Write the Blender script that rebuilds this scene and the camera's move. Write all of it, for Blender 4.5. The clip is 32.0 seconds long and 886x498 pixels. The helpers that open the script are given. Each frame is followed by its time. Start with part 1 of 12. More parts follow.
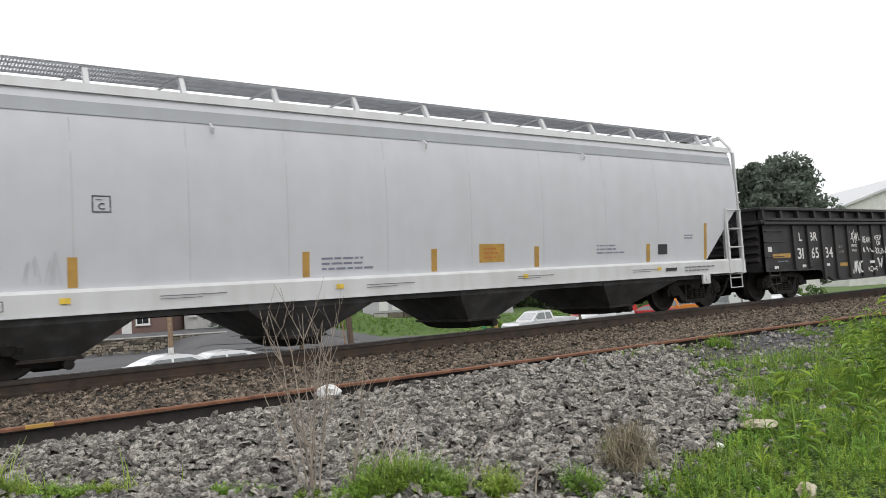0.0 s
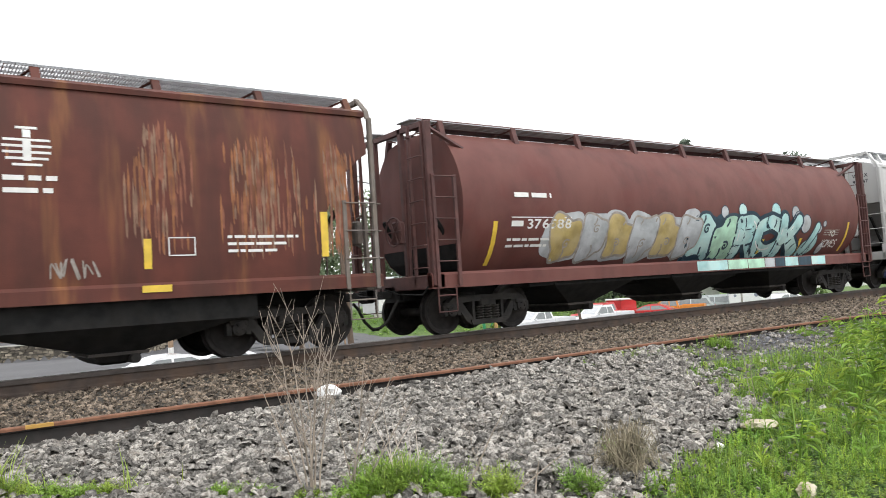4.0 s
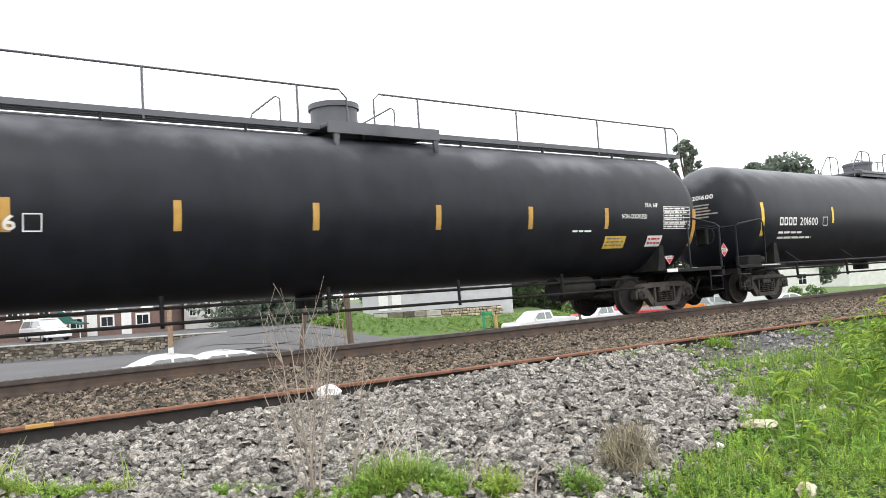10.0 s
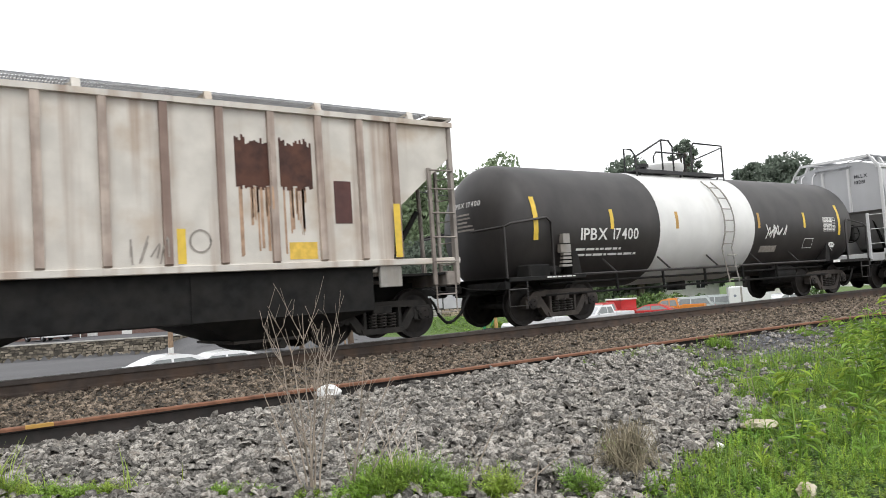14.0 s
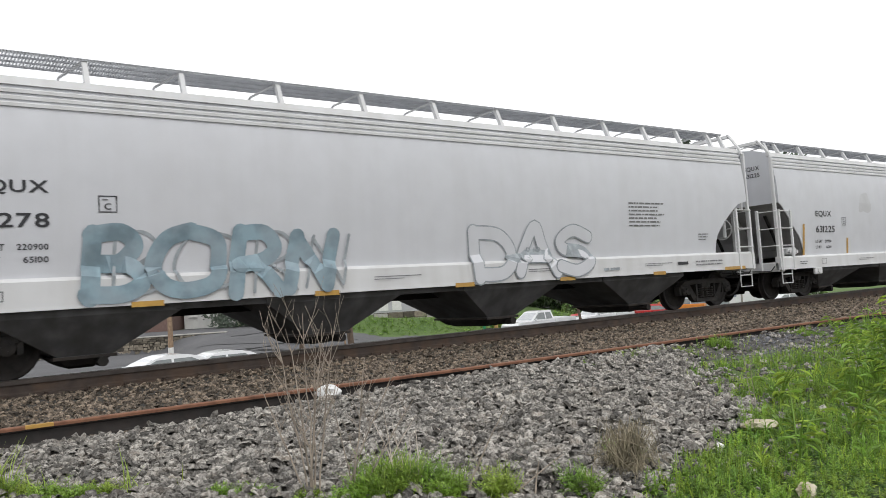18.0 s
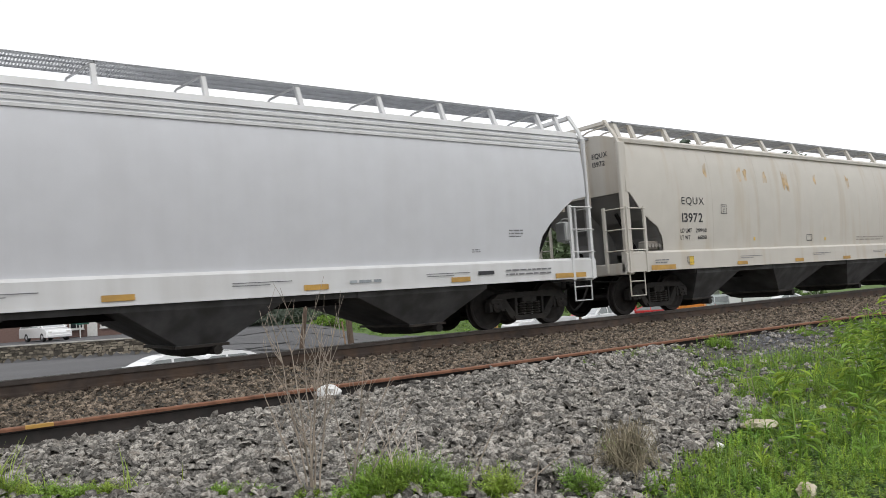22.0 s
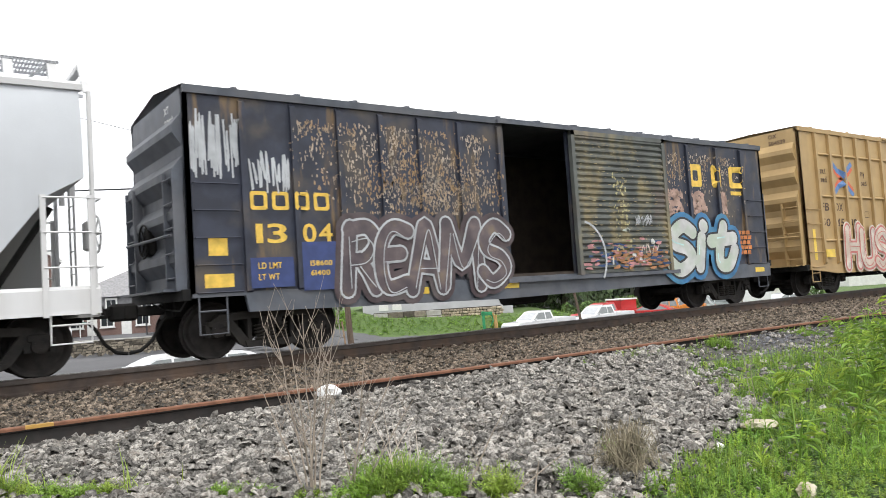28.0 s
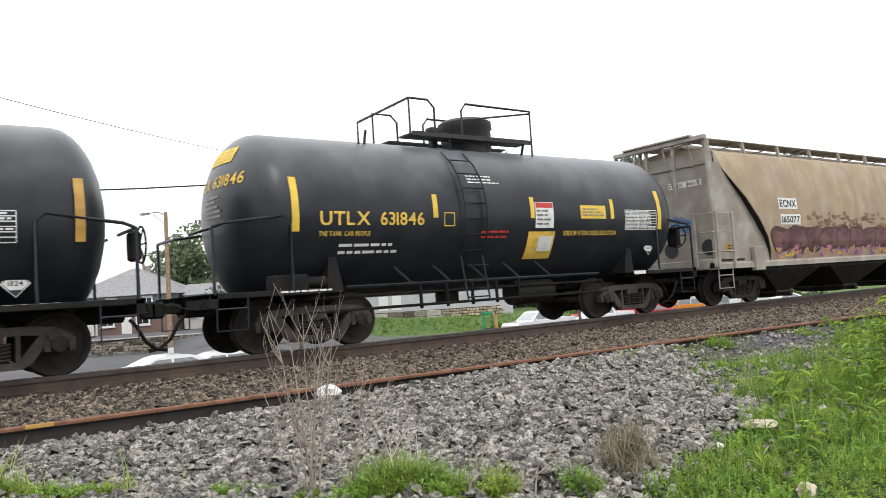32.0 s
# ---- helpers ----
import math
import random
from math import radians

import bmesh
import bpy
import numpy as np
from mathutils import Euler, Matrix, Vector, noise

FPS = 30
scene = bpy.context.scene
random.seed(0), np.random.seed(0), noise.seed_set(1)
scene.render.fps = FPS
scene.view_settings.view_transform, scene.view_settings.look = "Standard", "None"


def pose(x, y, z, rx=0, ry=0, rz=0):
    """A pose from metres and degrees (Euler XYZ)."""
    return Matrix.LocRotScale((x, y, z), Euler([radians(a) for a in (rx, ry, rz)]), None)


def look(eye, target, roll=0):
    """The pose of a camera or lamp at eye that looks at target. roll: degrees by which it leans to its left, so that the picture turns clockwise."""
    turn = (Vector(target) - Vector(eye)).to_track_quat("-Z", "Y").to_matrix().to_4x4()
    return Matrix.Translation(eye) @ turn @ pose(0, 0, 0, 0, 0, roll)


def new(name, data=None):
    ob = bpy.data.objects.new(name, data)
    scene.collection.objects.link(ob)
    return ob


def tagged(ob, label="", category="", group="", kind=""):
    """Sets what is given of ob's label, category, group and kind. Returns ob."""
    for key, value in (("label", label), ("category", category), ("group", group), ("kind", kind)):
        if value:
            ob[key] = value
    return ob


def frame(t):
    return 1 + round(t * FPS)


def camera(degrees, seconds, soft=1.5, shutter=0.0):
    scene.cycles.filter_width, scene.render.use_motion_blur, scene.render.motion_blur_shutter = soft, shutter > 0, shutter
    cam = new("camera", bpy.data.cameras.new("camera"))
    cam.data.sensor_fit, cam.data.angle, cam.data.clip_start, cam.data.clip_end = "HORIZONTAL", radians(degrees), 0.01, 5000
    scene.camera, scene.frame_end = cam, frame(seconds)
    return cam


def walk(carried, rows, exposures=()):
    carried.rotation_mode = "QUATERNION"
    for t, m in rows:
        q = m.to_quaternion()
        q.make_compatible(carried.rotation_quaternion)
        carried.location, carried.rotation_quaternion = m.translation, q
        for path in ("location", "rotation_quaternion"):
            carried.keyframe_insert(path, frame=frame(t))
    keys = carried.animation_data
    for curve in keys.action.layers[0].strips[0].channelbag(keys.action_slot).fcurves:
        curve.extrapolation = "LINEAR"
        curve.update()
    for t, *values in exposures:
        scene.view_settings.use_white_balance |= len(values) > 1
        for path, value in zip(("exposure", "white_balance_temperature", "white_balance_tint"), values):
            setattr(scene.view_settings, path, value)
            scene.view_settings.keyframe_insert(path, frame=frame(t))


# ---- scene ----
# Camera: stands still beside the track, a little above the rail.
cam = camera(60.81, 32.0, soft=0.6, shutter=0.06)
EYE = Vector((0.0, -12.885, 0.813))
YAW, TILT, ROLL = radians(36.14), radians(3.324), -3.803
AIM = EYE + Vector((math.sin(YAW) * math.cos(TILT), math.cos(YAW) * math.cos(TILT), math.sin(TILT)))
STILL = look(EYE, AIM, ROLL)
walk(cam, [(0.0, STILL), (32.0, STILL)],
     [(0.0, 0.1), (1.0, 0.13), (2.0, -0.25), (2.6, 0.05), (3.0, 0.62), (3.5, 0.7), (5.5, 0.7), (6.0, 0.42), (7.0, 0.4), (8.0, 0.42), (9.0, 0.45), (10.0, 0.92), (12.0, 0.92), (13.0, 0.68), (14.0, 0.45), (17.0, 0.35), (18.0, 0.16), (19.0, 0.14), (20.0, 0.2), (21.0, 0.22), (22.0, 0.08), (24.0, 0.35), (25.0, 0.22), (27.5, 0.35), (28.0, 0.7), (28.5, 1.2), (29.0, 1.35), (30.0, 1.3), (30.5, 0.7), (31.0, 0.62), (32.0, 0.47)])

# Light: an overcast, nearly white sky and a soft, weak sun.
SUN_UP, SUN_TURN = radians(55), radians(200)
world = bpy.data.worlds.new("overcast_sky")
scene.world = world
world.use_nodes = True
wn, wl = world.node_tree.nodes, world.node_tree.links
wn.clear()
w_out, w_bg = wn.new("ShaderNodeOutputWorld"), wn.new("ShaderNodeBackground")
w_sky, w_mix, w_add = wn.new("ShaderNodeTexSky"), wn.new("ShaderNodeMix"), wn.new("ShaderNodeMix")
w_sky.sky_type, w_sky.sun_disc, w_sky.sun_elevation, w_sky.sun_rotation = "NISHITA", False, SUN_UP, SUN_TURN
w_co, w_no, w_ramp = wn.new("ShaderNodeTexCoord"), wn.new("ShaderNodeTexNoise"), wn.new("ShaderNodeValToRGB")
w_no.inputs["Scale"].default_value, w_no.inputs["Detail"].default_value = 2.2, 5
w_ramp.color_ramp.elements[0].position, w_ramp.color_ramp.elements[0].color = 0.3, (0.90, 0.92, 0.96, 1)
w_ramp.color_ramp.elements[1].position, w_ramp.color_ramp.elements[1].color = 0.62, (1.0, 1.0, 1.0, 1)
w_mix.data_type, w_mix.inputs[0].default_value = "RGBA", 0.97
w_scale = wn.new("ShaderNodeVectorMath")
w_scale.operation = "SCALE"
w_scale.inputs[3].default_value = 0.1
wl.new(w_co.outputs["Generated"], w_no.inputs["Vector"])
wl.new(w_no.outputs["Fac"], w_ramp.inputs["Fac"])
wl.new(w_sky.outputs["Color"], w_scale.inputs[0])
wl.new(w_scale.outputs[0], w_mix.inputs[6])
wl.new(w_ramp.outputs["Color"], w_mix.inputs[7])
wl.new(w_mix.outputs[2], w_bg.inputs["Color"])
wl.new(w_bg.outputs["Background"], w_out.inputs["Surface"])
w_bg.inputs["Strength"].default_value = 1.12
sun = new("sun", bpy.data.lights.new("sun", "SUN"))
sun.data.energy, sun.data.angle, sun.data.color = 0.7, radians(20), (1.0, 0.97, 0.92)
sun.matrix_world = look((0, 0, 60), (0, 0, 0)) @ Matrix.Identity(4)
sun.rotation_euler = (radians(35), 0, radians(-15))


# ---- materials ----
def shade(name, col, rough=0.6, metal=0.0, var=0.12, scale=6.0, bump=0.0, bscale=60.0, second=None, amount=0.5,
          edge=0.5, soft=0.15, stretch=(1, 1, 1), third=None, third_amount=0.45, third_scale=1.2, third_stretch=(1, 1, 1), island=0.0, object_random=0.0, coat=0.0, thin=0.0, spec=0.5, dust_sheen=None):
    """A procedural surface: a base colour with fine and broad variation, a second colour in patches and a third in broad
    ones or streaks (stretch), fine relief."""
    m = bpy.data.materials.new(name)
    m.use_nodes = True
    n, l = m.node_tree.nodes, m.node_tree.links
    b = n["Principled BSDF"]
    b.inputs["Roughness"].default_value, b.inputs["Metallic"].default_value = rough, metal
    b.inputs["Specular IOR Level"].default_value = spec
    if coat:
        b.inputs["Coat Weight"].default_value = coat
    co = n.new("ShaderNodeTexCoord")

    def field(sc, st, detail=6):
        mp, t = n.new("ShaderNodeMapping"), n.new("ShaderNodeTexNoise")
        mp.inputs["Scale"].default_value = st
        t.inputs["Scale"].default_value, t.inputs["Detail"].default_value = sc, detail
        l.new(co.outputs["Object"], mp.inputs["Vector"])
        l.new(mp.outputs["Vector"], t.inputs["Vector"])
        return t.outputs["Fac"]

    def mix(a, bcol, fac, mode="MIX"):
        x = n.new("ShaderNodeMix")
        x.data_type, x.blend_type = "RGBA", mode
        for sock, val in ((x.inputs[0], fac), (x.inputs[6], a), (x.inputs[7], bcol)):
            if hasattr(val, "links"):
                l.new(val, sock)
            else:
                sock.default_value = val if isinstance(val, float) else (*val, 1)
        return x.outputs[2]

    def step(fac, lo, hi, top=1.0):
        r = n.new("ShaderNodeMapRange")
        r.interpolation_type = "SMOOTHSTEP"
        r.inputs["From Min"].default_value, r.inputs["From Max"].default_value = lo, hi
        r.inputs["To Max"].default_value = top
        l.new(fac, r.inputs["Value"])
        return r.outputs["Result"]

    dark = tuple(c * (1 - var) for c in col)
    lite = tuple(min(1, c * (1 + var)) for c in col)
    out = mix(dark, lite, step(field(scale, (1, 1, 1)), 0.3, 0.7))
    if third:
        out = mix(out, third, step(field(third_scale, third_stretch, 4), 1 - third_amount - 0.12, 1 - third_amount + 0.16))
    if second:
        out = mix(out, second, step(field(scale * 0.6, stretch, 8), edge - soft, edge + soft, amount))
    if dust_sheen:
        # settled dust and sky sheen, painted in by height: (colour, height where it begins, height where it is thick,
        # share)
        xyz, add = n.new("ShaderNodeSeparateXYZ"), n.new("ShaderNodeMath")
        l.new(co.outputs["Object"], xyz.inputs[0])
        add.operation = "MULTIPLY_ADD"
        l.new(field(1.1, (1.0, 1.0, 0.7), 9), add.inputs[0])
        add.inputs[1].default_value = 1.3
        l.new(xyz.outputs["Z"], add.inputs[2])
        out = mix(out, dust_sheen[0], step(add.outputs[0], dust_sheen[1] + 0.65, dust_sheen[2] + 0.65, dust_sheen[3]))
    if island or object_random:
        g = n.new("ShaderNodeNewGeometry").outputs["Random Per Island"] if island else n.new("ShaderNodeObjectInfo").outputs["Random"]
        k = island or object_random
        r = n.new("ShaderNodeMapRange")
        r.inputs["To Min"].default_value, r.inputs["To Max"].default_value = 1 - k, 1 + k
        l.new(g, r.inputs["Value"])
        v = n.new("ShaderNodeVectorMath")
        v.operation = "SCALE"
        l.new(out, v.inputs[0])
        l.new(r.outputs["Result"], v.inputs[3])
        out = v.outputs[0]
    l.new(out, b.inputs["Base Color"])
    if bump:
        bp = n.new("ShaderNodeBump")
        bp.inputs["Strength"].default_value, bp.inputs["Distance"].default_value = bump, 0.02
        l.new(field(bscale, (1, 1, 1), 3), bp.inputs["Height"])
        l.new(bp.outputs["Normal"], b.inputs["Normal"])
    if thin:
        tr, mx = n.new("ShaderNodeBsdfTranslucent"), n.new("ShaderNodeMixShader")
        mx.inputs[0].default_value = thin
        l.new(out, tr.inputs["Color"])
        l.new(b.outputs["BSDF"], mx.inputs[1])
        l.new(tr.outputs["BSDF"], mx.inputs[2])
        l.new(mx.outputs["Shader"], n["Material Output"].inputs["Surface"])
    return m


def paint(name, col, dirt=(0.25, 0.22, 0.18), amount=0.25, rough=0.5, edge=0.55, soft=0.2, third=None, third_amount=0.4, var=0.022):
    """Car paint with grime that has run down in streaks."""
    return shade(name, col, rough=rough, var=var, scale=2.0, second=dirt, amount=amount, edge=edge, soft=soft, stretch=(2.2, 2.2, 0.16),
                 third=third, third_amount=third_amount, third_scale=0.5, third_stretch=(1.6, 1, 0.35), bump=0.05, bscale=40)


BLACK = shade("black_paint", (0.013, 0.013, 0.016), 0.55, var=0.3, scale=3, second=(0.05, 0.045, 0.04), amount=0.35, stretch=(2, 2, 0.2), bump=0.04)
UNDER = shade("grimy_black_steel", (0.012, 0.012, 0.012), 0.75, var=0.35, scale=5, second=(0.03, 0.027, 0.024), amount=0.35, bump=0.08, spec=0.2)
# Truck and wheel steel are coloured darker for the deep shade under the cars.
TRUCK = shade("shade_dark_cast_steel", (0.02, 0.0188, 0.018), 0.85, var=0.3, scale=6, second=(0.04, 0.035, 0.03), amount=0.5, bump=0.12, spec=0.3)
TRUCK_DUSTY = shade("dusty_brown_cast_steel", (0.034, 0.029, 0.026), 0.85, var=0.3, scale=6, second=(0.07, 0.056, 0.046), amount=0.6, bump=0.12)
WHEEL = shade("grimy_shaded_wheel_steel", (0.02, 0.018, 0.0175), 0.75, 0.1, var=0.3, scale=8, second=(0.042, 0.035, 0.03), amount=0.4, spec=0.3)
RAILHEAD = shade("brown_greasy_rail_head", (0.06, 0.05, 0.045), 0.65, 0.15, var=0.3, scale=6, stretch=(0.2, 1, 1), second=(0.1, 0.075, 0.06), amount=0.4)
SPRING = shade("spring_steel", (0.035, 0.031, 0.028), 0.7, 0.2, var=0.25, scale=9)
RAIL = shade("rail_side_rust", (0.066, 0.05, 0.042), 0.85, 0.1, var=0.25, scale=5, second=(0.13, 0.08, 0.05), amount=0.5, bump=0.1)
RAILTOP = shade("worn_rail_head", (0.17, 0.155, 0.145), 0.5, 0.5, var=0.15, scale=9)
RUSTRAIL = shade("old_rusty_rail", (0.17, 0.075, 0.045), 0.9, var=0.3, scale=10, second=(0.26, 0.13, 0.075), amount=0.5, bump=0.2)
RUSTSIDE = shade("dark_rail_web", (0.016, 0.014, 0.013), 0.85, var=0.3, scale=10, second=(0.04, 0.026, 0.02), amount=0.3)
STONE = shade("grey_ballast", (0.18, 0.169, 0.153), 0.9, var=0.5, scale=60, bump=1.0, bscale=110, second=(0.47, 0.445, 0.405), amount=0.7, edge=0.52, soft=0.1, third=(0.26, 0.226, 0.19), third_amount=0.4, third_scale=7, island=0.64)
STONE_BROWN = shade("rusty_ballast", (0.115, 0.094, 0.074), 0.92, var=0.5, scale=55, bump=1.0, bscale=110, second=(0.33, 0.265, 0.2), amount=0.7, edge=0.52, soft=0.1, third=(0.22, 0.16, 0.11), third_amount=0.4, third_scale=7, island=0.68)
STONE_PALE = shade("pale_stone", (0.44, 0.37, 0.26), 0.85, var=0.22, scale=9, bump=0.6, bscale=60, second=(0.62, 0.57, 0.47), amount=0.7)
SOIL = shade("stony_soil", (0.05, 0.046, 0.04), 0.95, var=0.3, scale=20, bump=0.6, bscale=50, second=(0.11, 0.1, 0.09), amount=0.6, third=(0.05, 0.052, 0.035), third_scale=0.6)
TIE = shade("weathered_tie_wood", (0.085, 0.068, 0.054), 0.95, var=0.3, scale=8, stretch=(1, 0.1, 1), second=(0.16, 0.135, 0.11), amount=0.5, bump=0.3)
ASPHALT = shade("patched_asphalt", (0.105, 0.105, 0.11), 0.9, var=0.12, scale=30, bump=0.2, bscale=120, second=(0.075, 0.075, 0.08), amount=0.5, third=(0.135, 0.135, 0.14), third_scale=0.25)
TAR = shade("crack_tar", (0.02, 0.02, 0.022), 0.6, var=0.2)
LAWN = shade("mown_grass", (0.095, 0.145, 0.045), 0.95, var=0.35, scale=16, bump=0.5, bscale=60, second=(0.12, 0.2, 0.045), amount=0.6, third=(0.06, 0.11, 0.03), third_scale=0.4)
BLADE = shade("grass_blades", (0.25, 0.38, 0.07), 0.55, var=0.3, scale=3, island=0.45, second=(0.42, 0.5, 0.1), amount=0.55, thin=0.45)
WEED = shade("weed_leaves", (0.17, 0.3, 0.05), 0.5, var=0.3, scale=2.5, island=0.5, second=(0.31, 0.44, 0.07), amount=0.55, thin=0.4)
VERGE = shade("mossy_verge_soil", (0.075, 0.11, 0.035), 0.95, var=0.4, scale=40, bump=0.8, bscale=70, second=(0.12, 0.17, 0.045), amount=0.6)
WEED_DARK = shade("deep_green_leaves", (0.1, 0.2, 0.042), 0.5, var=0.3, scale=2.5, island=0.5, second=(0.17, 0.28, 0.05), amount=0.5, thin=0.35)
WEED_LIGHT = shade("yellow_green_leaves", (0.36, 0.47, 0.07), 0.5, var=0.25, scale=2.5, island=0.4, second=(0.24, 0.38, 0.06), amount=0.5, thin=0.45)
DRY = shade("dead_stalks", (0.5, 0.44, 0.38), 0.9, var=0.25, scale=8, island=0.35)
# Distance haze is mixed into both leaf colours, so they run pale and grey.
LEAF = shade("hazy_tree_leaves", (0.2, 0.26, 0.15), 0.7, var=0.3, scale=1.0, island=0.35, second=(0.25, 0.31, 0.19), amount=0.5, thin=0.5)
LEAF_DARK = shade("hazy_dark_tree_leaves", (0.15, 0.185, 0.145), 0.75, var=0.3, scale=1.0, island=0.35, second=(0.19, 0.23, 0.18), amount=0.4, thin=0.5)
BARK = shade("bark", (0.09, 0.075, 0.06), 0.95, var=0.3, scale=8, bump=0.5)
GRATE = shade("galvanised_grating", (0.42, 0.43, 0.45), 0.55, 0.4, var=0.1)
WHITE = shade("white_lettering", (0.74, 0.74, 0.72), 0.6, var=0.08)
INK = shade("black_lettering", (0.03, 0.03, 0.035), 0.6, var=0.15)
PRINT = shade("fine_print_grey", (0.17, 0.17, 0.18), 0.6, var=0.15)
ORANGEINK = shade("burnt_orange_print", (0.5, 0.16, 0.04), 0.6, var=0.1)
BEARING = shade("blue_bearing_cap", (0.025, 0.035, 0.1), 0.5, var=0.2, scale=9)
FADED = shade("faded_lettering", (0.32, 0.29, 0.26), 0.7, var=0.2, scale=9)
SMALLPRINT = shade("small_grey_print", (0.17, 0.17, 0.17), 0.7, var=0.2, scale=9)
PALEMARK = shade("greyed_white_marking", (0.4, 0.4, 0.39), 0.7, var=0.15, scale=9)
BLUEGREY = shade("blue_grey_lettering", (0.2, 0.22, 0.28), 0.6, var=0.1)
YELLOW = shade("yellow_reflector", (0.72, 0.5, 0.06), 0.45, var=0.12, scale=5)
AMBER = shade("amber_reflector", (0.50, 0.29, 0.06), 0.5, var=0.12, scale=5, second=(0.3, 0.18, 0.06), amount=0.4)
GOLD = shade("yellow_lettering", (0.72, 0.48, 0.08), 0.6, var=0.15, scale=8)
RED = shade("red_paint", (0.5, 0.035, 0.03), 0.5, var=0.12)
BLUE = shade("blue_paint", (0.03, 0.05, 0.16), 0.5, var=0.15)
STALK = shade("grey_brown_stalks", (0.29, 0.245, 0.2), 0.9, var=0.3, scale=8, island=0.35)
PEBBLE = shade("dark_pebbles", (0.15, 0.15, 0.165), 0.9, var=0.3, scale=20, bump=0.3, island=0.4)


# ---- mesh building ----
class Shape:
    """Collects vertices and faces of one mesh."""

    def __init__(self):
        self.v, self.f = [], []

    def add(self, vs, fs):
        k = len(self.v)
        self.v += [tuple(p) for p in vs]
        self.f += [tuple(i + k for i in f) for f in fs]
        return self

    def box(self, x0, x1, y0, y1, z0, z1, c=0.0):
        if c <= 0:
            vs = [(x, y, z) for z in (z0, z1) for x, y in ((x0, y0), (x1, y0), (x1, y1), (x0, y1))]
            return self.add(vs, [(3, 2, 1, 0), (4, 5, 6, 7), (0, 1, 5, 4), (1, 2, 6, 5), (2, 3, 7, 6), (3, 0, 4, 7)])
        c = min(c, (x1 - x0) / 3, (y1 - y0) / 3, (z1 - z0) / 3)

        def ring(z, e):
            a, b, d, g = x0 + e, x1 - e, y0 + e, y1 - e
            return [(a + c, d, z), (b - c, d, z), (b, d + c, z), (b, g - c, z), (b - c, g, z), (a + c, g, z), (a, g - c, z), (a, d + c, z)]
        return self.loft([ring(z0, c), ring(z0 + c, 0), ring(z1 - c, 0), ring(z1, c)])

    def loft(self, rings, caps=True, closed=True):
        n = len(rings[0])
        vs = [p for r in rings for p in r]
        fs = []
        for i in range(len(rings) - 1):
            for j in range(n if closed else n - 1):
                k = (j + 1) % n
                fs.append((i * n + j, i * n + k, (i + 1) * n + k, (i + 1) * n + j))
        if caps:
            fs.append(tuple(range(n))[::-1])
            fs.append(tuple((len(rings) - 1) * n + j for j in range(n)))
        return self.add(vs, fs)

    def prism(self, poly, y0, y1):
        """A polygon in x and z, drawn out along y."""
        return self.loft([[(x, y0, z) for x, z in poly], [(x, y1, z) for x, z in poly]])

    def prism_x(self, poly, x0, x1):
        return self.loft([[(x0, y, z) for y, z in poly], [(x1, y, z) for y, z in poly]])

    def cyl(self, p, q, r, n=10, r2=None, caps=True):
        p, q = Vector(p), Vector(q)
        a = (q - p).normalized()
        u = a.orthogonal().normalized()
        w = a.cross(u)
        r2 = r if r2 is None else r2
        return self.loft([[o + (u * math.cos(t) + w * math.sin(t)) * s for t in [k * 2 * math.pi / n for k in range(n)]] for o, s in ((p, r), (q, r2))], caps)

    def tube(self, pts, r, n=6):
        pts = [Vector(p) for p in pts]
        rings, u = [], None
        for i, p in enumerate(pts):
            a = (pts[min(i + 1, len(pts) - 1)] - pts[max(i - 1, 0)]).normalized()
            u = (u - a * u.dot(a)).normalized() if u is not None and (u - a * u.dot(a)).length > 1e-4 else a.orthogonal().normalized()
            w = a.cross(u)
            s = r[i] if isinstance(r, (list, tuple)) else r
            rings.append([p + (u * math.cos(k * 2 * math.pi / n) + w * math.sin(k * 2 * math.pi / n)) * s for k in range(n)])
        return self.loft(rings)

    def turned(self, prof, n=24, axis="y", centre=(0, 0, 0)):
        """A profile of (along, radius) turned round an axis."""
        rings = []
        for a, r in prof:
            ring = []
            for k in range(n):
                c, s = math.cos(k * 2 * math.pi / n) * r, math.sin(k * 2 * math.pi / n) * r
                d = {"y": (c, a, s), "x": (a, c, s), "z": (c, s, a)}[axis]
                ring.append(tuple(i + j for i, j in zip(centre, d)))
            rings.append(ring)
        return self.loft(rings)

    def mesh(self, name, mat, smooth=None):
        me = bpy.data.meshes.new(name)
        me.from_pydata(self.v, [], self.f)
        me.materials.append(mat)
        if smooth:
            me.shade_smooth()
            me.set_sharp_from_angle(angle=radians(smooth))
        me.update()
        return me


def part(name, shape, material, parent, label="", smooth=None, at=None):
    """One mesh object under a thing or a part."""
    ob = new(name, shape if isinstance(shape, bpy.types.Mesh) else shape.mesh(name, material, smooth))
    ob.parent = parent
    if at is not None:
        ob.matrix_local = at
    if label:
        ob["label"] = label
    return ob


def thing(name, label, category, m=None, group="", kind="", shape=None, material=None, smooth=None):
    ob = new(name, shape.mesh(name, material, smooth) if shape else None)
    if m is not None:
        ob.matrix_world = m
    return tagged(ob, label, category, group, kind)


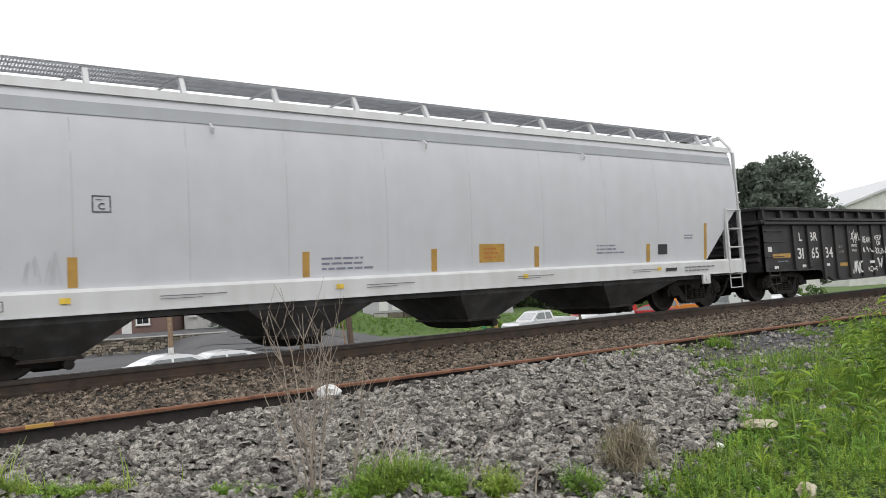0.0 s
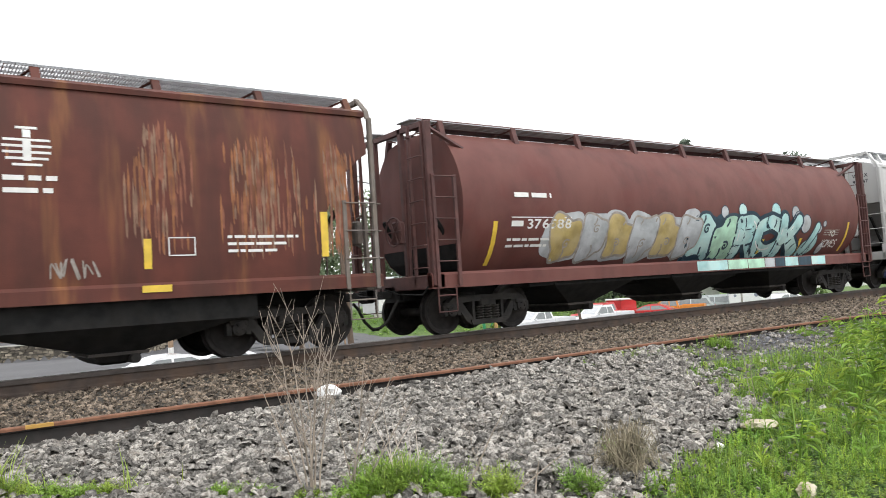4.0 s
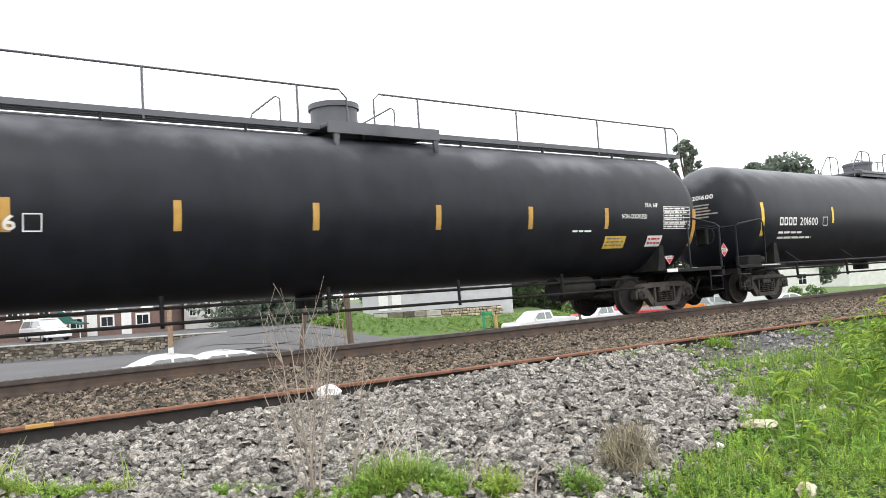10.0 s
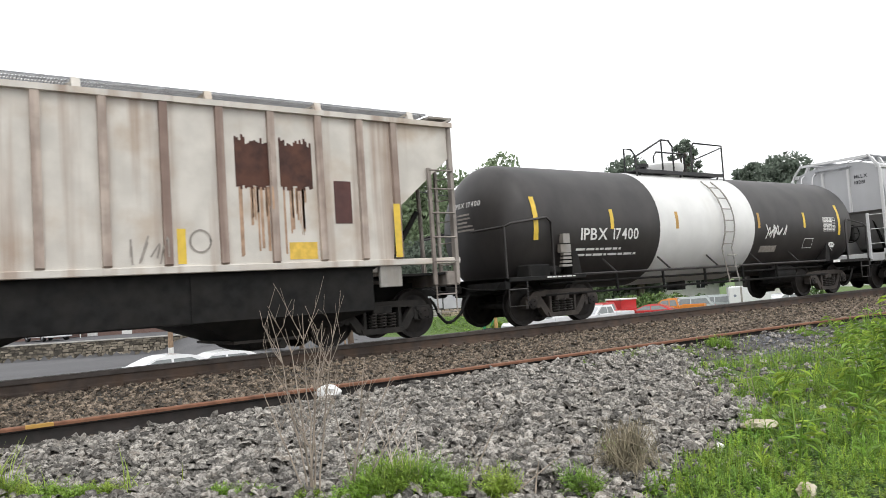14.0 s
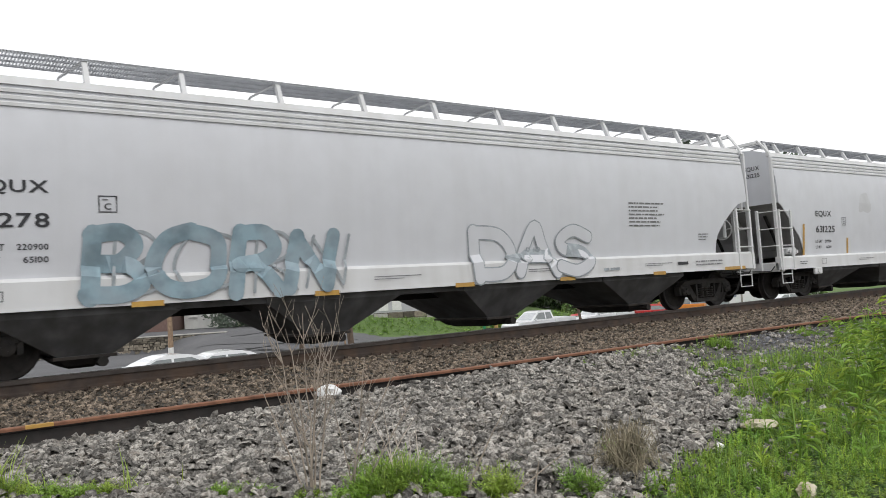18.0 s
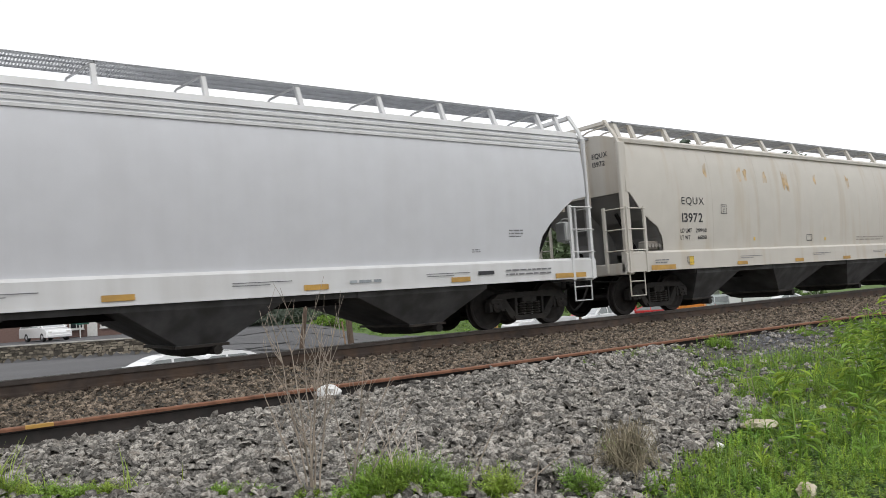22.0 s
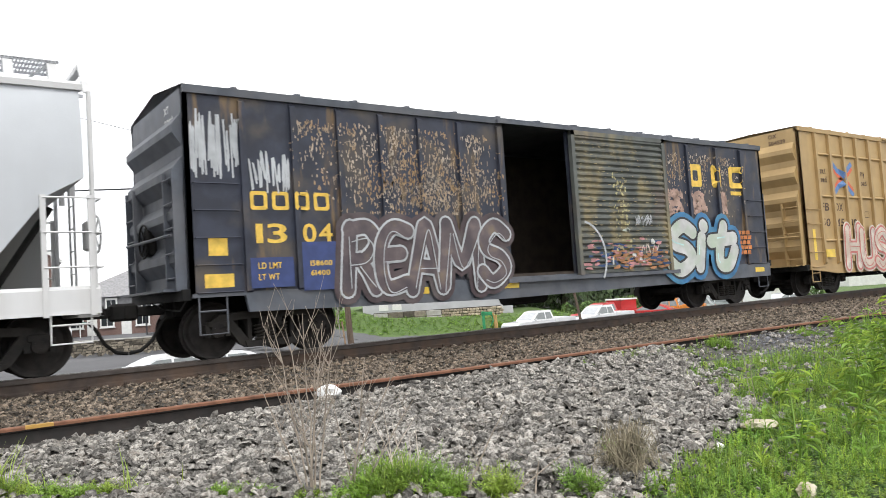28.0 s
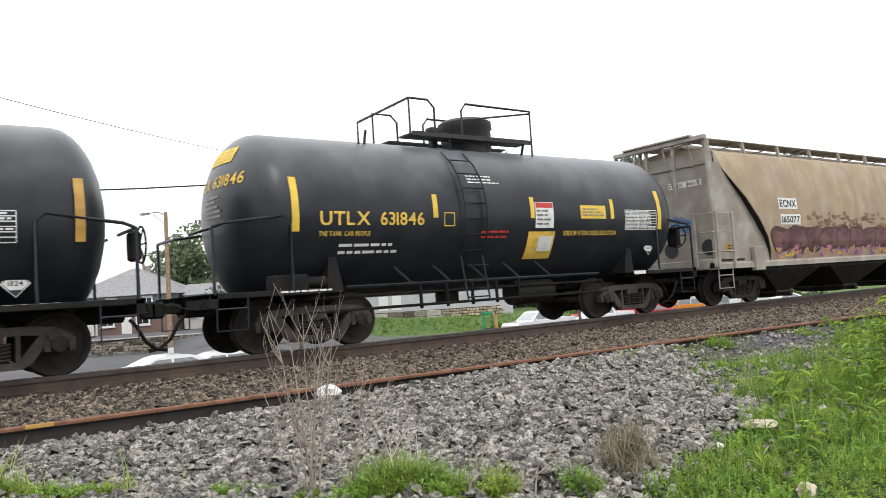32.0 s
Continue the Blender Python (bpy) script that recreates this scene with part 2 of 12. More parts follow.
def fast_mesh(name, mat, verts, faces_n, n):
    """A mesh from arrays: all faces with n corners."""
    me = bpy.data.meshes.new(name)
    verts = np.asarray(verts, np.float32).reshape(-1, 3)
    faces_n = np.asarray(faces_n, np.int32).reshape(-1, n)
    me.vertices.add(len(verts))
    me.vertices.foreach_set("co", verts.ravel())
    me.loops.add(faces_n.size)
    me.loops.foreach_set("vertex_index", faces_n.ravel())
    me.polygons.add(len(faces_n))
    me.polygons.foreach_set("loop_start", np.arange(0, faces_n.size, n, dtype=np.int32))
    me.materials.append(mat)
    me.update(calc_edges=True)
    me.shade_flat()
    me.validate()
    return me


# ---- ground ----
RUST_A, RUST_B = (-14.0, -4.05), (34.0, -6.95)     # the loose rail's line in plan


def rust_y(x):
    return RUST_A[1] + (x - RUST_A[0]) * (RUST_B[1] - RUST_A[1]) / (RUST_B[0] - RUST_A[0])


def smooth01(a, b, t):
    t = np.clip((t - a) / (b - a), 0, 1)
    return t * t * (3 - 2 * t)


LOT = -2.0


def ground_z(x, y):
    """Height of the ground, rail head = 0."""
    x, y = np.asarray(x, float), np.asarray(y, float)
    near = -0.32 - 0.025 * smooth01(-1.9, -4.6, y) - 0.06 * smooth01(-5.5, -8.0, y) - 0.22 * smooth01(-8.6, -10.6, y) - 0.25 * smooth01(-10.5, -14, y)
    near = near + 0.2 * np.exp(-(((x - 5.0) / 1.2) ** 2 + ((y + 7.5) / 0.8) ** 2)) + 0.03 * np.sin(x * 2.3 + y) * np.sin(y * 2.9) * smooth01(-5.6, -6.6, y)          # a low heap of ballast
    near = near + 0.10 * smooth01(6.0, 12.0, x - 0.4 * (y + 9)) * smooth01(-6.4, -8.0, y)
    ry = RUST_A[1] + (x - RUST_A[0]) * (RUST_B[1] - RUST_A[1]) / (RUST_B[0] - RUST_A[0])
    near = near + 0.105 * smooth01(1.5, 7.0, x) * smooth01(-1.0, -0.12, y - ry) * (y < ry - 0.03) + 0.05 * smooth01(-2.2, -1.2, y)       # stones banked against the rails
    u, w = x * 0.8076 - (y + 12.885) * 0.5897, x * 0.5897 + (y + 12.885) * 0.8076      # across and along the street's depth
    lot = LOT - 0.9 * smooth01(-20.0, 8.0, u)                                          # the lot falls away down the line
    far = -0.33 + (lot + 0.33) * smooth01(2.6, 5.6, y)
    start = 52.3 - 12.0 * smooth01(-20.0, -14.0, u)
    far = far + (-0.86 - lot) * np.clip((w - start) / (52.8 - start), 0, 1) * (1 - 0.9 * smooth01(-12.0, -5.0, u)) * (y > 6)
    far = far + 1.3 * smooth01(60.0, 65.0, w) * smooth01(-12.0, -8.0, u) * (1 - smooth01(9.0, 14.0, u))      # grassy bank below the workshop
    return np.where(y < 0, near, far)


def ground_sheet():
    xs = np.unique(np.concatenate([np.linspace(-500, -30, 30), np.linspace(-30, 60, 181), np.linspace(60, 500, 40), [-3000, -1200, 1200, 3000]]))
    ys = np.unique(np.concatenate([np.linspace(-120, -16, 20), np.linspace(-16, 8, 97), np.linspace(8, 66, 117), np.linspace(66, 120, 20), [-3000, -800, 500, 1200, 3000]]))
    X, Y = np.meshgrid(xs, ys)
    Z = ground_z(X, Y)
    v = np.stack([X, Y, Z], -1).reshape(-1, 3)
    nx = len(xs)
    i = np.arange((len(ys) - 1) * (nx - 1))
    a = i // (nx - 1) * nx + i % (nx - 1)
    f = np.stack([a, a + 1, a + nx + 1, a + nx], -1)
    me = fast_mesh("ground", SOIL, v, f, 4)
    me.materials.append(ASPHALT)
    cy = (v[f[:, 0], 1] + v[f[:, 2], 1]) / 2
    me.materials.append(LAWN)
    me.materials.append(VERGE)
    cx = (v[f[:, 0], 0] + v[f[:, 2], 0]) / 2
    cu, cw = cx * 0.8076 - (cy + 12.885) * 0.5897, cx * 0.5897 + (cy + 12.885) * 0.8076
    verge = (cy < -5.0) & (cx > heap_end(cy) + 0.15) & (cx < 40) & (cy > -11.5 + 0.35 * np.sin(cx * 2.1) + 0.2 * np.sin(cx * 5.3)) & (cy < rust_y(cx) - 0.3) & (bare_patch(cx, cy) < 0.35) & ((cy < -6.6) | (cx > 14))
    green = (cw > 60.0 + 0.5 * np.sin(cu * 1.7)) & (cu > -14) & (cu < 40) | (cw > 66) & (cu > -26)
    me.polygons.foreach_set("material_index", np.where(verge, 3, np.where(green & (cy > 8), 2, (cy > 5.2))).astype(np.int32))
    me.shade_smooth()
    return tagged(new("ground", me), "stony soil by the track and an asphalt lot beyond", "ground", kind="structure")


def rail_profile(h=0.17):
    k = h / 0.17
    return [(-0.075, 0), (0.075, 0), (0.07, 0.012 * k), (0.02, 0.03 * k), (0.009, 0.05 * k), (0.009, 0.12 * k), (0.034, 0.135 * k), (0.036, 0.16 * k), (0.028, 0.17 * k),
            (-0.028, 0.17 * k), (-0.036, 0.16 * k), (-0.034, 0.135 * k), (-0.009, 0.12 * k), (-0.009, 0.05 * k), (-0.02, 0.03 * k), (-0.07, 0.012 * k)]


def track():
    base = thing("railway_track", "standard gauge track with rusty rails spiked to wooden ties", "railway track", kind="structure")
    for y, drop in ((-0.755, 0.0), (0.755, 0.09)):       # the far rail lies lower, as in a banked curve
        part("rail", Shape().prism_x([(y + a, -0.25 - drop + b) for a, b in rail_profile(0.244)], -460, 460), RAIL, base, "brown rusted steel rail")
        part("rail_head", Shape().box(-460, 460, y - 0.038, y + 0.038, -0.075 - drop, -0.004 - drop, 0.006), RAILHEAD, base, "dark greasy rail head")
        part("running_surface", Shape().box(-460, 460, y - 0.027, y + 0.027, -0.004 - drop, 0.0 - drop), RAILTOP, base, "worn running surface")
    plate = Shape().box(-0.09, 0.09, -0.17, 0.17, 0, 0.02).mesh("tie_plate", RAIL)
    spike = Shape().box(-0.016, 0.016, -0.016, 0.016, 0, 0.045).add([(-0.026, -0.03, 0.045), (0.026, -0.03, 0.045), (0.026, 0.02, 0.045), (-0.026, 0.02, 0.045), (-0.018, -0.018, 0.062), (0.018, -0.018, 0.062), (0.018, 0.012, 0.062), (-0.018, 0.012, 0.062)],
                                                                     [(0, 1, 5, 4), (1, 2, 6, 5), (2, 3, 7, 6), (3, 0, 4, 7), (4, 5, 6, 7)]).mesh("spike", RAIL)
    tie = Shape().box(-0.115, 0.115, -1.3, 1.3, -0.17, 0.0, 0.012).mesh("tie", TIE)
    anchor = Shape().box(-0.02, 0.02, -0.085, 0.085, -0.03, 0.015).box(-0.02, 0.02, -0.1, -0.075, -0.03, 0.05).mesh("rail_anchor", RAIL)
    for i in range(120):
        x = -12 + i * 0.53 + random.uniform(-0.03, 0.03)
        part("tie", tie, None, base, at=pose(x, 0, -0.272, 0, 0, random.uniform(-1, 1)))
        if i < 90:
            part("tie_plate", plate, None, base, at=pose(x, -0.755, -0.27))
            part("spike", spike, None, base, at=pose(x - 0.05, -0.85, -0.25))
            if i % 3 == 0:
                part("rail_anchor", anchor, None, base, at=pose(x + 0.15, -0.755, -0.262))
    far = Shape()
    for x in np.arange(-250, 300, 0.53):
        if x < -12.3 or x > 51.6:
            far.box(x - 0.115, x + 0.115, -1.3, 1.3, -0.44, -0.272)
    tagged(part("ties", far, TIE, base), kind="stuff")


track()


def loose_rail():
    dx, dy = RUST_B[0] - RUST_A[0], RUST_B[1] - RUST_A[1]
    L = math.hypot(dx, dy)
    m = Matrix.Translation((RUST_A[0], RUST_A[1], -0.322)) @ pose(0, 0, 0, 0, 0, math.degrees(math.atan2(dy, dx)))
    base = thing("loose_rail", "old discarded rusty rail lying along the ballast", "rail", m)
    part("web", Shape().prism_x(rail_profile(), 0, L), RUSTSIDE, base, "black rail web and foot", 30)
    part("head", Shape().prism_x([(-0.045, 0.146), (0.045, 0.146), (0.047, 0.17), (0.04, 0.178), (-0.04, 0.178), (-0.047, 0.17)], 0, L), RUSTRAIL, base, "orange-brown rusted head")
    part("paint_mark", Shape().box(14.97, 15.2, -0.05, 0.02, 0.15, 0.181), AMBER, base, "yellow paint mark")


loose_rail()


def stones(name, label, n, xs, ys, sizes, mat, seed, keep=None, lift=0.25, flat=(0.36, 0.62), sides=4):
    """Broken ballast as one heap: each stone a low, skewed slab with a broken outline and sharp edges."""
    rng = np.random.default_rng(seed)
    x, y = rng.uniform(*xs, n), rng.uniform(*ys, n)
    if keep is not None:
        ok = keep(x, y, rng)
        x, y = x[ok], y[ok]
    n, m = len(x), sides
    s = sizes[0] + (sizes[1] - sizes[0]) * rng.uniform(0, 1, n) ** 1.5
    sc = np.stack([s * rng.uniform(0.95, 1.55, n), s * rng.uniform(0.7, 1.1, n), s * rng.uniform(*flat, n)], -1)
    ang = (np.arange(m) + rng.uniform(-0.33, 0.33, (n, m))) * (2 * np.pi / m)
    rad = rng.uniform(0.72, 1.12, (n, m))
    top = rad * rng.uniform(0.5, 0.98, (n, m))
    dx, dy = rng.uniform(-0.2, 0.2, (n, 1)), rng.uniform(-0.2, 0.2, (n, 1))
    ring0 = np.stack([rad * np.cos(ang), rad * np.sin(ang), -0.7 + rng.uniform(-0.3, 0.3, (n, m))], -1)
    ring1 = np.stack([top * np.cos(ang) + dx, top * np.sin(ang) + dy, 0.72 + rng.uniform(-0.42, 0.3, (n, m))], -1)
    P = np.concatenate([ring0, ring1], 1) * sc[:, None, :]
    a, b, c = rng.uniform(0, 6.283, n), rng.normal(0, 0.36, n), rng.normal(0, 0.36, n)
    ca, sa, cb, sb, cc, sn = np.cos(a), np.sin(a), np.cos(b), np.sin(b), np.cos(c), np.sin(c)
    Px, Py, Pz = P[..., 0], P[..., 1], P[..., 2]
    Py, Pz = Py * cb[:, None] - Pz * sb[:, None], Py * sb[:, None] + Pz * cb[:, None]
    Px, Pz = Px * cc[:, None] - Pz * sn[:, None], Px * sn[:, None] + Pz * cc[:, None]
    Px, Py = Px * ca[:, None] - Py * sa[:, None], Px * sa[:, None] + Py * ca[:, None]
    z = ground_z(x, y) + s * rng.uniform(-0.15, lift, n)
    V = np.stack([Px + x[:, None], Py + y[:, None], Pz + z[:, None]], -1)
    k = np.arange(m)
    q = (k + 1) % m
    tri = np.concatenate([np.stack([k, q, m + q], -1), np.stack([k, m + q, m + k], -1), np.stack([np.full(m - 2, m), m + k[1:-1], m + k[2:]], -1)])
    F = tri[None] + (np.arange(n) * 2 * m)[:, None, None]
    return tagged(new(name, fast_mesh(name, mat, V, F, 3)), label, "ballast", kind="stuff")


def gap_rail(x, y, rng):
    return (np.abs(y - rust_y(x)) > 0.07)


def bed(x, y, rng):
    return gap_rail(x, y, rng) & (y > rust_y(x) - 0.1)


def heap_end(y):
    """Where the grey ballast ends and the green verge begins, as x for each y."""
    e = np.interp(y, [-10.3, -9.7, -9.45, -9.2, -8.7, -7.95, -6.3, -4.8, -4.1], [2.9, 3.5, 4.3, 5.6, 6.35, 6.9, 8.7, 10.2, 10.8])
    return e + 0.16 * np.sin(y * 9.0) + 0.1 * np.sin(y * 21.0 + 1)


def heap(x, y, rng):
    e = heap_end(y)
    return gap_rail(x, y, rng) & (y < rust_y(x)) & (rng.uniform(0, 1, len(x)) < 1 - 0.93 * smooth01(-0.3, 0.5, x - e)) & (rng.uniform(0, 1, len(x)) < smooth01(-10.2, -9.75, y + 0.12 * np.sin(x * 3.1)) * smooth01(-4.0, -2.9, x + 0.3 * np.sin(y * 2.3)))


def bare_patch(x, y):
    """A patch of small dark pebbles in the verge."""
    a, b = (x - 11.3) * 0.75 + (y + 6.3) * 0.66, -(x - 11.3) * 0.66 + (y + 6.3) * 0.75
    return np.exp(-((a / 1.5) ** 2 + (b / 0.55) ** 2))


def pebbly(x, y, rng):
    return gap_rail(x, y, rng) & (y < rust_y(x)) & (x > heap_end(y) - 0.3) & (rng.uniform(0, 1, len(x)) < 0.12 + bare_patch(x, y))


ground_sheet()
stones("track_ballast", "brown-grey crushed stone ballast between the rails", 42000, (-4, 34), (-6.5, -0.84), (0.024, 0.052), STONE_BROWN, 3, bed, 0.95, sides=5)
stones("inner_ballast", "brown-grey crushed stone ballast under the train", 6000, (-6, 36), (-0.66, 3.0), (0.035, 0.06), STONE_BROWN, 4)
stones("grey_ballast", "clean grey crushed stone spread before the loose rail", 74000, (-4, 13), (-10.2, -4.2), (0.022, 0.05), STONE, 5, heap, 1.25, sides=6)
stones("dark_pebbles", "patch of small dark pebbles in the verge", 16000, (6, 17), (-8.6, -4.6), (0.015, 0.035), PEBBLE, 6, pebbly)


# ---- lettering ----
GLYPHS = {}


def glyphs():
    chars = "ABCDEFGHIJKLMNOPQRSTUVWXYZ0123456789abcdefghiklmnoprstuvwxy.!-"
    obs = {}
    for bold in (0.0, 0.018, 0.06, 0.105):
        for ch in chars if bold < 0.05 else "BORNDASIKPEXTHUM":
            cu = bpy.data.curves.new("glyph", "FONT")
            cu.body, cu.offset, cu.resolution_u = ch, bold, 4
            obs[ch, {0.0: False, 0.018: True, 0.06: "fat", 0.105: "edge"}[bold]] = new("glyph", cu)
    dg = bpy.context.evaluated_depsgraph_get()
    for key, ob in obs.items():
        me = ob.evaluated_get(dg).to_mesh()
        GLYPHS[key] = ([v.co[:] for v in me.vertices], [tuple(p.vertices) for p in me.polygons])
        ob.evaluated_get(dg).to_mesh_clear()
    for ob in obs.values():
        cu = ob.data
        bpy.data.objects.remove(ob)
        bpy.data.curves.remove(cu)


glyphs()


def write(parent, words, x0, x1, z0, z1, material, surf, label="", bold=True, name="lettering", gap=0.14, slant=0.0):
    """Words fitted into a box on a car's near side, laid on its surface."""
    V, F, pen = [], [], 0.0
    for ch in words:
        if ch == " ":
            pen += 0.36
            continue
        v, f = GLYPHS[ch, bold]
        lo, hi = min(p[0] for p in v), max(p[0] for p in v)
        k = len(V)
        V += [(p[0] - lo + pen + slant * p[1], p[1]) for p in v]
        F += [tuple(i + k for i in q) for q in f]
        pen += hi - lo + gap * (0.62 if bold else 1)
    a0, a1 = min(p[0] for p in V), max(p[0] for p in V)
    b0, b1 = min(p[1] for p in V), max(p[1] for p in V)
    pts = []
    for a, b in V:
        x, z = x0 + (a - a0) / (a1 - a0) * (x1 - x0), z0 + (b - b0) / (b1 - b0) * (z1 - z0)
        pts.append((x, -surf(x, z) - 0.008, z))
    return part(name, Shape().add(pts, F), material, parent, label or "painted lettering")


def patch(shape, surf, x0, x1, z0, z1, lift=0.006, nz=4):
    nz = max(1, nz)
    for i in range(nz):
        a, b = z0 + (z1 - z0) * i / nz, z0 + (z1 - z0) * (i + 1) / nz
        shape.add([(x0, -surf(x0, a) - lift, a), (x1, -surf(x1, a) - lift, a), (x1, -surf(x1, b) - lift, b), (x0, -surf(x0, b) - lift, b)], [(0, 1, 2, 3)])
    return shape


def panel(parent, name, x0, x1, z0, z1, material, surf, label="", lift=0.006):
    return part(name, patch(Shape(), surf, x0, x1, z0, z1, lift), material, parent, label)


def bars(parent, x0, x1, z0, z1, rows, material, surf, seed=0, lift=0.008):
    """Writing too small to read: plain bars of its size."""
    rng = random.Random(seed * 31 + int(x0 * 100))
    material = PRINT if material is INK else material
    s, h = Shape(), (z1 - z0) / rows
    for r in range(rows):
        x, end = x0, x0 + (x1 - x0) * rng.uniform(0.65, 1.0)
        while x < end:
            w = rng.uniform(0.6, 2.6) * h
            patch(s, surf, x, min(x + w, end), z0 + (rows - 1 - r) * h + 0.32 * h, z0 + (rows - r) * h - 0.28 * h, lift, 1)
            x += w + 0.35 * h
    return part("small_print", s, material, parent, "fine print")


def box_mark(parent, x0, x1, z0, z1, material, surf, t=0.018):
    s = Shape()
    for a in ((x0, x1, z1 - t, z1), (x0, x1, z0, z0 + t), (x0, x0 + t, z0, z1), (x1 - t, x1, z0, z1)):
        patch(s, surf, *a, 0.008, 1)
    return part("framed_mark", s, material, parent, "framed stencil box")


def ribbon(s, pts, w, surf, lift):
    """A painted stroke of even width along points in x and z."""
    n = len(pts)
    side = []
    for i, (x, z) in enumerate(pts):
        a, b = pts[max(i - 1, 0)], pts[min(i + 1, n - 1)]
        dx, dz = b[0] - a[0], b[1] - a[1]
        d = math.hypot(dx, dz) or 1
        ww = w / 2
        side.append(((x - dz / d * ww, z + dx / d * ww), (x + dz / d * ww, z - dx / d * ww)))
    vs = [(x, -surf(x, z) - lift, z) for pr in side for x, z in pr]
    s.add(vs, [(2 * i, 2 * i + 1, 2 * i + 3, 2 * i + 2) for i in range(n - 1)])


def fill(s, poly, surf, lift, step=0.05):
    """A rounded shape filled from its middle outward, laid on the surface."""
    n = len(poly)
    cx, cz = sum(q[0] for q in poly) / n, sum(q[1] for q in poly) / n
    vs = [(cx, cz)] + [(cx + (x - cx) * k, cz + (z - cz) * k) for k in (0.35, 0.7, 1.0) for x, z in poly]
    fs = [(0, 1 + i, 1 + (i + 1) % n) for i in range(n)]
    for r in range(2):
        a, b = 1 + r * n, 1 + (r + 1) * n
        fs += [(a + i, b + i, b + (i + 1) % n, a + (i + 1) % n) for i in range(n)]
    s.add([(x, -surf(x, z) - lift, z) for x, z in vs], fs)


def bubble(cx, cz, rx, rz, rng, n=26, rough=0.22):
    ph = [rng.uniform(0, 6.28) for _ in range(4)]
    out = []
    for k in range(n):
        t = k * 2 * math.pi / n
        r = 1 + rough * (math.sin(2 * t + ph[0]) * 0.5 + math.sin(3 * t + ph[1]) * 0.6 + math.sin(5 * t + ph[2]) * 0.35)
        ex = abs(math.cos(t)) ** 0.7 * math.copysign(1, math.cos(t))
        ez = abs(math.sin(t)) ** 0.7 * math.copysign(1, math.sin(t))
        out.append((cx + rx * r * ex, cz + rz * r * ez))
    return out


def graffiti(parent, x0, x1, z0, z1, letters, fills, line, surf, seed, w=0.05, label="spray-painted bubble letters", shadow=None, drops=0):
    """Sprayed shapes like swollen letters: no words, an outline and inner curls on each fill, drops around."""
    rng = random.Random(seed)
    step = (x1 - x0) / letters
    cz, rz = (z0 + z1) / 2, (z1 - z0) / 2
    s = Shape()
    if shadow:
        for k in range(letters):
            fill(s, bubble(x0 + (k + 0.5) * step, cz, step * 0.66, rz * 1.03, rng, 40, 0.16), surf, 0.003 + 0.0004 * (k % 2))
    for k in range(drops):
        a = rng.uniform(0, 6.28)
        x, z = (x0 + x1) / 2 + math.cos(a) * (x1 - x0) * 0.56, cz + math.sin(a) * rz * 1.22
        fill(s, bubble(x, max(z, z0), rng.uniform(0.03, 0.07), rng.uniform(0.04, 0.1), rng, 14), surf, 0.005)
    if not s.v:
        fill(s, bubble(x0 + step * 0.5, cz, step * 0.3, rz * 0.5, rng), surf, 0.002)
    base = part("graffiti", s, shadow or fills[0], parent, label)
    for k in range(letters):
        px, pz = x0 + (k + 0.5) * step, cz + rng.uniform(-0.06, 0.06) * rz
        rx, rr = step * rng.uniform(0.5, 0.58), rz * rng.uniform(0.84, 0.96)
        pts = bubble(px, pz, rx, rr, rng, 40, 0.2)
        s = Shape()
        lift = 0.008 + 0.004 * (k % 2)
        fill(s, pts, surf, lift)
        part("letter_fill", s, fills[k % len(fills)], base)
        o = Shape()
        ribbon(o, pts + pts[:2], w, surf, lift + 0.002)
        ox, oz, sp = px + rng.uniform(-0.2, 0.2) * rx, pz + rng.choice((0.35, -0.3)) * rr, rng.choice((-1, 1))
        ribbon(o, [(ox + sp * 0.035 * t * math.cos(t * 1.1) * rx, oz + 0.035 * t * math.sin(t * 1.1) * rr * 0.8) for t in [q * 0.6 for q in range(14)]], w * 0.7, surf, lift + 0.003)
        sx = px + rng.uniform(-0.3, 0.3) * rx
        ribbon(o, [(sx + 0.1 * rx * math.sin(q * 0.8), pz - rr * (0.95 - 0.14 * q)) for q in range(5)], w * 0.8, surf, lift + 0.003)
        sx = px + rng.uniform(-0.4, 0.4) * rx
        ribbon(o, [(sx + 0.12 * rx * math.sin(q * 0.9 + 1), pz + rr * (0.92 - 0.12 * q)) for q in range(4)], w * 0.8, surf, lift + 0.003)
        part("letter_outline", o, line, base)
    return base


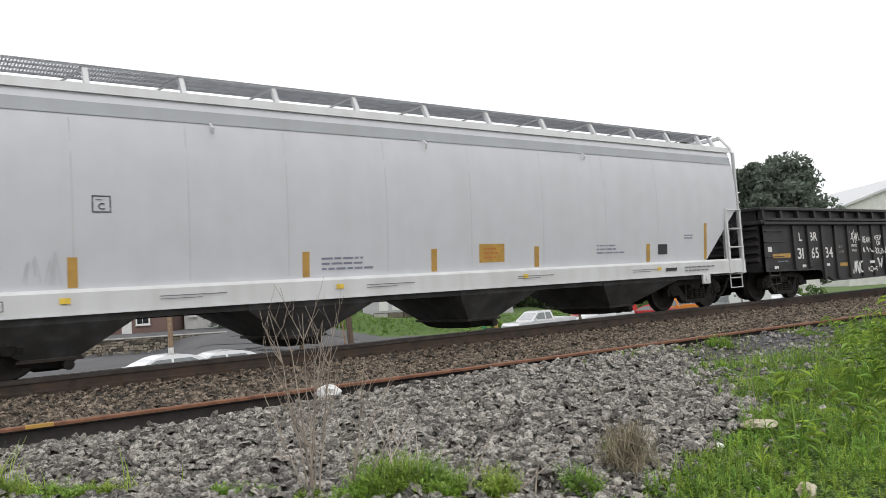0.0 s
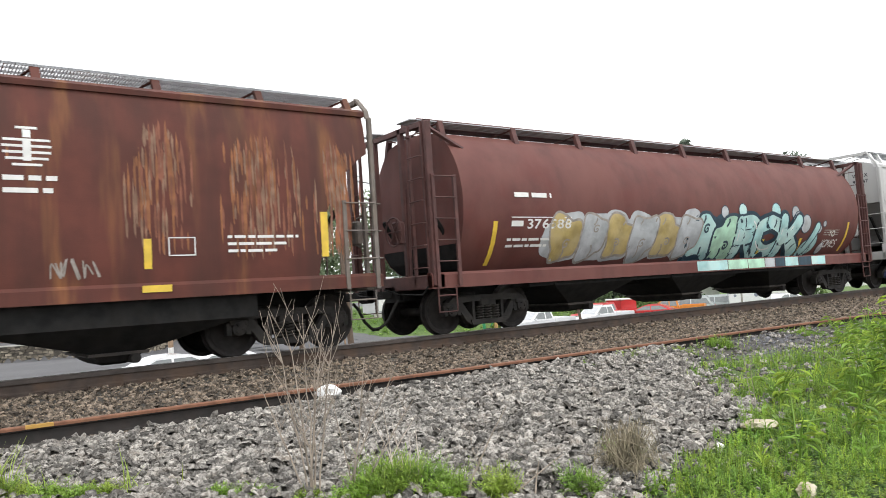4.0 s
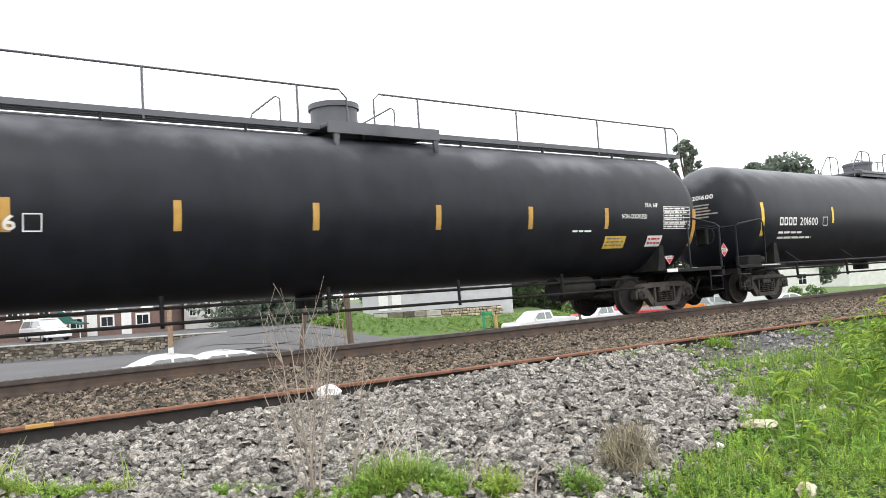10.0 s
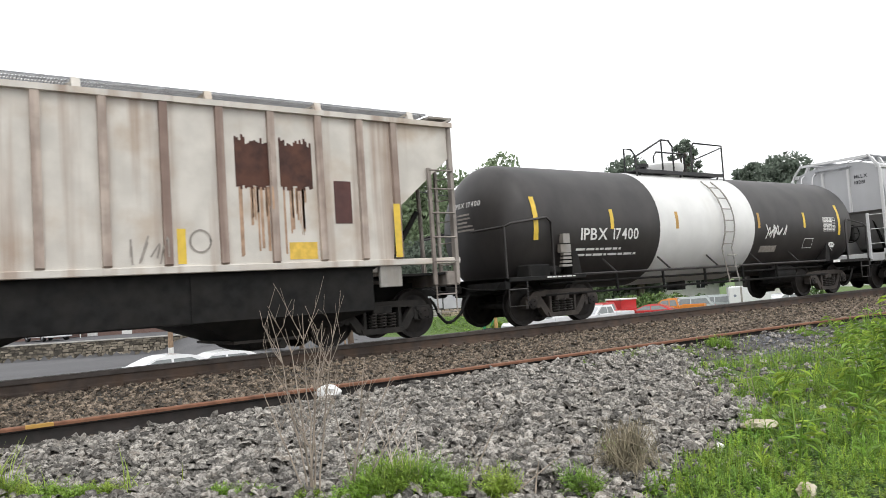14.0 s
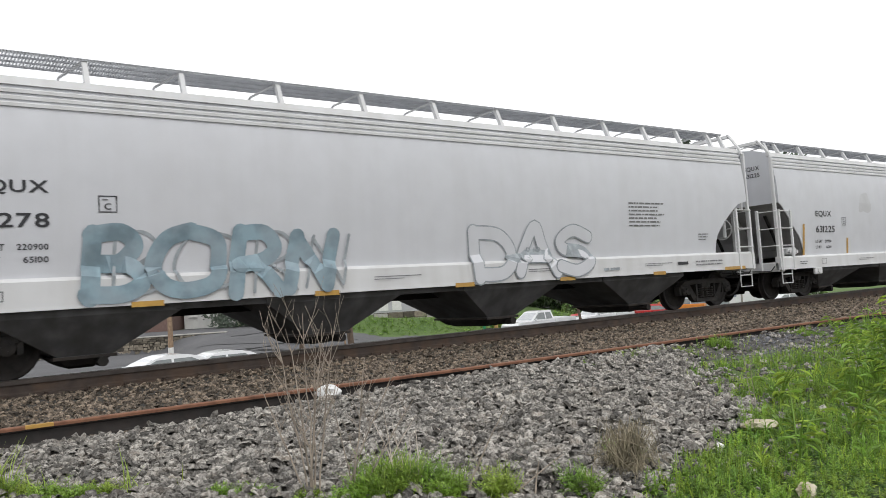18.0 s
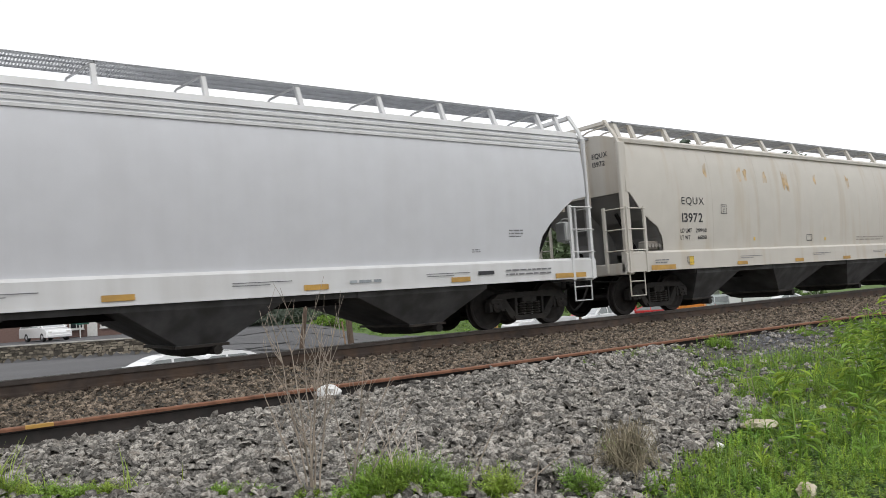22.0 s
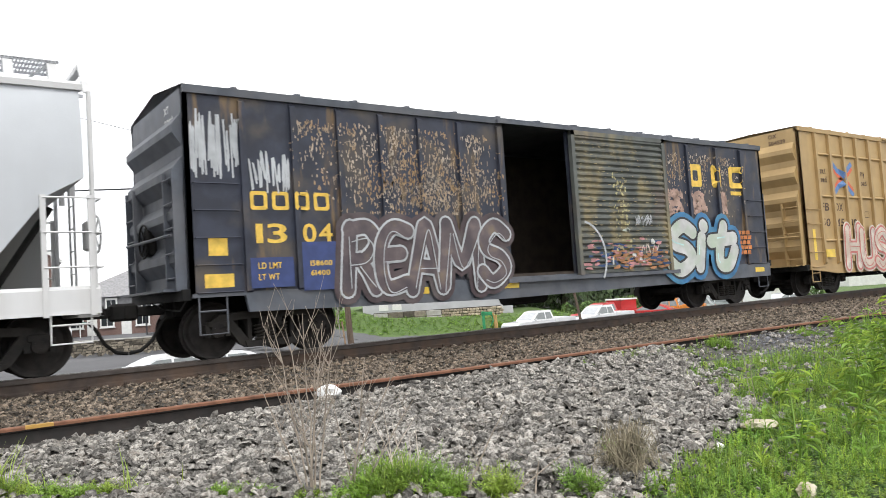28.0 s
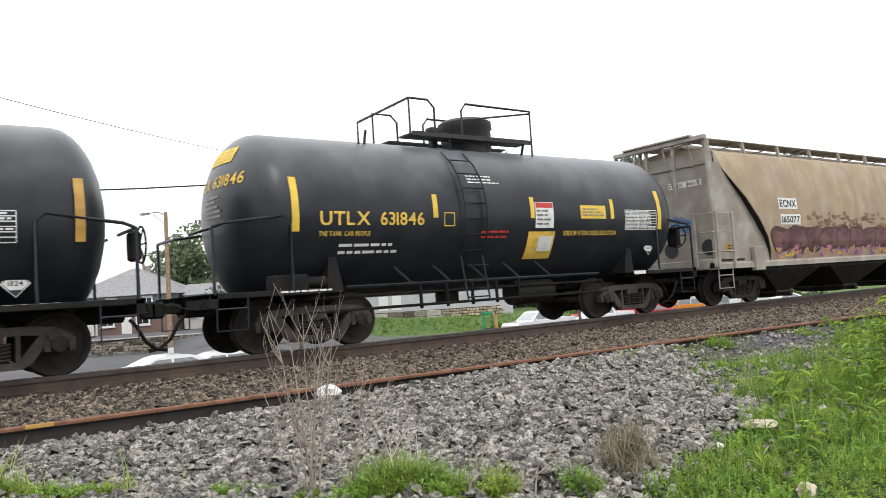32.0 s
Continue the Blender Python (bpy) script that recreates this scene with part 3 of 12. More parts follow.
STROKES = {
    "A": (((0.04, 0), (0.28, 0.6), (0.5, 1), (0.72, 0.6), (0.96, 0)), ((0.26, 0.34), (0.75, 0.34))),
    "B": (((0.12, 0), (0.12, 1)), ((0.12, 0.96), (0.55, 1), (0.78, 0.78), (0.55, 0.55), (0.2, 0.53)), ((0.2, 0.53), (0.7, 0.52), (0.92, 0.27), (0.65, 0.03), (0.12, 0.04))),
    "C": (((0.9, 0.85), (0.5, 1), (0.12, 0.75), (0.1, 0.25), (0.5, 0), (0.92, 0.14)),),
    "D": (((0.12, 0), (0.12, 1)), ((0.12, 0.97), (0.65, 0.92), (0.93, 0.5), (0.65, 0.06), (0.12, 0.03))),
    "E": (((0.86, 0.9), (0.4, 0.98), (0.12, 0.75), (0.1, 0.3), (0.35, 0.03), (0.88, 0.1)), ((0.15, 0.52), (0.7, 0.55))),
    "F": (((0.12, 0), (0.12, 0.97), (0.9, 1)), ((0.14, 0.52), (0.7, 0.55))),
    "H": (((0.12, 0), (0.12, 1)), ((0.88, 0), (0.88, 1)), ((0.12, 0.5), (0.88, 0.5))),
    "I": (((0.5, 0), (0.5, 1)),),
    "i": (((0.4, 0), (0.42, 0.68)), ((0.45, 0.97), (0.5, 0.99))),
    "K": (((0.12, 0), (0.12, 1)), ((0.88, 1), (0.5, 0.62), (0.18, 0.45)), ((0.4, 0.52), (0.65, 0.25), (0.95, 0))),
    "L": (((0.12, 1), (0.12, 0.03), (0.88, 0.03)),),
    "M": (((0.05, 0), (0.15, 1)), ((0.15, 1), (0.5, 0.35), (0.85, 1)), ((0.85, 1), (0.95, 0))),
    "N": (((0.1, 0), (0.12, 1)), ((0.12, 0.98), (0.5, 0.5), (0.88, 0.02)), ((0.88, 0), (0.9, 1))),
    "O": (((0.5, 1), (0.15, 0.85), (0.05, 0.5), (0.15, 0.15), (0.5, 0), (0.85, 0.15), (0.95, 0.5), (0.85, 0.85), (0.5, 1)),),
    "P": (((0.12, 0), (0.12, 1)), ((0.12, 0.96), (0.6, 1), (0.88, 0.75), (0.6, 0.48), (0.15, 0.46))),
    "R": (((0.12, 0), (0.12, 1)), ((0.12, 0.96), (0.6, 1), (0.85, 0.75), (0.6, 0.5), (0.15, 0.48)), ((0.45, 0.48), (0.7, 0.25), (0.95, 0))),
    "S": (((0.88, 0.85), (0.5, 1), (0.12, 0.8), (0.25, 0.58), (0.7, 0.45), (0.9, 0.22), (0.5, 0), (0.08, 0.14)),),
    "T": (((0.05, 0.95), (0.95, 0.95)), ((0.5, 0.95), (0.5, 0))),
    "t": (((0.5, 1), (0.42, 0.4), (0.5, 0.08), (0.85, 0.04), (1.05, 0.4)), ((0.02, 0.62), (0.95, 0.68))),
    "U": (((0.1, 1), (0.1, 0.3), (0.3, 0.03), (0.7, 0.03), (0.9, 0.3), (0.9, 1)),),
    "W": (((0.02, 1), (0.25, 0), (0.5, 0.7), (0.75, 0), (0.98, 1)),),
    "Y": (((0.05, 1), (0.5, 0.5)), ((0.95, 1), (0.5, 0.5), (0.45, 0))),
    "Z": (((0.08, 0.97), (0.92, 0.97), (0.1, 0.03), (0.95, 0.03)),),
    "!": (((0.5, 1), (0.45, 0.35)), ((0.44, 0.06), (0.46, 0.02))),
    "5": (((0.85, 0.97), (0.2, 0.95), (0.15, 0.55), (0.65, 0.58), (0.85, 0.3), (0.5, 0.0), (0.1, 0.12)),),
    "1": (((0.3, 0.8), (0.5, 1), (0.5, 0)),),
}
NARROW = {"I": 0.45, "i": 0.55, "!": 0.3, "1": 0.4, "M": 1.25, "W": 1.25, "O": 1.1}


def eased(pts, n=6):
    """A smooth line through points."""
    if len(pts) < 3:
        (a, b), (c, d) = pts[0], pts[-1]
        return [(a + (c - a) * k / n, b + (d - b) * k / n) for k in range(n + 1)]
    out = []
    p = [pts[0], *pts, pts[-1]] if pts[0] != pts[-1] else [pts[-2], *pts, pts[1]]
    for i in range(1, len(p) - 2):
        for k in range(n):
            t = k / n
            w = (-t + 2 * t * t - t ** 3) / 2, (2 - 5 * t * t + 3 * t ** 3) / 2, (t + 4 * t * t - 3 * t ** 3) / 2, (t ** 3 - t * t) / 2
            out.append(tuple(sum(w[q] * p[i - 1 + q][c] for q in range(4)) for c in (0, 1)))
    return out + [pts[-1]]


def stroke(s, pts, w, surf, lift):
    """One pass of a spray can: a band with round ends that rises a hair along its way."""
    side, n = [], len(pts)
    for i, (x, z) in enumerate(pts):
        a, b = pts[max(i - 1, 0)], pts[min(i + 1, n - 1)]
        dx, dz = b[0] - a[0], b[1] - a[1]
        d = math.hypot(dx, dz) or 1
        side.append(((x - dz / d * w / 2, z + dx / d * w / 2), (x + dz / d * w / 2, z - dx / d * w / 2), lift + 0.0001 * i))
    s.add([(x, -surf(x, z) - h, z) for a, b, h in side for x, z in (a, b)], [(2 * i, 2 * i + 1, 2 * i + 3, 2 * i + 2) for i in range(n - 1)])
    if w > 0.035:
        for (x, z), h in ((pts[0], lift - 0.0003), (pts[-1], lift + 0.0001 * n + 0.0003)):
            disc = [(x + w / 2 * math.cos(k * math.pi / 6), z + w / 2 * math.sin(k * math.pi / 6)) for k in range(12)]
            s.add([(a, -surf(a, b) - h, b) for a, b in disc], [tuple(range(12))])


def lettered(words, x0, x1, z0, z1, rng, over=0.0, wobble=0.03, lean=0.0, rise=0.08):
    """For each letter of the words, its strokes in x and z, set side by side."""
    wide = [NARROW.get(c, 0.9) if c != " " else 0.5 for c in words]
    x, out = x0, []
    for c, wd in zip(words, wide):
        step = (x1 - x0) * wd / sum(wide)
        if c != " ":
            a, b = x - over * step, x + step * (0.92 + over)
            lo, hi = z0 + rng.uniform(0, rise) * (z1 - z0), z1 - rng.uniform(0, rise * 1.6) * (z1 - z0)
            k = lean + rng.uniform(-0.06, 0.06)
            out.append([eased([(a + (u + rng.uniform(-wobble, wobble)) * (b - a) + k * (v - 0.5) * (hi - lo), lo + (v + rng.uniform(-wobble, wobble)) * (hi - lo)) for u, v in q]) for q in STROKES[c]])
        x += step
    return out


def tag(parent, words, x0, x1, z0, z1, material, surf, seed, w=0.03, label="white hand-sprayed word", lean=0.12):
    """A word in thin hand-drawn spray lines."""
    s = Shape()
    for letter in lettered(words, x0, x1, z0, z1, random.Random(seed), 0.0, 0.05, lean, 0.12):
        for q, line in enumerate(letter):
            stroke(s, line, w, surf, 0.010 + 0.0012 * q)
    return part("sprayed_word", s, material, parent, label)


def swollen_word(parent, words, x0, x1, z0, z1, w, fill_mat, line, surf, label, seed, edge=0.04, over=0.08, lean=0.0, halo=None, cloud=None, flecks=None, side=None):
    """Sprayed swollen letters: round fat strokes on a dark edge, one letter over the next. halo: (material, width) round them all;
    cloud: a material for the spray behind; flecks: one for bright lines on the fill; side: (material, shift) for a drop line."""
    rng = random.Random(seed)
    letters = lettered(words, x0 + w / 2, x1 - w / 2, z0 + w / 2, z1 - w / 2, rng, over, 0.03, lean)
    s = Shape()
    if cloud:
        n = max(6, int((x1 - x0) / 0.35))
        for k in range(n):
            fill(s, bubble(x0 + (k + 0.5) * (x1 - x0) / n, (z0 + z1) / 2 + rng.uniform(-0.05, 0.08), (x1 - x0) / n * 1.1, (z1 - z0) * rng.uniform(0.5, 0.62), rng, 26, 0.16), surf, 0.002 + 0.0004 * (k % 4))
    if halo:
        for k, letter in enumerate(letters):
            for q, line_ in enumerate(letter):
                stroke(s, line_, w + 2 * edge + 2 * halo[1], surf, 0.005 + 0.0012 * (k % 3) + 0.0004 * q)
    base = None
    if s.v:
        base = part("graffiti", s, cloud or halo[0], parent, label)
    for k, letter in enumerate(letters):
        lift = 0.012 + 0.006 * k
        o, g = Shape(), Shape()
        for q, path in enumerate(letter):
            if side:
                stroke(o, [(a + side[1], b) for a, b in path], side[2], surf, lift - 0.001 + 0.0005 * q)
            if edge:
                stroke(o, path, w + 2 * edge, surf, lift + 0.0005 * q)
            stroke(g, path, w, surf, lift + 0.004 + 0.0005 * q)
        if o.v:
            if base is None:
                base = part("graffiti", o, side[0] if side else line, parent, label)
            else:
                part("letter_edge", o, side[0] if side else line, base)
        if base is None:
            base = part("graffiti", g, fill_mat, parent, label)
        else:
            part("letter_fill", g, fill_mat, base)
        if flecks:
            t = Shape()
            for path in letter[:2]:
                m = len(path)
                stroke(t, [(a - 0.18 * w, b + 0.16 * w) for a, b in path[m // 3:m // 3 + max(3, m // 4)]], w * 0.1, surf, lift + 0.0065)
            part("bright_fleck", t, flecks, base)
    return base


def scrawl(parent, x0, x1, z0, z1, material, surf, seed, w=0.03, loops=7, label="sprayed scrawl"):
    """Quick unreadable loops of spray, each a smooth open curve."""
    rng = random.Random(seed)
    s = Shape()
    dx, dz = (x1 - x0) / loops, z1 - z0
    for k in range(loops):
        cx = x0 + (k + 0.5) * dx
        m = rng.randint(3, 5)
        pts = [(cx + rng.uniform(-0.6, 0.6) * dx, z0 + dz * (0.5 + (0.5 if q % 2 else -0.5) * rng.uniform(0.35, 1.0))) for q in range(m)]
        stroke(s, eased(pts, 5), w, surf, 0.010 + 0.0006 * (k % 4))
    return part("graffiti", s, material, parent, label)


# ---- train ----
V0, GAIN, T_EVEN, V_END = 11.67, 0.0175, 23.0, 12.07


def run(t):
    """Metres that the train has gone by t seconds; it speeds up a little, then holds."""
    if t <= T_EVEN:
        return V0 * t + GAIN / 2 * t * t
    return V0 * T_EVEN + GAIN / 2 * T_EVEN ** 2 + V_END * (t - T_EVEN)


CARS, WHEELSETS = [], []


def side_frame_mesh(mat):
    s = Shape()
    for sg in (1,):
        s.prism([(-1.0, 0.60), (-0.86, 0.70), (-0.5, 0.73), (0.5, 0.73), (0.86, 0.70), (1.0, 0.60), (0.98, 0.50), (0.8, 0.585), (0.45, 0.61), (-0.45, 0.61), (-0.8, 0.585), (-0.98, 0.50)], -0.09, 0.09)
        s.prism([(-0.42, 0.15), (0.42, 0.15), (0.46, 0.25), (-0.46, 0.25)], -0.1, 0.1)
        for d in (-1, 1):
            q = [(d * 0.80, 0.59), (d * 0.64, 0.60), (d * 0.36, 0.24), (d * 0.42, 0.15), (d * 0.54, 0.22)]
            s.prism(q if d < 0 else q[::-1], -0.07, 0.07)
            q = [(d * 0.34, 0.24), (d * 0.40, 0.24), (d * 0.40, 0.62), (d * 0.34, 0.62)]
            s.prism(q[::-1] if d < 0 else q, -0.08, 0.08)
            s.box(d * 0.889 - 0.16, d * 0.889 + 0.16, -0.1, 0.1, 0.50, 0.62, 0.02)
            s.box(d * 0.889 - 0.20, d * 0.889 - 0.12, -0.08, 0.08, 0.36, 0.55)
            s.box(d * 0.889 + 0.12, d * 0.889 + 0.20, -0.08, 0.08, 0.36, 0.55)
    return s.mesh("side_frame", mat, 40)


def wheelset_mesh():
    s = Shape()
    for d in (-1, 1):
        prof = [(0.80, 0.10), (0.80, 0.16), (0.785, 0.20), (0.765, 0.36), (0.79, 0.40), (0.80, 0.415), (0.80, 0.452), (0.70, 0.460), (0.69, 0.485), (0.665, 0.485), (0.66, 0.41), (0.70, 0.36), (0.71, 0.2), (0.66, 0.14), (0.66, 0.08)]
        s.turned([(d * a, r) for a, r in (prof if d < 0 else prof)], 32)
        s.turned([(d * 0.99, 0.0), (d * 0.99, 0.0)], 4) if False else None
        s.turned([(d * 0.86, 0.115), (d * 1.12, 0.115), (d * 1.13, 0.09), (d * 1.13, 0.02)], 14)
        for k in range(3):
            a = k * 2.094
            s.cyl((0.06 * math.cos(a), d * 1.12, 0.06 * math.sin(a)), (0.06 * math.cos(a), d * 1.155, 0.06 * math.sin(a)), 0.02, 6)
    s.cyl((0, -0.7, 0), (0, 0.7, 0), 0.085, 12)
    return s.mesh("wheelset", WHEEL, 35)


def spring_mesh():
    s = Shape().tube([(0.075 * math.cos(t), 0.075 * math.sin(t), 0.25 + 0.26 * t / 31.4) for t in [k * 0.785 for k in range(41)]], 0.019, 4)
    return s.mesh("spring", SPRING, 60)


TRUCK_MESH = {}


def truck(car, x, kind="dark", cap=None):
    """A two-axle truck: bolster, two side frames, springs and two turning wheelsets."""
    mat = TRUCK_DUSTY if kind == "dusty" else TRUCK
    if kind not in TRUCK_MESH:
        b = Shape().box(-0.2, 0.2, -1.12, 1.12, 0.50, 0.66, 0.02).box(-0.3, 0.3, -0.35, 0.35, 0.6, 0.8, 0.02).box(-0.26, 0.26, -0.95, 0.95, 0.32, 0.52, 0.02).box(-0.5, -0.36, -0.72, 0.72, 0.26, 0.46, 0.015).box(0.36, 0.5, -0.72, 0.72, 0.26, 0.46, 0.015).box(-0.42, 0.42, -0.06, 0.06, 0.3, 0.36).mesh("truck", mat)
        TRUCK_MESH[kind] = (b, side_frame_mesh(mat), spring_mesh(), wheelset_mesh())
    bolster, frame_me, spring, wheels = TRUCK_MESH[kind]
    t = part("truck", bolster, None, car, "two-axle cast steel freight truck", at=pose(x, 0, 0))
    for y in (-1.02, 1.02):
        part("side_frame", frame_me, None, t, at=pose(0, y, 0))
        for gx in (-0.2, 0.0, 0.2):
            part("spring", spring, None, t, at=pose(gx, y - 0.05, 0))
    for d in (-0.889, 0.889):
        w = part("wheelset", wheels, None, t, "steel wheels on an axle", at=pose(d, 0, 0.457))
        WHEELSETS.append((w, car, x + d, d))
        part("bearing_adapter", Shape().box(d - 0.13, d + 0.13, -1.1, -0.94, 0.52, 0.585, 0.01), mat, t)
        if cap:
            part("bearing_cap", Shape().turned([(-1.165, 0.03), (-1.165, 0.1), (-1.13, 0.125), (-1.05, 0.125)], 16, "y", (d, 0, 0.457)), cap, t, "blue roller bearing cap", 40)
    return t


def coupler(car, x, d, hose=True):
    """Coupler and air hose at a car's end; d is -1 at the left end, 1 at the right."""
    s = Shape().box(min(x, x + d * 0.45), max(x, x + d * 0.45), -0.08, 0.08, 0.76, 0.92, 0.02)
    s.box(min(x + d * 0.42, x + d * 0.66), max(x + d * 0.42, x + d * 0.66), -0.15, 0.12, 0.70, 0.98, 0.04)
    s.box(min(x, x - d * 0.5), max(x, x - d * 0.5), -0.2, 0.2, 0.68, 1.0, 0.01)
    part("coupler", s, UNDER, car, "black knuckle coupler")
    if hose:
        q = [(x + d * 0.05, -0.35, 0.72), (x + d * 0.15, -0.36, 0.60), (x + d * 0.28, -0.34, 0.36), (x + d * 0.45, -0.3, 0.22), (x + d * 0.62, -0.27, 0.19)]
        part("air_hose", Shape().tube(q, 0.03, 7), UNDER, car, "hanging rubber air hose", 60)
    part("uncoupling_lever", Shape().tube([(x + d * 0.04, -1.4, 0.95), (x + d * 0.1, -1.3, 0.8), (x + d * 0.12, -0.5, 0.84), (x + d * 0.2, -0.1, 0.95)], 0.014, 5), UNDER, car)


def ladder(car, name, x0, x1, zs, y, material, stile=True, r=0.013, z0=None, z1=None):
    """Rungs bent back at their ends, between two flat stiles where there are any."""
    top = None
    if stile:
        a, b = z0 if z0 is not None else zs[0] - 0.1, z1 if z1 is not None else zs[-1] + 0.1
        for x in (x0, x1):
            st = part(name + "_stile", Shape().box(x - 0.035, x + 0.035, y - 0.01, y + 0.04, a, b), material, car)
            top = top or st
    for z in zs:
        part(name + "_rung", Shape().tube([(x0, y + 0.05, z), (x0, y - 0.02, z), (x1, y - 0.02, z), (x1, y + 0.05, z)], r, 5), material, top or car)


def step_iron(car, x0, x1, z0, z1, y, material, r=0.016):
    s = Shape().tube([(x0, y, z1), (x0, y, z0), (x1, y, z0), (x1, y, z1)], r, 5)
    s.tube([(x0, y, (z0 + z1) / 2 + 0.06), (x1, y, (z0 + z1) / 2 + 0.06)], r, 5)
    return part("step", s, material, car)


def brake_gear(car, x, d, z, material, y=-0.55):
    """Hand brake wheel on its housing at a car's end."""
    w = part("brake_wheel", Shape().tube([(x + d * 0.18, y + 0.28 * math.cos(k * math.pi / 10), z + 0.28 * math.sin(k * math.pi / 10)) for k in range(21)], 0.018, 5), material, car, "hand brake wheel", 60)
    sp = Shape()
    for k in range(6):
        sp.cyl((x + d * 0.16, y, z), (x + d * 0.18, y + 0.27 * math.cos(k * 1.047), z + 0.27 * math.sin(k * 1.047)), 0.012, 5)
    part("spokes", sp, material, w)
    part("brake_housing", Shape().box(min(x, x + d * 0.15), max(x, x + d * 0.15), y - 0.16, y + 0.16, z - 0.25, z + 0.2, 0.03), material, car)


def car_thing(name, label, category, s_left):
    ob = thing(name, label, category, pose(s_left, 0, 0), group="freight train cars")
    CARS.append((ob, s_left))
    return ob


def valve_gear(car, x, material, z=1.5, y=-1.25):
    s = Shape().box(x, x + 0.5, y - 0.1, y + 0.15, z, z + 0.22, 0.03)
    for k in range(4):
        s.cyl((x + 0.06 + 0.12 * k, y - 0.16, z + 0.1), (x + 0.06 + 0.12 * k, y - 0.08, z + 0.1), 0.05, 8)
    s.tube([(x + 0.5, y, z + 0.1), (x + 0.8, y, z + 0.14), (x + 0.95, y + 0.1, z - 0.05)], 0.02, 5)
    part("brake_valve", s, material, car, "cast brake control valve", 40)


def profile(points):
    """Half width of a body at height z, from (half width, height) points."""
    zs, ys = [p[1] for p in points], [p[0] for p in points]
    return lambda x, z: float(np.interp(z, zs, ys))


SMOOTH = [(1.43, 1.0), (1.475, 1.5), (1.53, 2.1), (1.558, 2.75), (1.545, 3.2), (1.49, 3.65), (1.42, 3.95), (1.36, 4.08)]
ROOF = [(1.36, 4.08), (1.15, 4.20), (0.85, 4.28), (0.45, 4.33), (0.0, 4.35)]


def hopper_body(car, L, end_pts, prof, roof, material, inset=0.16, name="body", label="", slope_mat=None, xs_extra=()):
    """A smooth-sided hopper body: side sheets cut off at both ends along the slope sheets."""
    surf = profile(prof)
    xs = sorted({inset, L - inset, *[e[0] for e in end_pts], *[L - e[0] for e in end_pts], *np.linspace(inset + 1.6, L - inset - 1.6, 14)} | set(xs_extra))

    def low(x):
        d = min(x, L - x)
        return float(np.interp(d, [e[0] for e in end_pts], [e[1] for e in end_pts]))
    rings = []
    zt = prof[-1][1]
    for x in xs:
        z0 = low(x)
        side = [z0 + (zt - z0) * k / 10 for k in range(11)]
        left = [(x, -surf(x, z), z) for z in side]
        top = [(x, -y, z) for y, z in roof[1:]] + [(x, y, z) for y, z in roof[-2:0:-1]]
        right = [(x, surf(x, z), z) for z in side[::-1]]
        rings.append(left + top + right)
    body = Shape().loft(rings, caps=True, closed=False)
    b = part(name, body, material, car, label, 35)
    s = Shape()
    for a, c in zip(xs, xs[1:]):
        za, zc = low(a), low(c)
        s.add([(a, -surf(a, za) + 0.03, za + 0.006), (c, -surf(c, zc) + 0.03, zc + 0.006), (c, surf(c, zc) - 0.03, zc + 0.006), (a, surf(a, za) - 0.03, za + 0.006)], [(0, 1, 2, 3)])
    # The shade below the slope is carried by this darker sheet colour.
    part("slope_sheet", s, slope_mat or UNDER, car, "sloped floor sheet darkened for shade")
    return surf


def bays(car, valleys, material, ztop=1.05, zbot=0.23, zval=0.88, y=1.4, out=0.38, outlet=None, gap=0.7, funnels=None):
    """Discharge hoppers under the sill: steep flat-sided funnels with tapered outlet gates. A funnel is (top left, top right, outlet middle)."""
    for a, b, c in funnels or [(a + gap, b - gap, (a + b) / 2) for a, b in zip(valleys, valleys[1:])]:
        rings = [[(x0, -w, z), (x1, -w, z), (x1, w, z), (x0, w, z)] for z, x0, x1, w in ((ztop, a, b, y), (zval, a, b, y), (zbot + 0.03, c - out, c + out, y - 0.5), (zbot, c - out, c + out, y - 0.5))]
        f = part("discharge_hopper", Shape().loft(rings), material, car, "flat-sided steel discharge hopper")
        part("hopper_flange", Shape().box(c - out - 0.05, c + out + 0.05, -y + 0.47, y - 0.47, zbot - 0.02, zbot + 0.025), TRUCK_DUSTY, f)
        g = Shape().loft([[(c - k, -w, z), (c + k, -w, z), (c + k, w, z), (c - k, w, z)] for k, w, z in ((0.16, 0.5, zbot - 0.17), (0.24, 0.75, zbot - 0.12), (0.34, 0.88, zbot - 0.02))])
        part("outlet_gate", g, TRUCK, f, "tapered outlet gate")
        if outlet:
            part("gate_frame", Shape().box(c - 0.02, c + 0.4, -y + 0.42, -y + 0.52, zbot - 0.13, zbot + 0.02, 0.01).cyl((c + 0.3, -1.1, zbot - 0.08), (c + 0.3, -0.95, zbot - 0.08), 0.06, 10), outlet, f, "red gate frame")
        part("gate_capstan", Shape().cyl((c + 0.22, -1.0, zbot - 0.08), (c + 0.22, -0.6, zbot - 0.08), 0.075, 12), TRUCK, f)
    part("sill_plate", Shape().box(valleys[0], valleys[-1], -y + 0.02, y - 0.02, zval + 0.004, ztop - 0.03), material, car)


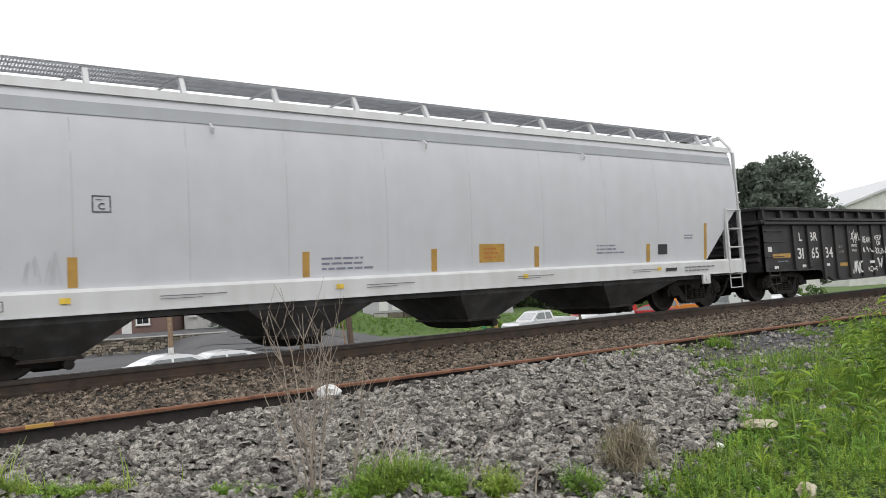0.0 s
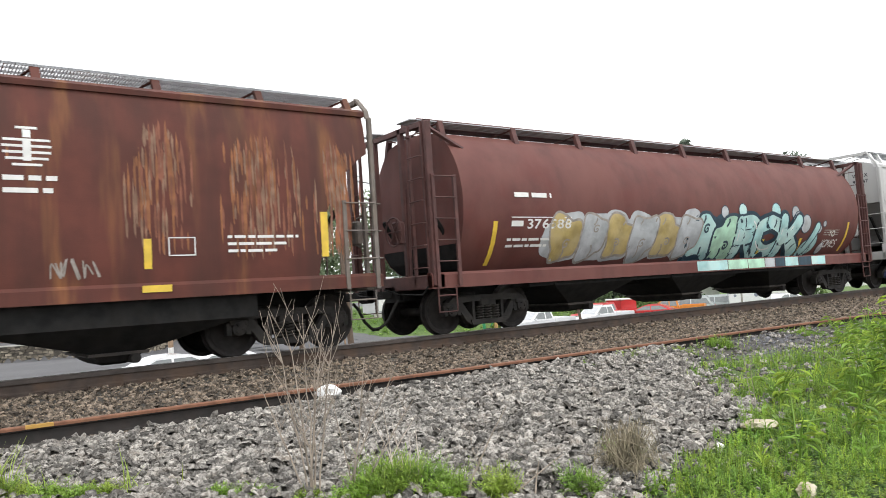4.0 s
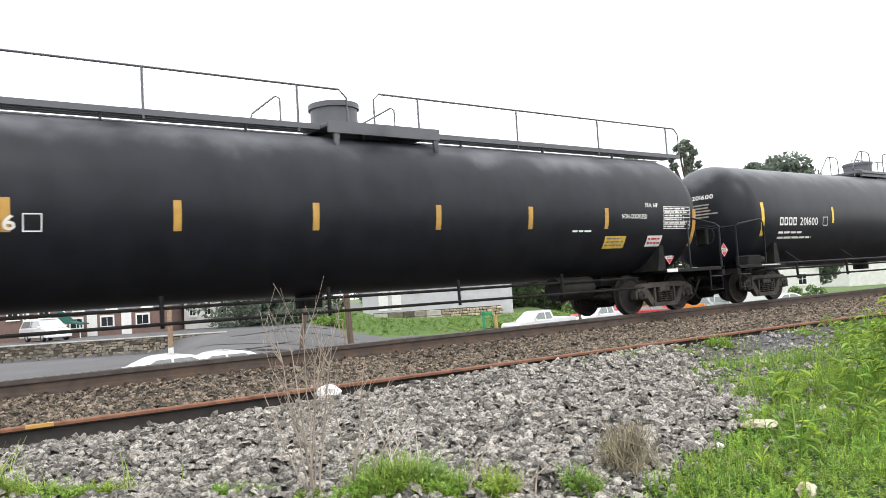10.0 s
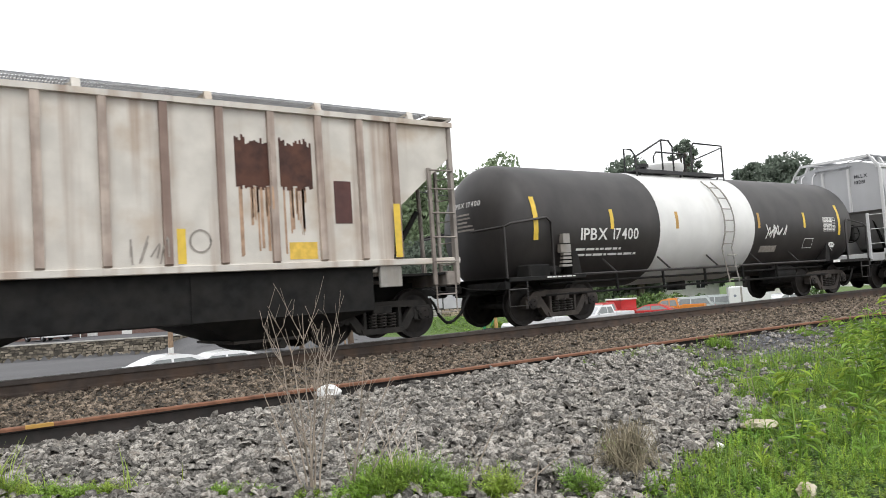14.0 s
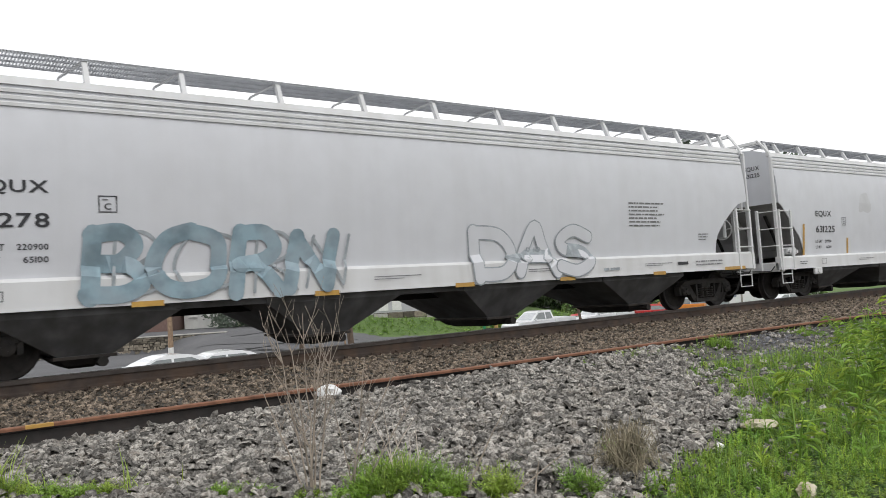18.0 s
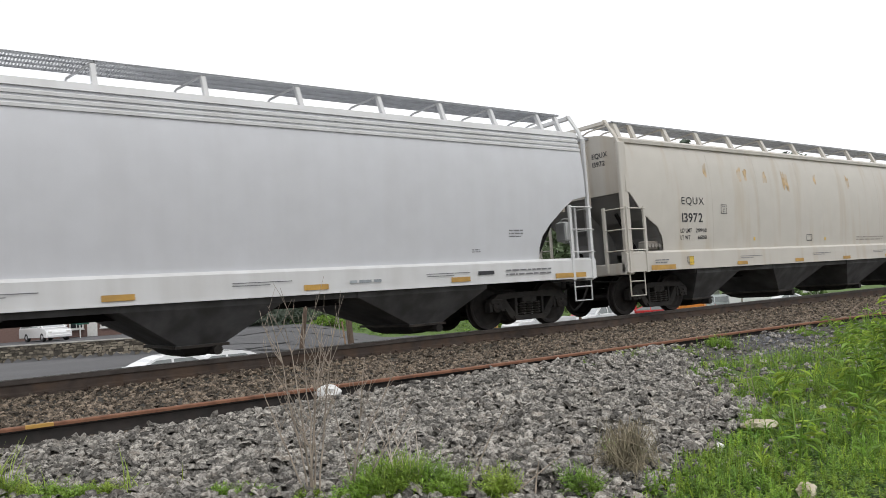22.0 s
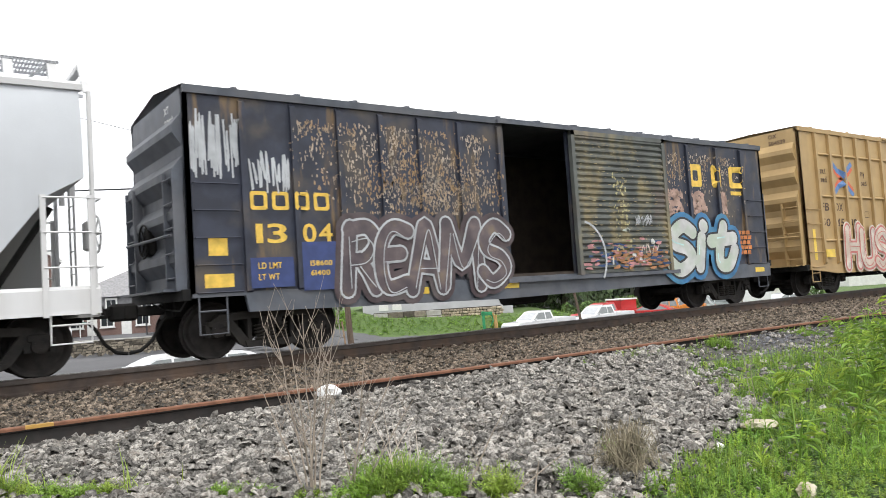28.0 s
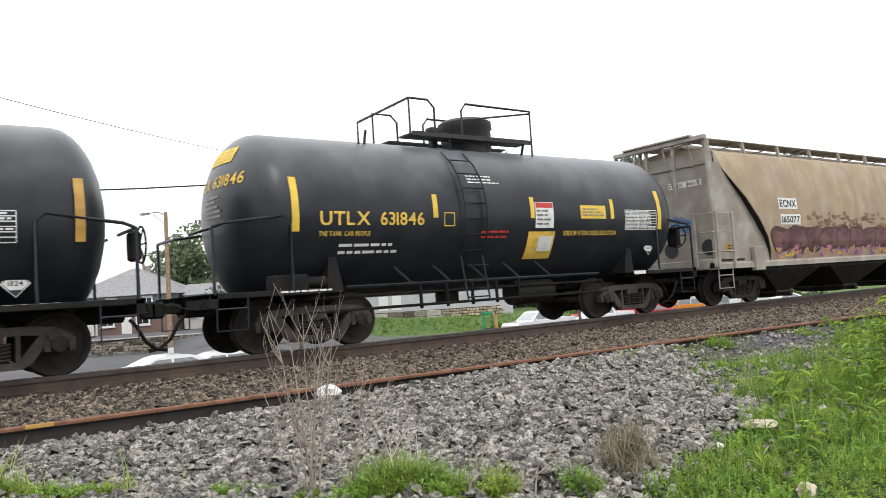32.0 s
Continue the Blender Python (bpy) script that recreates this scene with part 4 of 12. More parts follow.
def running_board(car, x0, x1, z, ys, posts, material, bracket, roof_z=4.05, post_y=1.32, cross=0.045, solid=False, lean=0.25, wide=0.12):
    """A raised roof walk: open grating on brackets."""
    s = Shape()
    for y0, y1 in ys:
        if solid:
            for k in range(5):
                yy = y0 + (y1 - y0) * k / 5
                s.box(x0, x1, yy, yy + (y1 - y0) / 5 - 0.015, z - 0.02, z)
        else:
            s.box(x0, x1, y0, y0 + 0.02, z - 0.035, z)
            s.box(x0, x1, y1 - 0.02, y1, z - 0.035, z)
            for k in range(1, 3):
                yy = y0 + (y1 - y0) * k / 3
                s.box(x0, x1, yy - 0.006, yy + 0.006, z - 0.03, z)
            for x in np.arange(x0, x1, cross):
                s.box(x, x + 0.015, y0, y1, z - 0.03, z + 0.003)
    part("running_board", s, material, car, "open steel grating roof walk")
    for x in posts:
        for d in (-1, 1):
            p = Shape().prism_x([(d * post_y, roof_z), (d * (post_y - 0.10), roof_z), (d * (post_y - lean - 0.06), z), (d * (post_y - lean + 0.02), z)], x - wide / 2, x + wide / 2)
            p.tube([(x, d * (post_y - lean), z - 0.03), (x - 0.25, d * 0.5, z - 0.14), (x - 0.25, d * 0.3, z - 0.2)], 0.02, 4)
            part("walk_bracket", p, bracket, car)
    hatch = Shape()
    hatch.box(x0 + 0.6, x1 - 0.6, -0.32, 0.32, 4.30, 4.43, 0.02)
    part("trough_hatch", hatch, bracket, car, "long roof loading hatch")


def side_sill(car, L, z0, z1, material, y=1.56, x0=0.0, lip=True):
    for d in (-1, 1):
        s = Shape().prism_x([(d * y, z0), (d * y, z1 - 0.05), (d * (y - 0.05), z1), (d * (y - 0.16), z1), (d * (y - 0.16), z0)], x0, L - x0)
        if lip:
            s.box(x0, L - x0, min(d * y, d * (y + 0.012)), max(d * y, d * (y + 0.012)), z0, z0 + 0.025)
        part("side_sill", s, material, car, smooth=30)


def end_cage(car, L, material, z_sill, z_top, w=0.26, rungs=(1.5, 1.98, 2.46), lx=0.69, under=UNDER, end_rungs=True, brake=-1):
    """Corner posts, ladders, steps, end sill and brake wheel at both ends."""
    for d, x in ((-1, 0.0), (1, L)):
        a = lambda v: x - d * v
        for sy in (-1, 1):
            lo, hi = sorted((a(0.02), a(w)))
            part("corner_post", Shape().box(lo, hi, min(sy * 1.54, sy * 1.44), max(sy * 1.54, sy * 1.44), z_sill, z_top, 0.015), material, car)
            lo, hi = sorted((a(0.1), a(lx)))
            ladder(car, "side_ladder", lo, hi, rungs, sy * 1.575 if sy < 0 else 1.53, material, True, 0.014, z_sill - 0.02, rungs[-1] + 0.04)
            lo, hi = sorted((a(0.12), a(lx - 0.06)))
            step_iron(car, lo, hi, 0.46, z_sill, sy * 1.5, material)
            if end_rungs == "wrap" and sy < 0:
                # low hand holds that run round the corner to a short stile
                for z in rungs:
                    part("corner_hold", Shape().tube([(a(0.04), -1.55, z), (a(-0.05), -1.52, z), (a(-0.05), -1.0, z)], 0.014, 5), material, car)
                part("end_stile", Shape().box(*sorted((a(-0.07), a(0.0))), -1.03, -0.95, z_sill, rungs[-1] + 0.06, 0.01), material, car)
            elif end_rungs == "wrap":
                for yy in (0.72, 1.12):
                    part("ladder_stile", Shape().tube([(a(-0.1), yy, z_sill), (a(-0.1), yy, z_top - 0.25), (a(-0.02), yy, z_top + 0.02), (a(0.25), yy, z_top + 0.16)], 0.022, 5), material, car, "", 60)
                for z in np.arange(z_sill + 0.3, z_top - 0.2, 0.38):
                    part("ladder_rung", Shape().cyl((a(-0.1), 0.72, z), (a(-0.1), 1.12, z), 0.013, 5), material, car)
            elif end_rungs:
                s = Shape()
                for z in np.arange(z_sill + 0.35, z_top - 0.1, 0.42):
                    s.tube([(a(0.05), sy * 1.40, z), (a(-0.06), sy * 1.40, z), (a(-0.06), sy * 0.98, z), (a(0.05), sy * 0.98, z)], 0.013, 5)
                for yy in (1.42, 0.96):
                    s.box(min(a(0.0), a(0.06)), max(a(0.0), a(0.06)), min(sy * yy, sy * (yy - 0.05)), max(sy * yy, sy * (yy - 0.05)), z_sill, z_top)
                part("end_ladder", s, material, car)
        lo, hi = sorted((a(0.0), a(0.3)))
        part("end_sill", Shape().box(lo, hi, -1.5, 1.5, z_sill - 0.05, z_sill + 0.22, 0.02), material, car)
        lo, hi = sorted((a(0.05), a(1.4)))
        part("end_platform", Shape().box(lo, hi, -1.45, 1.45, z_sill + 0.16, z_sill + 0.2), under, car)
        for yy in (-0.55, 0.55):
            if end_rungs == "wrap":
                part("end_post", Shape().box(*sorted((a(0.08), a(0.16))), yy * 0.8 - 0.02, yy * 0.8 + 0.05, 2.62, z_top + 0.1), material, car)
            else:
                part("end_stanchion", Shape().tube([(a(0.15), yy, z_sill), (a(0.2), yy, 2.9)], 0.045, 6), material, car)
            part("end_brace", Shape().tube([(a(1.35), yy * 1.64, z_sill + 0.2), (a(0.5), yy * 1.64, 2.4)], 0.05, 6), under, car)
        coupler(car, x, d)
        if d == brake:
            brake_gear(car, a(0.0), d, 2.05, material)
    part("centre_sill", Shape().box(0.1, L - 0.1, -0.3, 0.3, 0.72, 1.06), under, car)


def end_arches(car, L, material, z_top, walk_z):
    """The corner posts go on over the roof's edge to a beam under the end of the running boards."""
    for x in (0.08, L - 0.08):
        for d in (-1, 1):
            part("post_arch", Shape().loft([[(x - 0.045, d * y - 0.02, z), (x + 0.045, d * y - 0.02, z), (x + 0.045, d * y + 0.03, z), (x - 0.045, d * y + 0.03, z)] for y, z in ((1.49, z_top - 0.02), (1.43, z_top + 0.14), (1.13, walk_z))]), material, car)
        part("end_beam", Shape().box(x - 0.05, x + 0.05, -1.14, 1.14, walk_z - 0.1, walk_z - 0.02), material, car)


def stripes(car, xs, z0, z1, material, surf, w=0.11):
    for x in xs:
        panel(car, "reflector_strip", x, x + w, z0, z1, material, surf, "vertical reflective strip")


def rivets_seams(car, xs, z0, z1, surf, material):
    for x in xs:
        part("weld_seam", patch(Shape(), surf, x, x + 0.022, z0, z1, 0.003, 8), material, car, "faint vertical weld seam")


GREYW = paint("pale_warm_grey_paint", (0.45, 0.452, 0.445), amount=0.08)
GREYC = paint("pale_grey_paint", (0.59, 0.6, 0.63), amount=0.06)
GREYD = paint("mid_grey_paint", (0.44, 0.445, 0.46), amount=0.08)
GREYB = paint("cool_grey_paint", (0.52, 0.545, 0.575), amount=0.06)
BEIGE = paint("beige_paint", (0.55, 0.522, 0.475), dirt=(0.42, 0.32, 0.2), amount=0.3, edge=0.62, soft=0.1)
SILL_W = paint("sill_white_paint", (0.645, 0.65, 0.655), amount=0.18)
SEAM = shade("seam_grime", (0.53, 0.535, 0.55), 0.6, var=0.06, scale=3, second=(0.49, 0.49, 0.5), amount=0.7, edge=0.55)
SEAM_W = shade("warm_seam_grime", (0.425, 0.425, 0.415), 0.6, var=0.05, scale=3)
SEAM_B = shade("beige_seam_grime", (0.5, 0.47, 0.42), 0.6, var=0.05, scale=3)
# Darker copy of the body greys, with the shade at the ends in it.
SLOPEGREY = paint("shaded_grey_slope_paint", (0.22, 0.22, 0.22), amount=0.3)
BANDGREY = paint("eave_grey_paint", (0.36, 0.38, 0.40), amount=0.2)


# Body grey with dirt; the shade under the car is put into this colour.
BAYGREY = shade("shaded_dirty_bay_grey", (0.11, 0.11, 0.113), 0.7, var=0.2, scale=3, second=(0.055, 0.053, 0.05), amount=0.7, edge=0.5, soft=0.2, stretch=(1.5, 1.5, 0.4), bump=0.05, spec=0.25)


def covered_hopper(s_left, L, label, body_mat, sill_mat, valleys, ends=None, prof=SMOOTH, roof=ROOF, sill=(1.0, 1.47), trucks=(1.6, 1.6), posts=None,
                   walk_z=4.58, eave="rail", cage=None, gates=None, grate=None, cage_z=4.0, cap=None, end_mat=None, post_w=0.26, funnels=None, slope_mat=None, bay_mat=None, zval=None, brake=1):
    car = car_thing("covered_hopper_car", label, "hopper car", s_left)
    ends = ends or [(0.16, 2.87), (0.28, 2.82), (1.42, 1.5), (1.6, sill[1] - 0.02)]
    surf = hopper_body(car, L, ends, prof, roof, body_mat, slope_mat=slope_mat)
    side_sill(car, L, sill[0], sill[1], sill_mat)
    end_cage(car, L, cage or sill_mat, sill[0], cage_z, post_w, end_rungs="wrap", brake=brake)
    end_arches(car, L, cage or sill_mat, cage_z, walk_z)
    if end_mat:
        z0, zt = ends[0][1], prof[-1][1]
        for x in (0.155, L - 0.165):
            part("end_sheet", Shape().prism_x([(-surf(0, z0) + 0.02, z0), (surf(0, z0) - 0.02, z0), (prof[-1][0] - 0.02, zt), (0.6, roof[-2][1] - 0.03), (-0.6, roof[-2][1] - 0.03), (-prof[-1][0] + 0.02, zt)], x, x + 0.01), end_mat, car, "weathered grey end sheet")
    # upright web under each slope sheet, open towards the end
    q = [(a, b - 0.03) for a, b in ends if a > 0.42]
    web = [(0.4, float(np.interp(0.4, [e[0] for e in ends], [e[1] for e in ends])) - 0.03)] + q + [(q[-1][0] + 0.02, sill[0] + 0.22), (0.5, sill[0] + 0.22)]
    for x, d in () if end_mat else ((0.0, 1), (L, -1)):
        part("shear_web", Shape().prism([(x + d * a, b) for a, b in web][::d], -0.04, 0.04), slope_mat or UNDER, car, "upright grey web under the slope sheet")
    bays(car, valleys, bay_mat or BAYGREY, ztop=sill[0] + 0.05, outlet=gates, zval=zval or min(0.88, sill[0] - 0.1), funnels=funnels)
    if eave == "rail":
        for d in (-1, 1):
            part("eave_rail", Shape().prism_x([(d * 1.33, 4.02), (d * 1.44, 4.02), (d * 1.45, 4.10), (d * 1.36, 4.16), (d * 1.30, 4.14)], 0.12, L - 0.12), sill_mat, car)
    elif eave == "ridges":
        for d in (-1, 1):
            for z in (3.70, 3.80, 3.90):
                y = surf(0, z)
                part("eave_ridge", Shape().prism_x([(d * (y - 0.02), z), (d * (y + 0.022), z), (d * (y + 0.022), z + 0.045), (d * (y - 0.02), z + 0.07)], 0.16, L - 0.16), sill_mat, car)
            part("eave_rail", Shape().prism_x([(d * 1.33, 4.02), (d * 1.42, 4.02), (d * 1.38, 4.14), (d * 1.30, 4.14)], 0.12, L - 0.12), sill_mat, car)
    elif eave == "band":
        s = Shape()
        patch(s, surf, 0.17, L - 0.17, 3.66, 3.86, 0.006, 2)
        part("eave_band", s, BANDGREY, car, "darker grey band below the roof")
        for d in (-1, 1):
            part("eave_rail", Shape().prism_x([(d * 1.33, 4.0), (d * 1.43, 4.0), (d * 1.40, 4.14), (d * 1.30, 4.14)], 0.12, L - 0.12), sill_mat, car)
    posts = posts if posts is not None else [0.45, 1.0, 2.3, 3.6] + list(np.linspace(5.0, L - 5.0, 7)) + [L - 3.6, L - 2.3, L - 1.0, L - 0.45]
    running_board(car, 0.35, L - 0.35, walk_z, ((-1.12, -0.42), (0.42, 1.12)), posts, grate or GRATE, sill_mat, wide=0.12 if eave == "rail" else 0.075)
    for x, d in ((0.35, -1), (L - 0.35, 1)):
        x0, x1 = sorted((x - d * 0.2, x + d * 0.42))
        s = Shape().loft([[(x0, yy, zz), (x1, yy, zz), (x1, yy, zz + 0.05), (x0, yy, zz + 0.05)] for yy, zz in ((-0.52, walk_z - 0.34), (-0.48, walk_z - 0.34))])
        w = part("end_walk", s, grate or GRATE, car, "grating platform over the end")
        part("walk_edge", Shape().box(x0, x1, 0.58, 0.62, walk_z - 0.34, walk_z - 0.29), grate or GRATE, w)
        for k in np.arange(x0, x1, 0.09):
            part("grating_bar", Shape().box(k, k + 0.02, -0.5, 0.6, walk_z - 0.32, walk_z - 0.3), grate or GRATE, w)
    truck(car, trucks[0], cap=cap)
    truck(car, L - trucks[1], cap=cap)
    return car, surf


def plate_mark(car, x, z, material, surf, h=0.24):
    box_mark(car, x, x + 0.25, z, z + h, material, surf, 0.016)
    bars(car, x + 0.05, x + 0.2, z + h * 0.66, z + h * 0.86, 1, material, surf)
    write(car, "C", x + 0.08, x + 0.17, z + 0.04, z + h * 0.55, material, surf)


def load_lines(car, x, z, ld, lt, material, surf, w=1.05, h=0.1):
    write(car, "LD LMT", x, x + w * 0.42, z + 0.17, z + 0.17 + h, material, surf)
    write(car, ld, x + w * 0.58, x + w, z + 0.17, z + 0.17 + h, material, surf)
    write(car, "LT WT", x, x + w * 0.36, z, z + h, material, surf)
    write(car, lt, x + w * 0.66, x + w, z, z + h, material, surf)


def sill_marks(car, L, sill, surf_y=1.576, dots=True, seed=1):
    f = lambda x, z: surf_y
    zc = (sill[0] + sill[1]) / 2
    for k, x in enumerate(np.linspace(4.4, L - 4.5, 4)):
        panel(car, "sill_line", x, x + 1.0, zc + 0.012, zc + 0.026, PRINT, f)
        panel(car, "sill_line", x, x + 0.62, zc - 0.03, zc - 0.018, PRINT, f)
    box_mark(car, 2.15, 2.42, zc - 0.08, zc + 0.06, INK, f, 0.012)
    bars(car, 0.95, 1.5, zc - 0.08, zc + 0.04, 2, INK, f, seed + 9)
    bars(car, L - 2.6, L - 1.3, zc - 0.1, zc + 0.06, 2, INK, f, seed + 11)
    panel(car, "consist_label", L - 3.3, L - 2.9, zc - 0.04, zc + 0.03, INK, f)


def sill_strips(car, xs, z0, z1, material, w=0.45):
    f = lambda x, z: 1.574
    for x in xs:
        panel(car, "sill_reflector", x, x + w, z0, z1, material, f, "horizontal reflective strip")


def end_marks(car, x, z, words, number, material):
    """Small letters high on the left end wall."""
    for w, zz in ((words, z), (number, z - 0.2)):
        pts, fs, pen = [], [], 0.0
        for ch in w:
            v, f = GLYPHS[ch, True]
            lo, hi = min(p[0] for p in v), max(p[0] for p in v)
            k = len(pts)
            pts += [(x, -0.2 - (0.0 - (p[0] - lo + pen) * 0.165) - 0.95, zz + p[1] * 0.165) for p in v]
            fs += [tuple(i + k for i in q[::-1]) for q in f]
            pen += hi - lo + 0.1
        pts = [(a, -(b) - 1.75, c) for a, b, c in pts]
        part("end_lettering", Shape().add(pts, fs), material, car)


# Funnels under the hoppers: top left, top right and outlet middle.
FUNNELS_W = ((2.75, 4.55, 3.56), (6.2, 8.9, 7.6), (10.3, 12.85, 11.62), (14.3, 17.2, 15.68))
FUNNELS_FLOW = ((2.2, 4.75, 3.5), (6.1, 8.65, 7.42), (10.1, 12.6, 11.42), (14.0, 16.85, 15.75))
FUNNELS_LEAD = ((1.9, 4.1, 3.05), (5.8, 8.1, 6.95), (10.0, 12.0, 10.93), (14.0, 16.6, 15.1))


# Car ahead: pale grey hopper with a grey band, its front end already past.


def lead_hopper():
    L = 19.3
    car, f = covered_hopper(18.02 - L, L, "pale grey smooth-sided covered hopper car with amber strips", GREYC, SILL_W, [2.7, 6.9, 10.0, 13.6, 17.6], trucks=(1.6, 1.6), eave="band", sill=(0.84, 1.2),
                            ends=[(0.16, 2.5), (0.25, 2.45), (1.5, 1.22), (1.7, 1.18)], walk_z=4.5, post_w=0.07, funnels=FUNNELS_LEAD)
    o = L - 18.02
    stripes(car, [o + v for v in (1.93, 5.45, 8.05, 10.64, 14.18)], 1.22, 1.64, AMBER, f, 0.13)
    stripes(car, [o + 16.4], 1.22, 2.12, AMBER, f)
    plate_mark(car, o + 2.26, 2.26, INK, f)
    panel(car, "notice_panel", o + 9.19, o + 9.83, 1.35, 1.71, AMBER, f, "orange notice panel")
    bars(car, o + 9.3, o + 9.74, 1.4, 1.66, 3, ORANGEINK, f, lift=0.012)
    bars(car, o + 5.8, o + 6.85, 1.3, 1.56, 3, BLUEGREY, f, 2)
    bars(car, o + 12.5, o + 13.4, 1.42, 1.66, 3, BLUEGREY, f, 3)
    bars(car, o + 15.6, o + 16.0, 1.72, 1.86, 2, BLUEGREY, f, 4)
    panel(car, "data_square", o + 14.6, o + 14.95, 1.38, 1.62, INK, f)
    scrawl(car, o + 1.4, o + 1.85, 1.25, 1.75, SEAM, f, 4, 0.012, 4, "faint pencil doodle")
    bars(car, o + 0.6, o + 1.2, 1.3, 1.52, 2, INK, f, 6)
    sill_strips(car, [o + 1.8, o + 6.0, o + 10.2, o + 14.4], 1.0, 1.08, YELLOW, 0.14)
    rivets_seams(car, [o + 2.0, o + 3.6, o + 5.2, o + 7.1, o + 9.0, o + 10.9, o + 12.8, o + 14.6], 1.25, 3.6, f, SEAM)
    for x in (o + 4.0, o + 8.0, o + 12.2):
        part("roof_hook", Shape().tube([(x, -1.53, 3.66), (x + 0.02, -1.6, 3.58), (x + 0.03, -1.56, 3.5)], 0.02, 5), SILL_W, car)
    sill_marks(car, L, (0.84, 1.2))
    for x in (2.0, 17.42):
        part("jacking_pad", Shape().box(x, x + 0.3, -1.58, -1.5, 0.6, 0.86, 0.02).cyl((x + 0.15, -1.6, 0.74), (x + 0.15, -1.57, 0.74), 0.07, 8), SILL_W, car)


def cylinder_prof(w, zc, r, z0, z1):
    return [(max(0.3, math.sqrt(max(0.01, r * r - (z - zc) ** 2)) * w / r), z) for z in np.linspace(z0, z1, 14)]


TARN = shade("rust_brown_hopper_paint", (0.105, 0.028, 0.018), 0.75, var=0.18, scale=2.2, second=(0.06, 0.02, 0.014), amount=0.8, edge=0.5, soft=0.16, stretch=(1.6, 1.6, 0.14),
             third=(0.37, 0.165, 0.055), third_amount=0.375, third_scale=1.3, third_stretch=(1.5, 1, 0.2), bump=0.1)
MAROON = shade("faded_maroon_paint", (0.108, 0.034, 0.028), 0.7, var=0.16, scale=2.2, second=(0.15, 0.055, 0.044), amount=0.7, edge=0.5, stretch=(1.2, 1.2, 0.4), third=(0.115, 0.028, 0.022), third_amount=0.45, bump=0.08)
MAROON_DK = shade("dark_maroon_steel", (0.10, 0.04, 0.035), 0.7, var=0.2, scale=4, second=(0.06, 0.03, 0.03), amount=0.5)
GREYOLD = shade("weathered_grey_steel", (0.30, 0.29, 0.27), 0.7, var=0.15, scale=3, second=(0.18, 0.14, 0.1), amount=0.5, stretch=(2, 2, 0.2))
CAGEDARK = shade("dark_brown_grey_steel", (0.16, 0.14, 0.125), 0.75, var=0.2, scale=4, second=(0.17, 0.13, 0.1), amount=0.5)
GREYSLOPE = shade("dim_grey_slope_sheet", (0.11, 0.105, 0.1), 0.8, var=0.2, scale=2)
GREYEND = shade("grey_weathered_end", (0.24, 0.225, 0.21), 0.75, var=0.15, scale=2, second=(0.15, 0.13, 0.12), amount=0.5, stretch=(2, 2, 0.3))


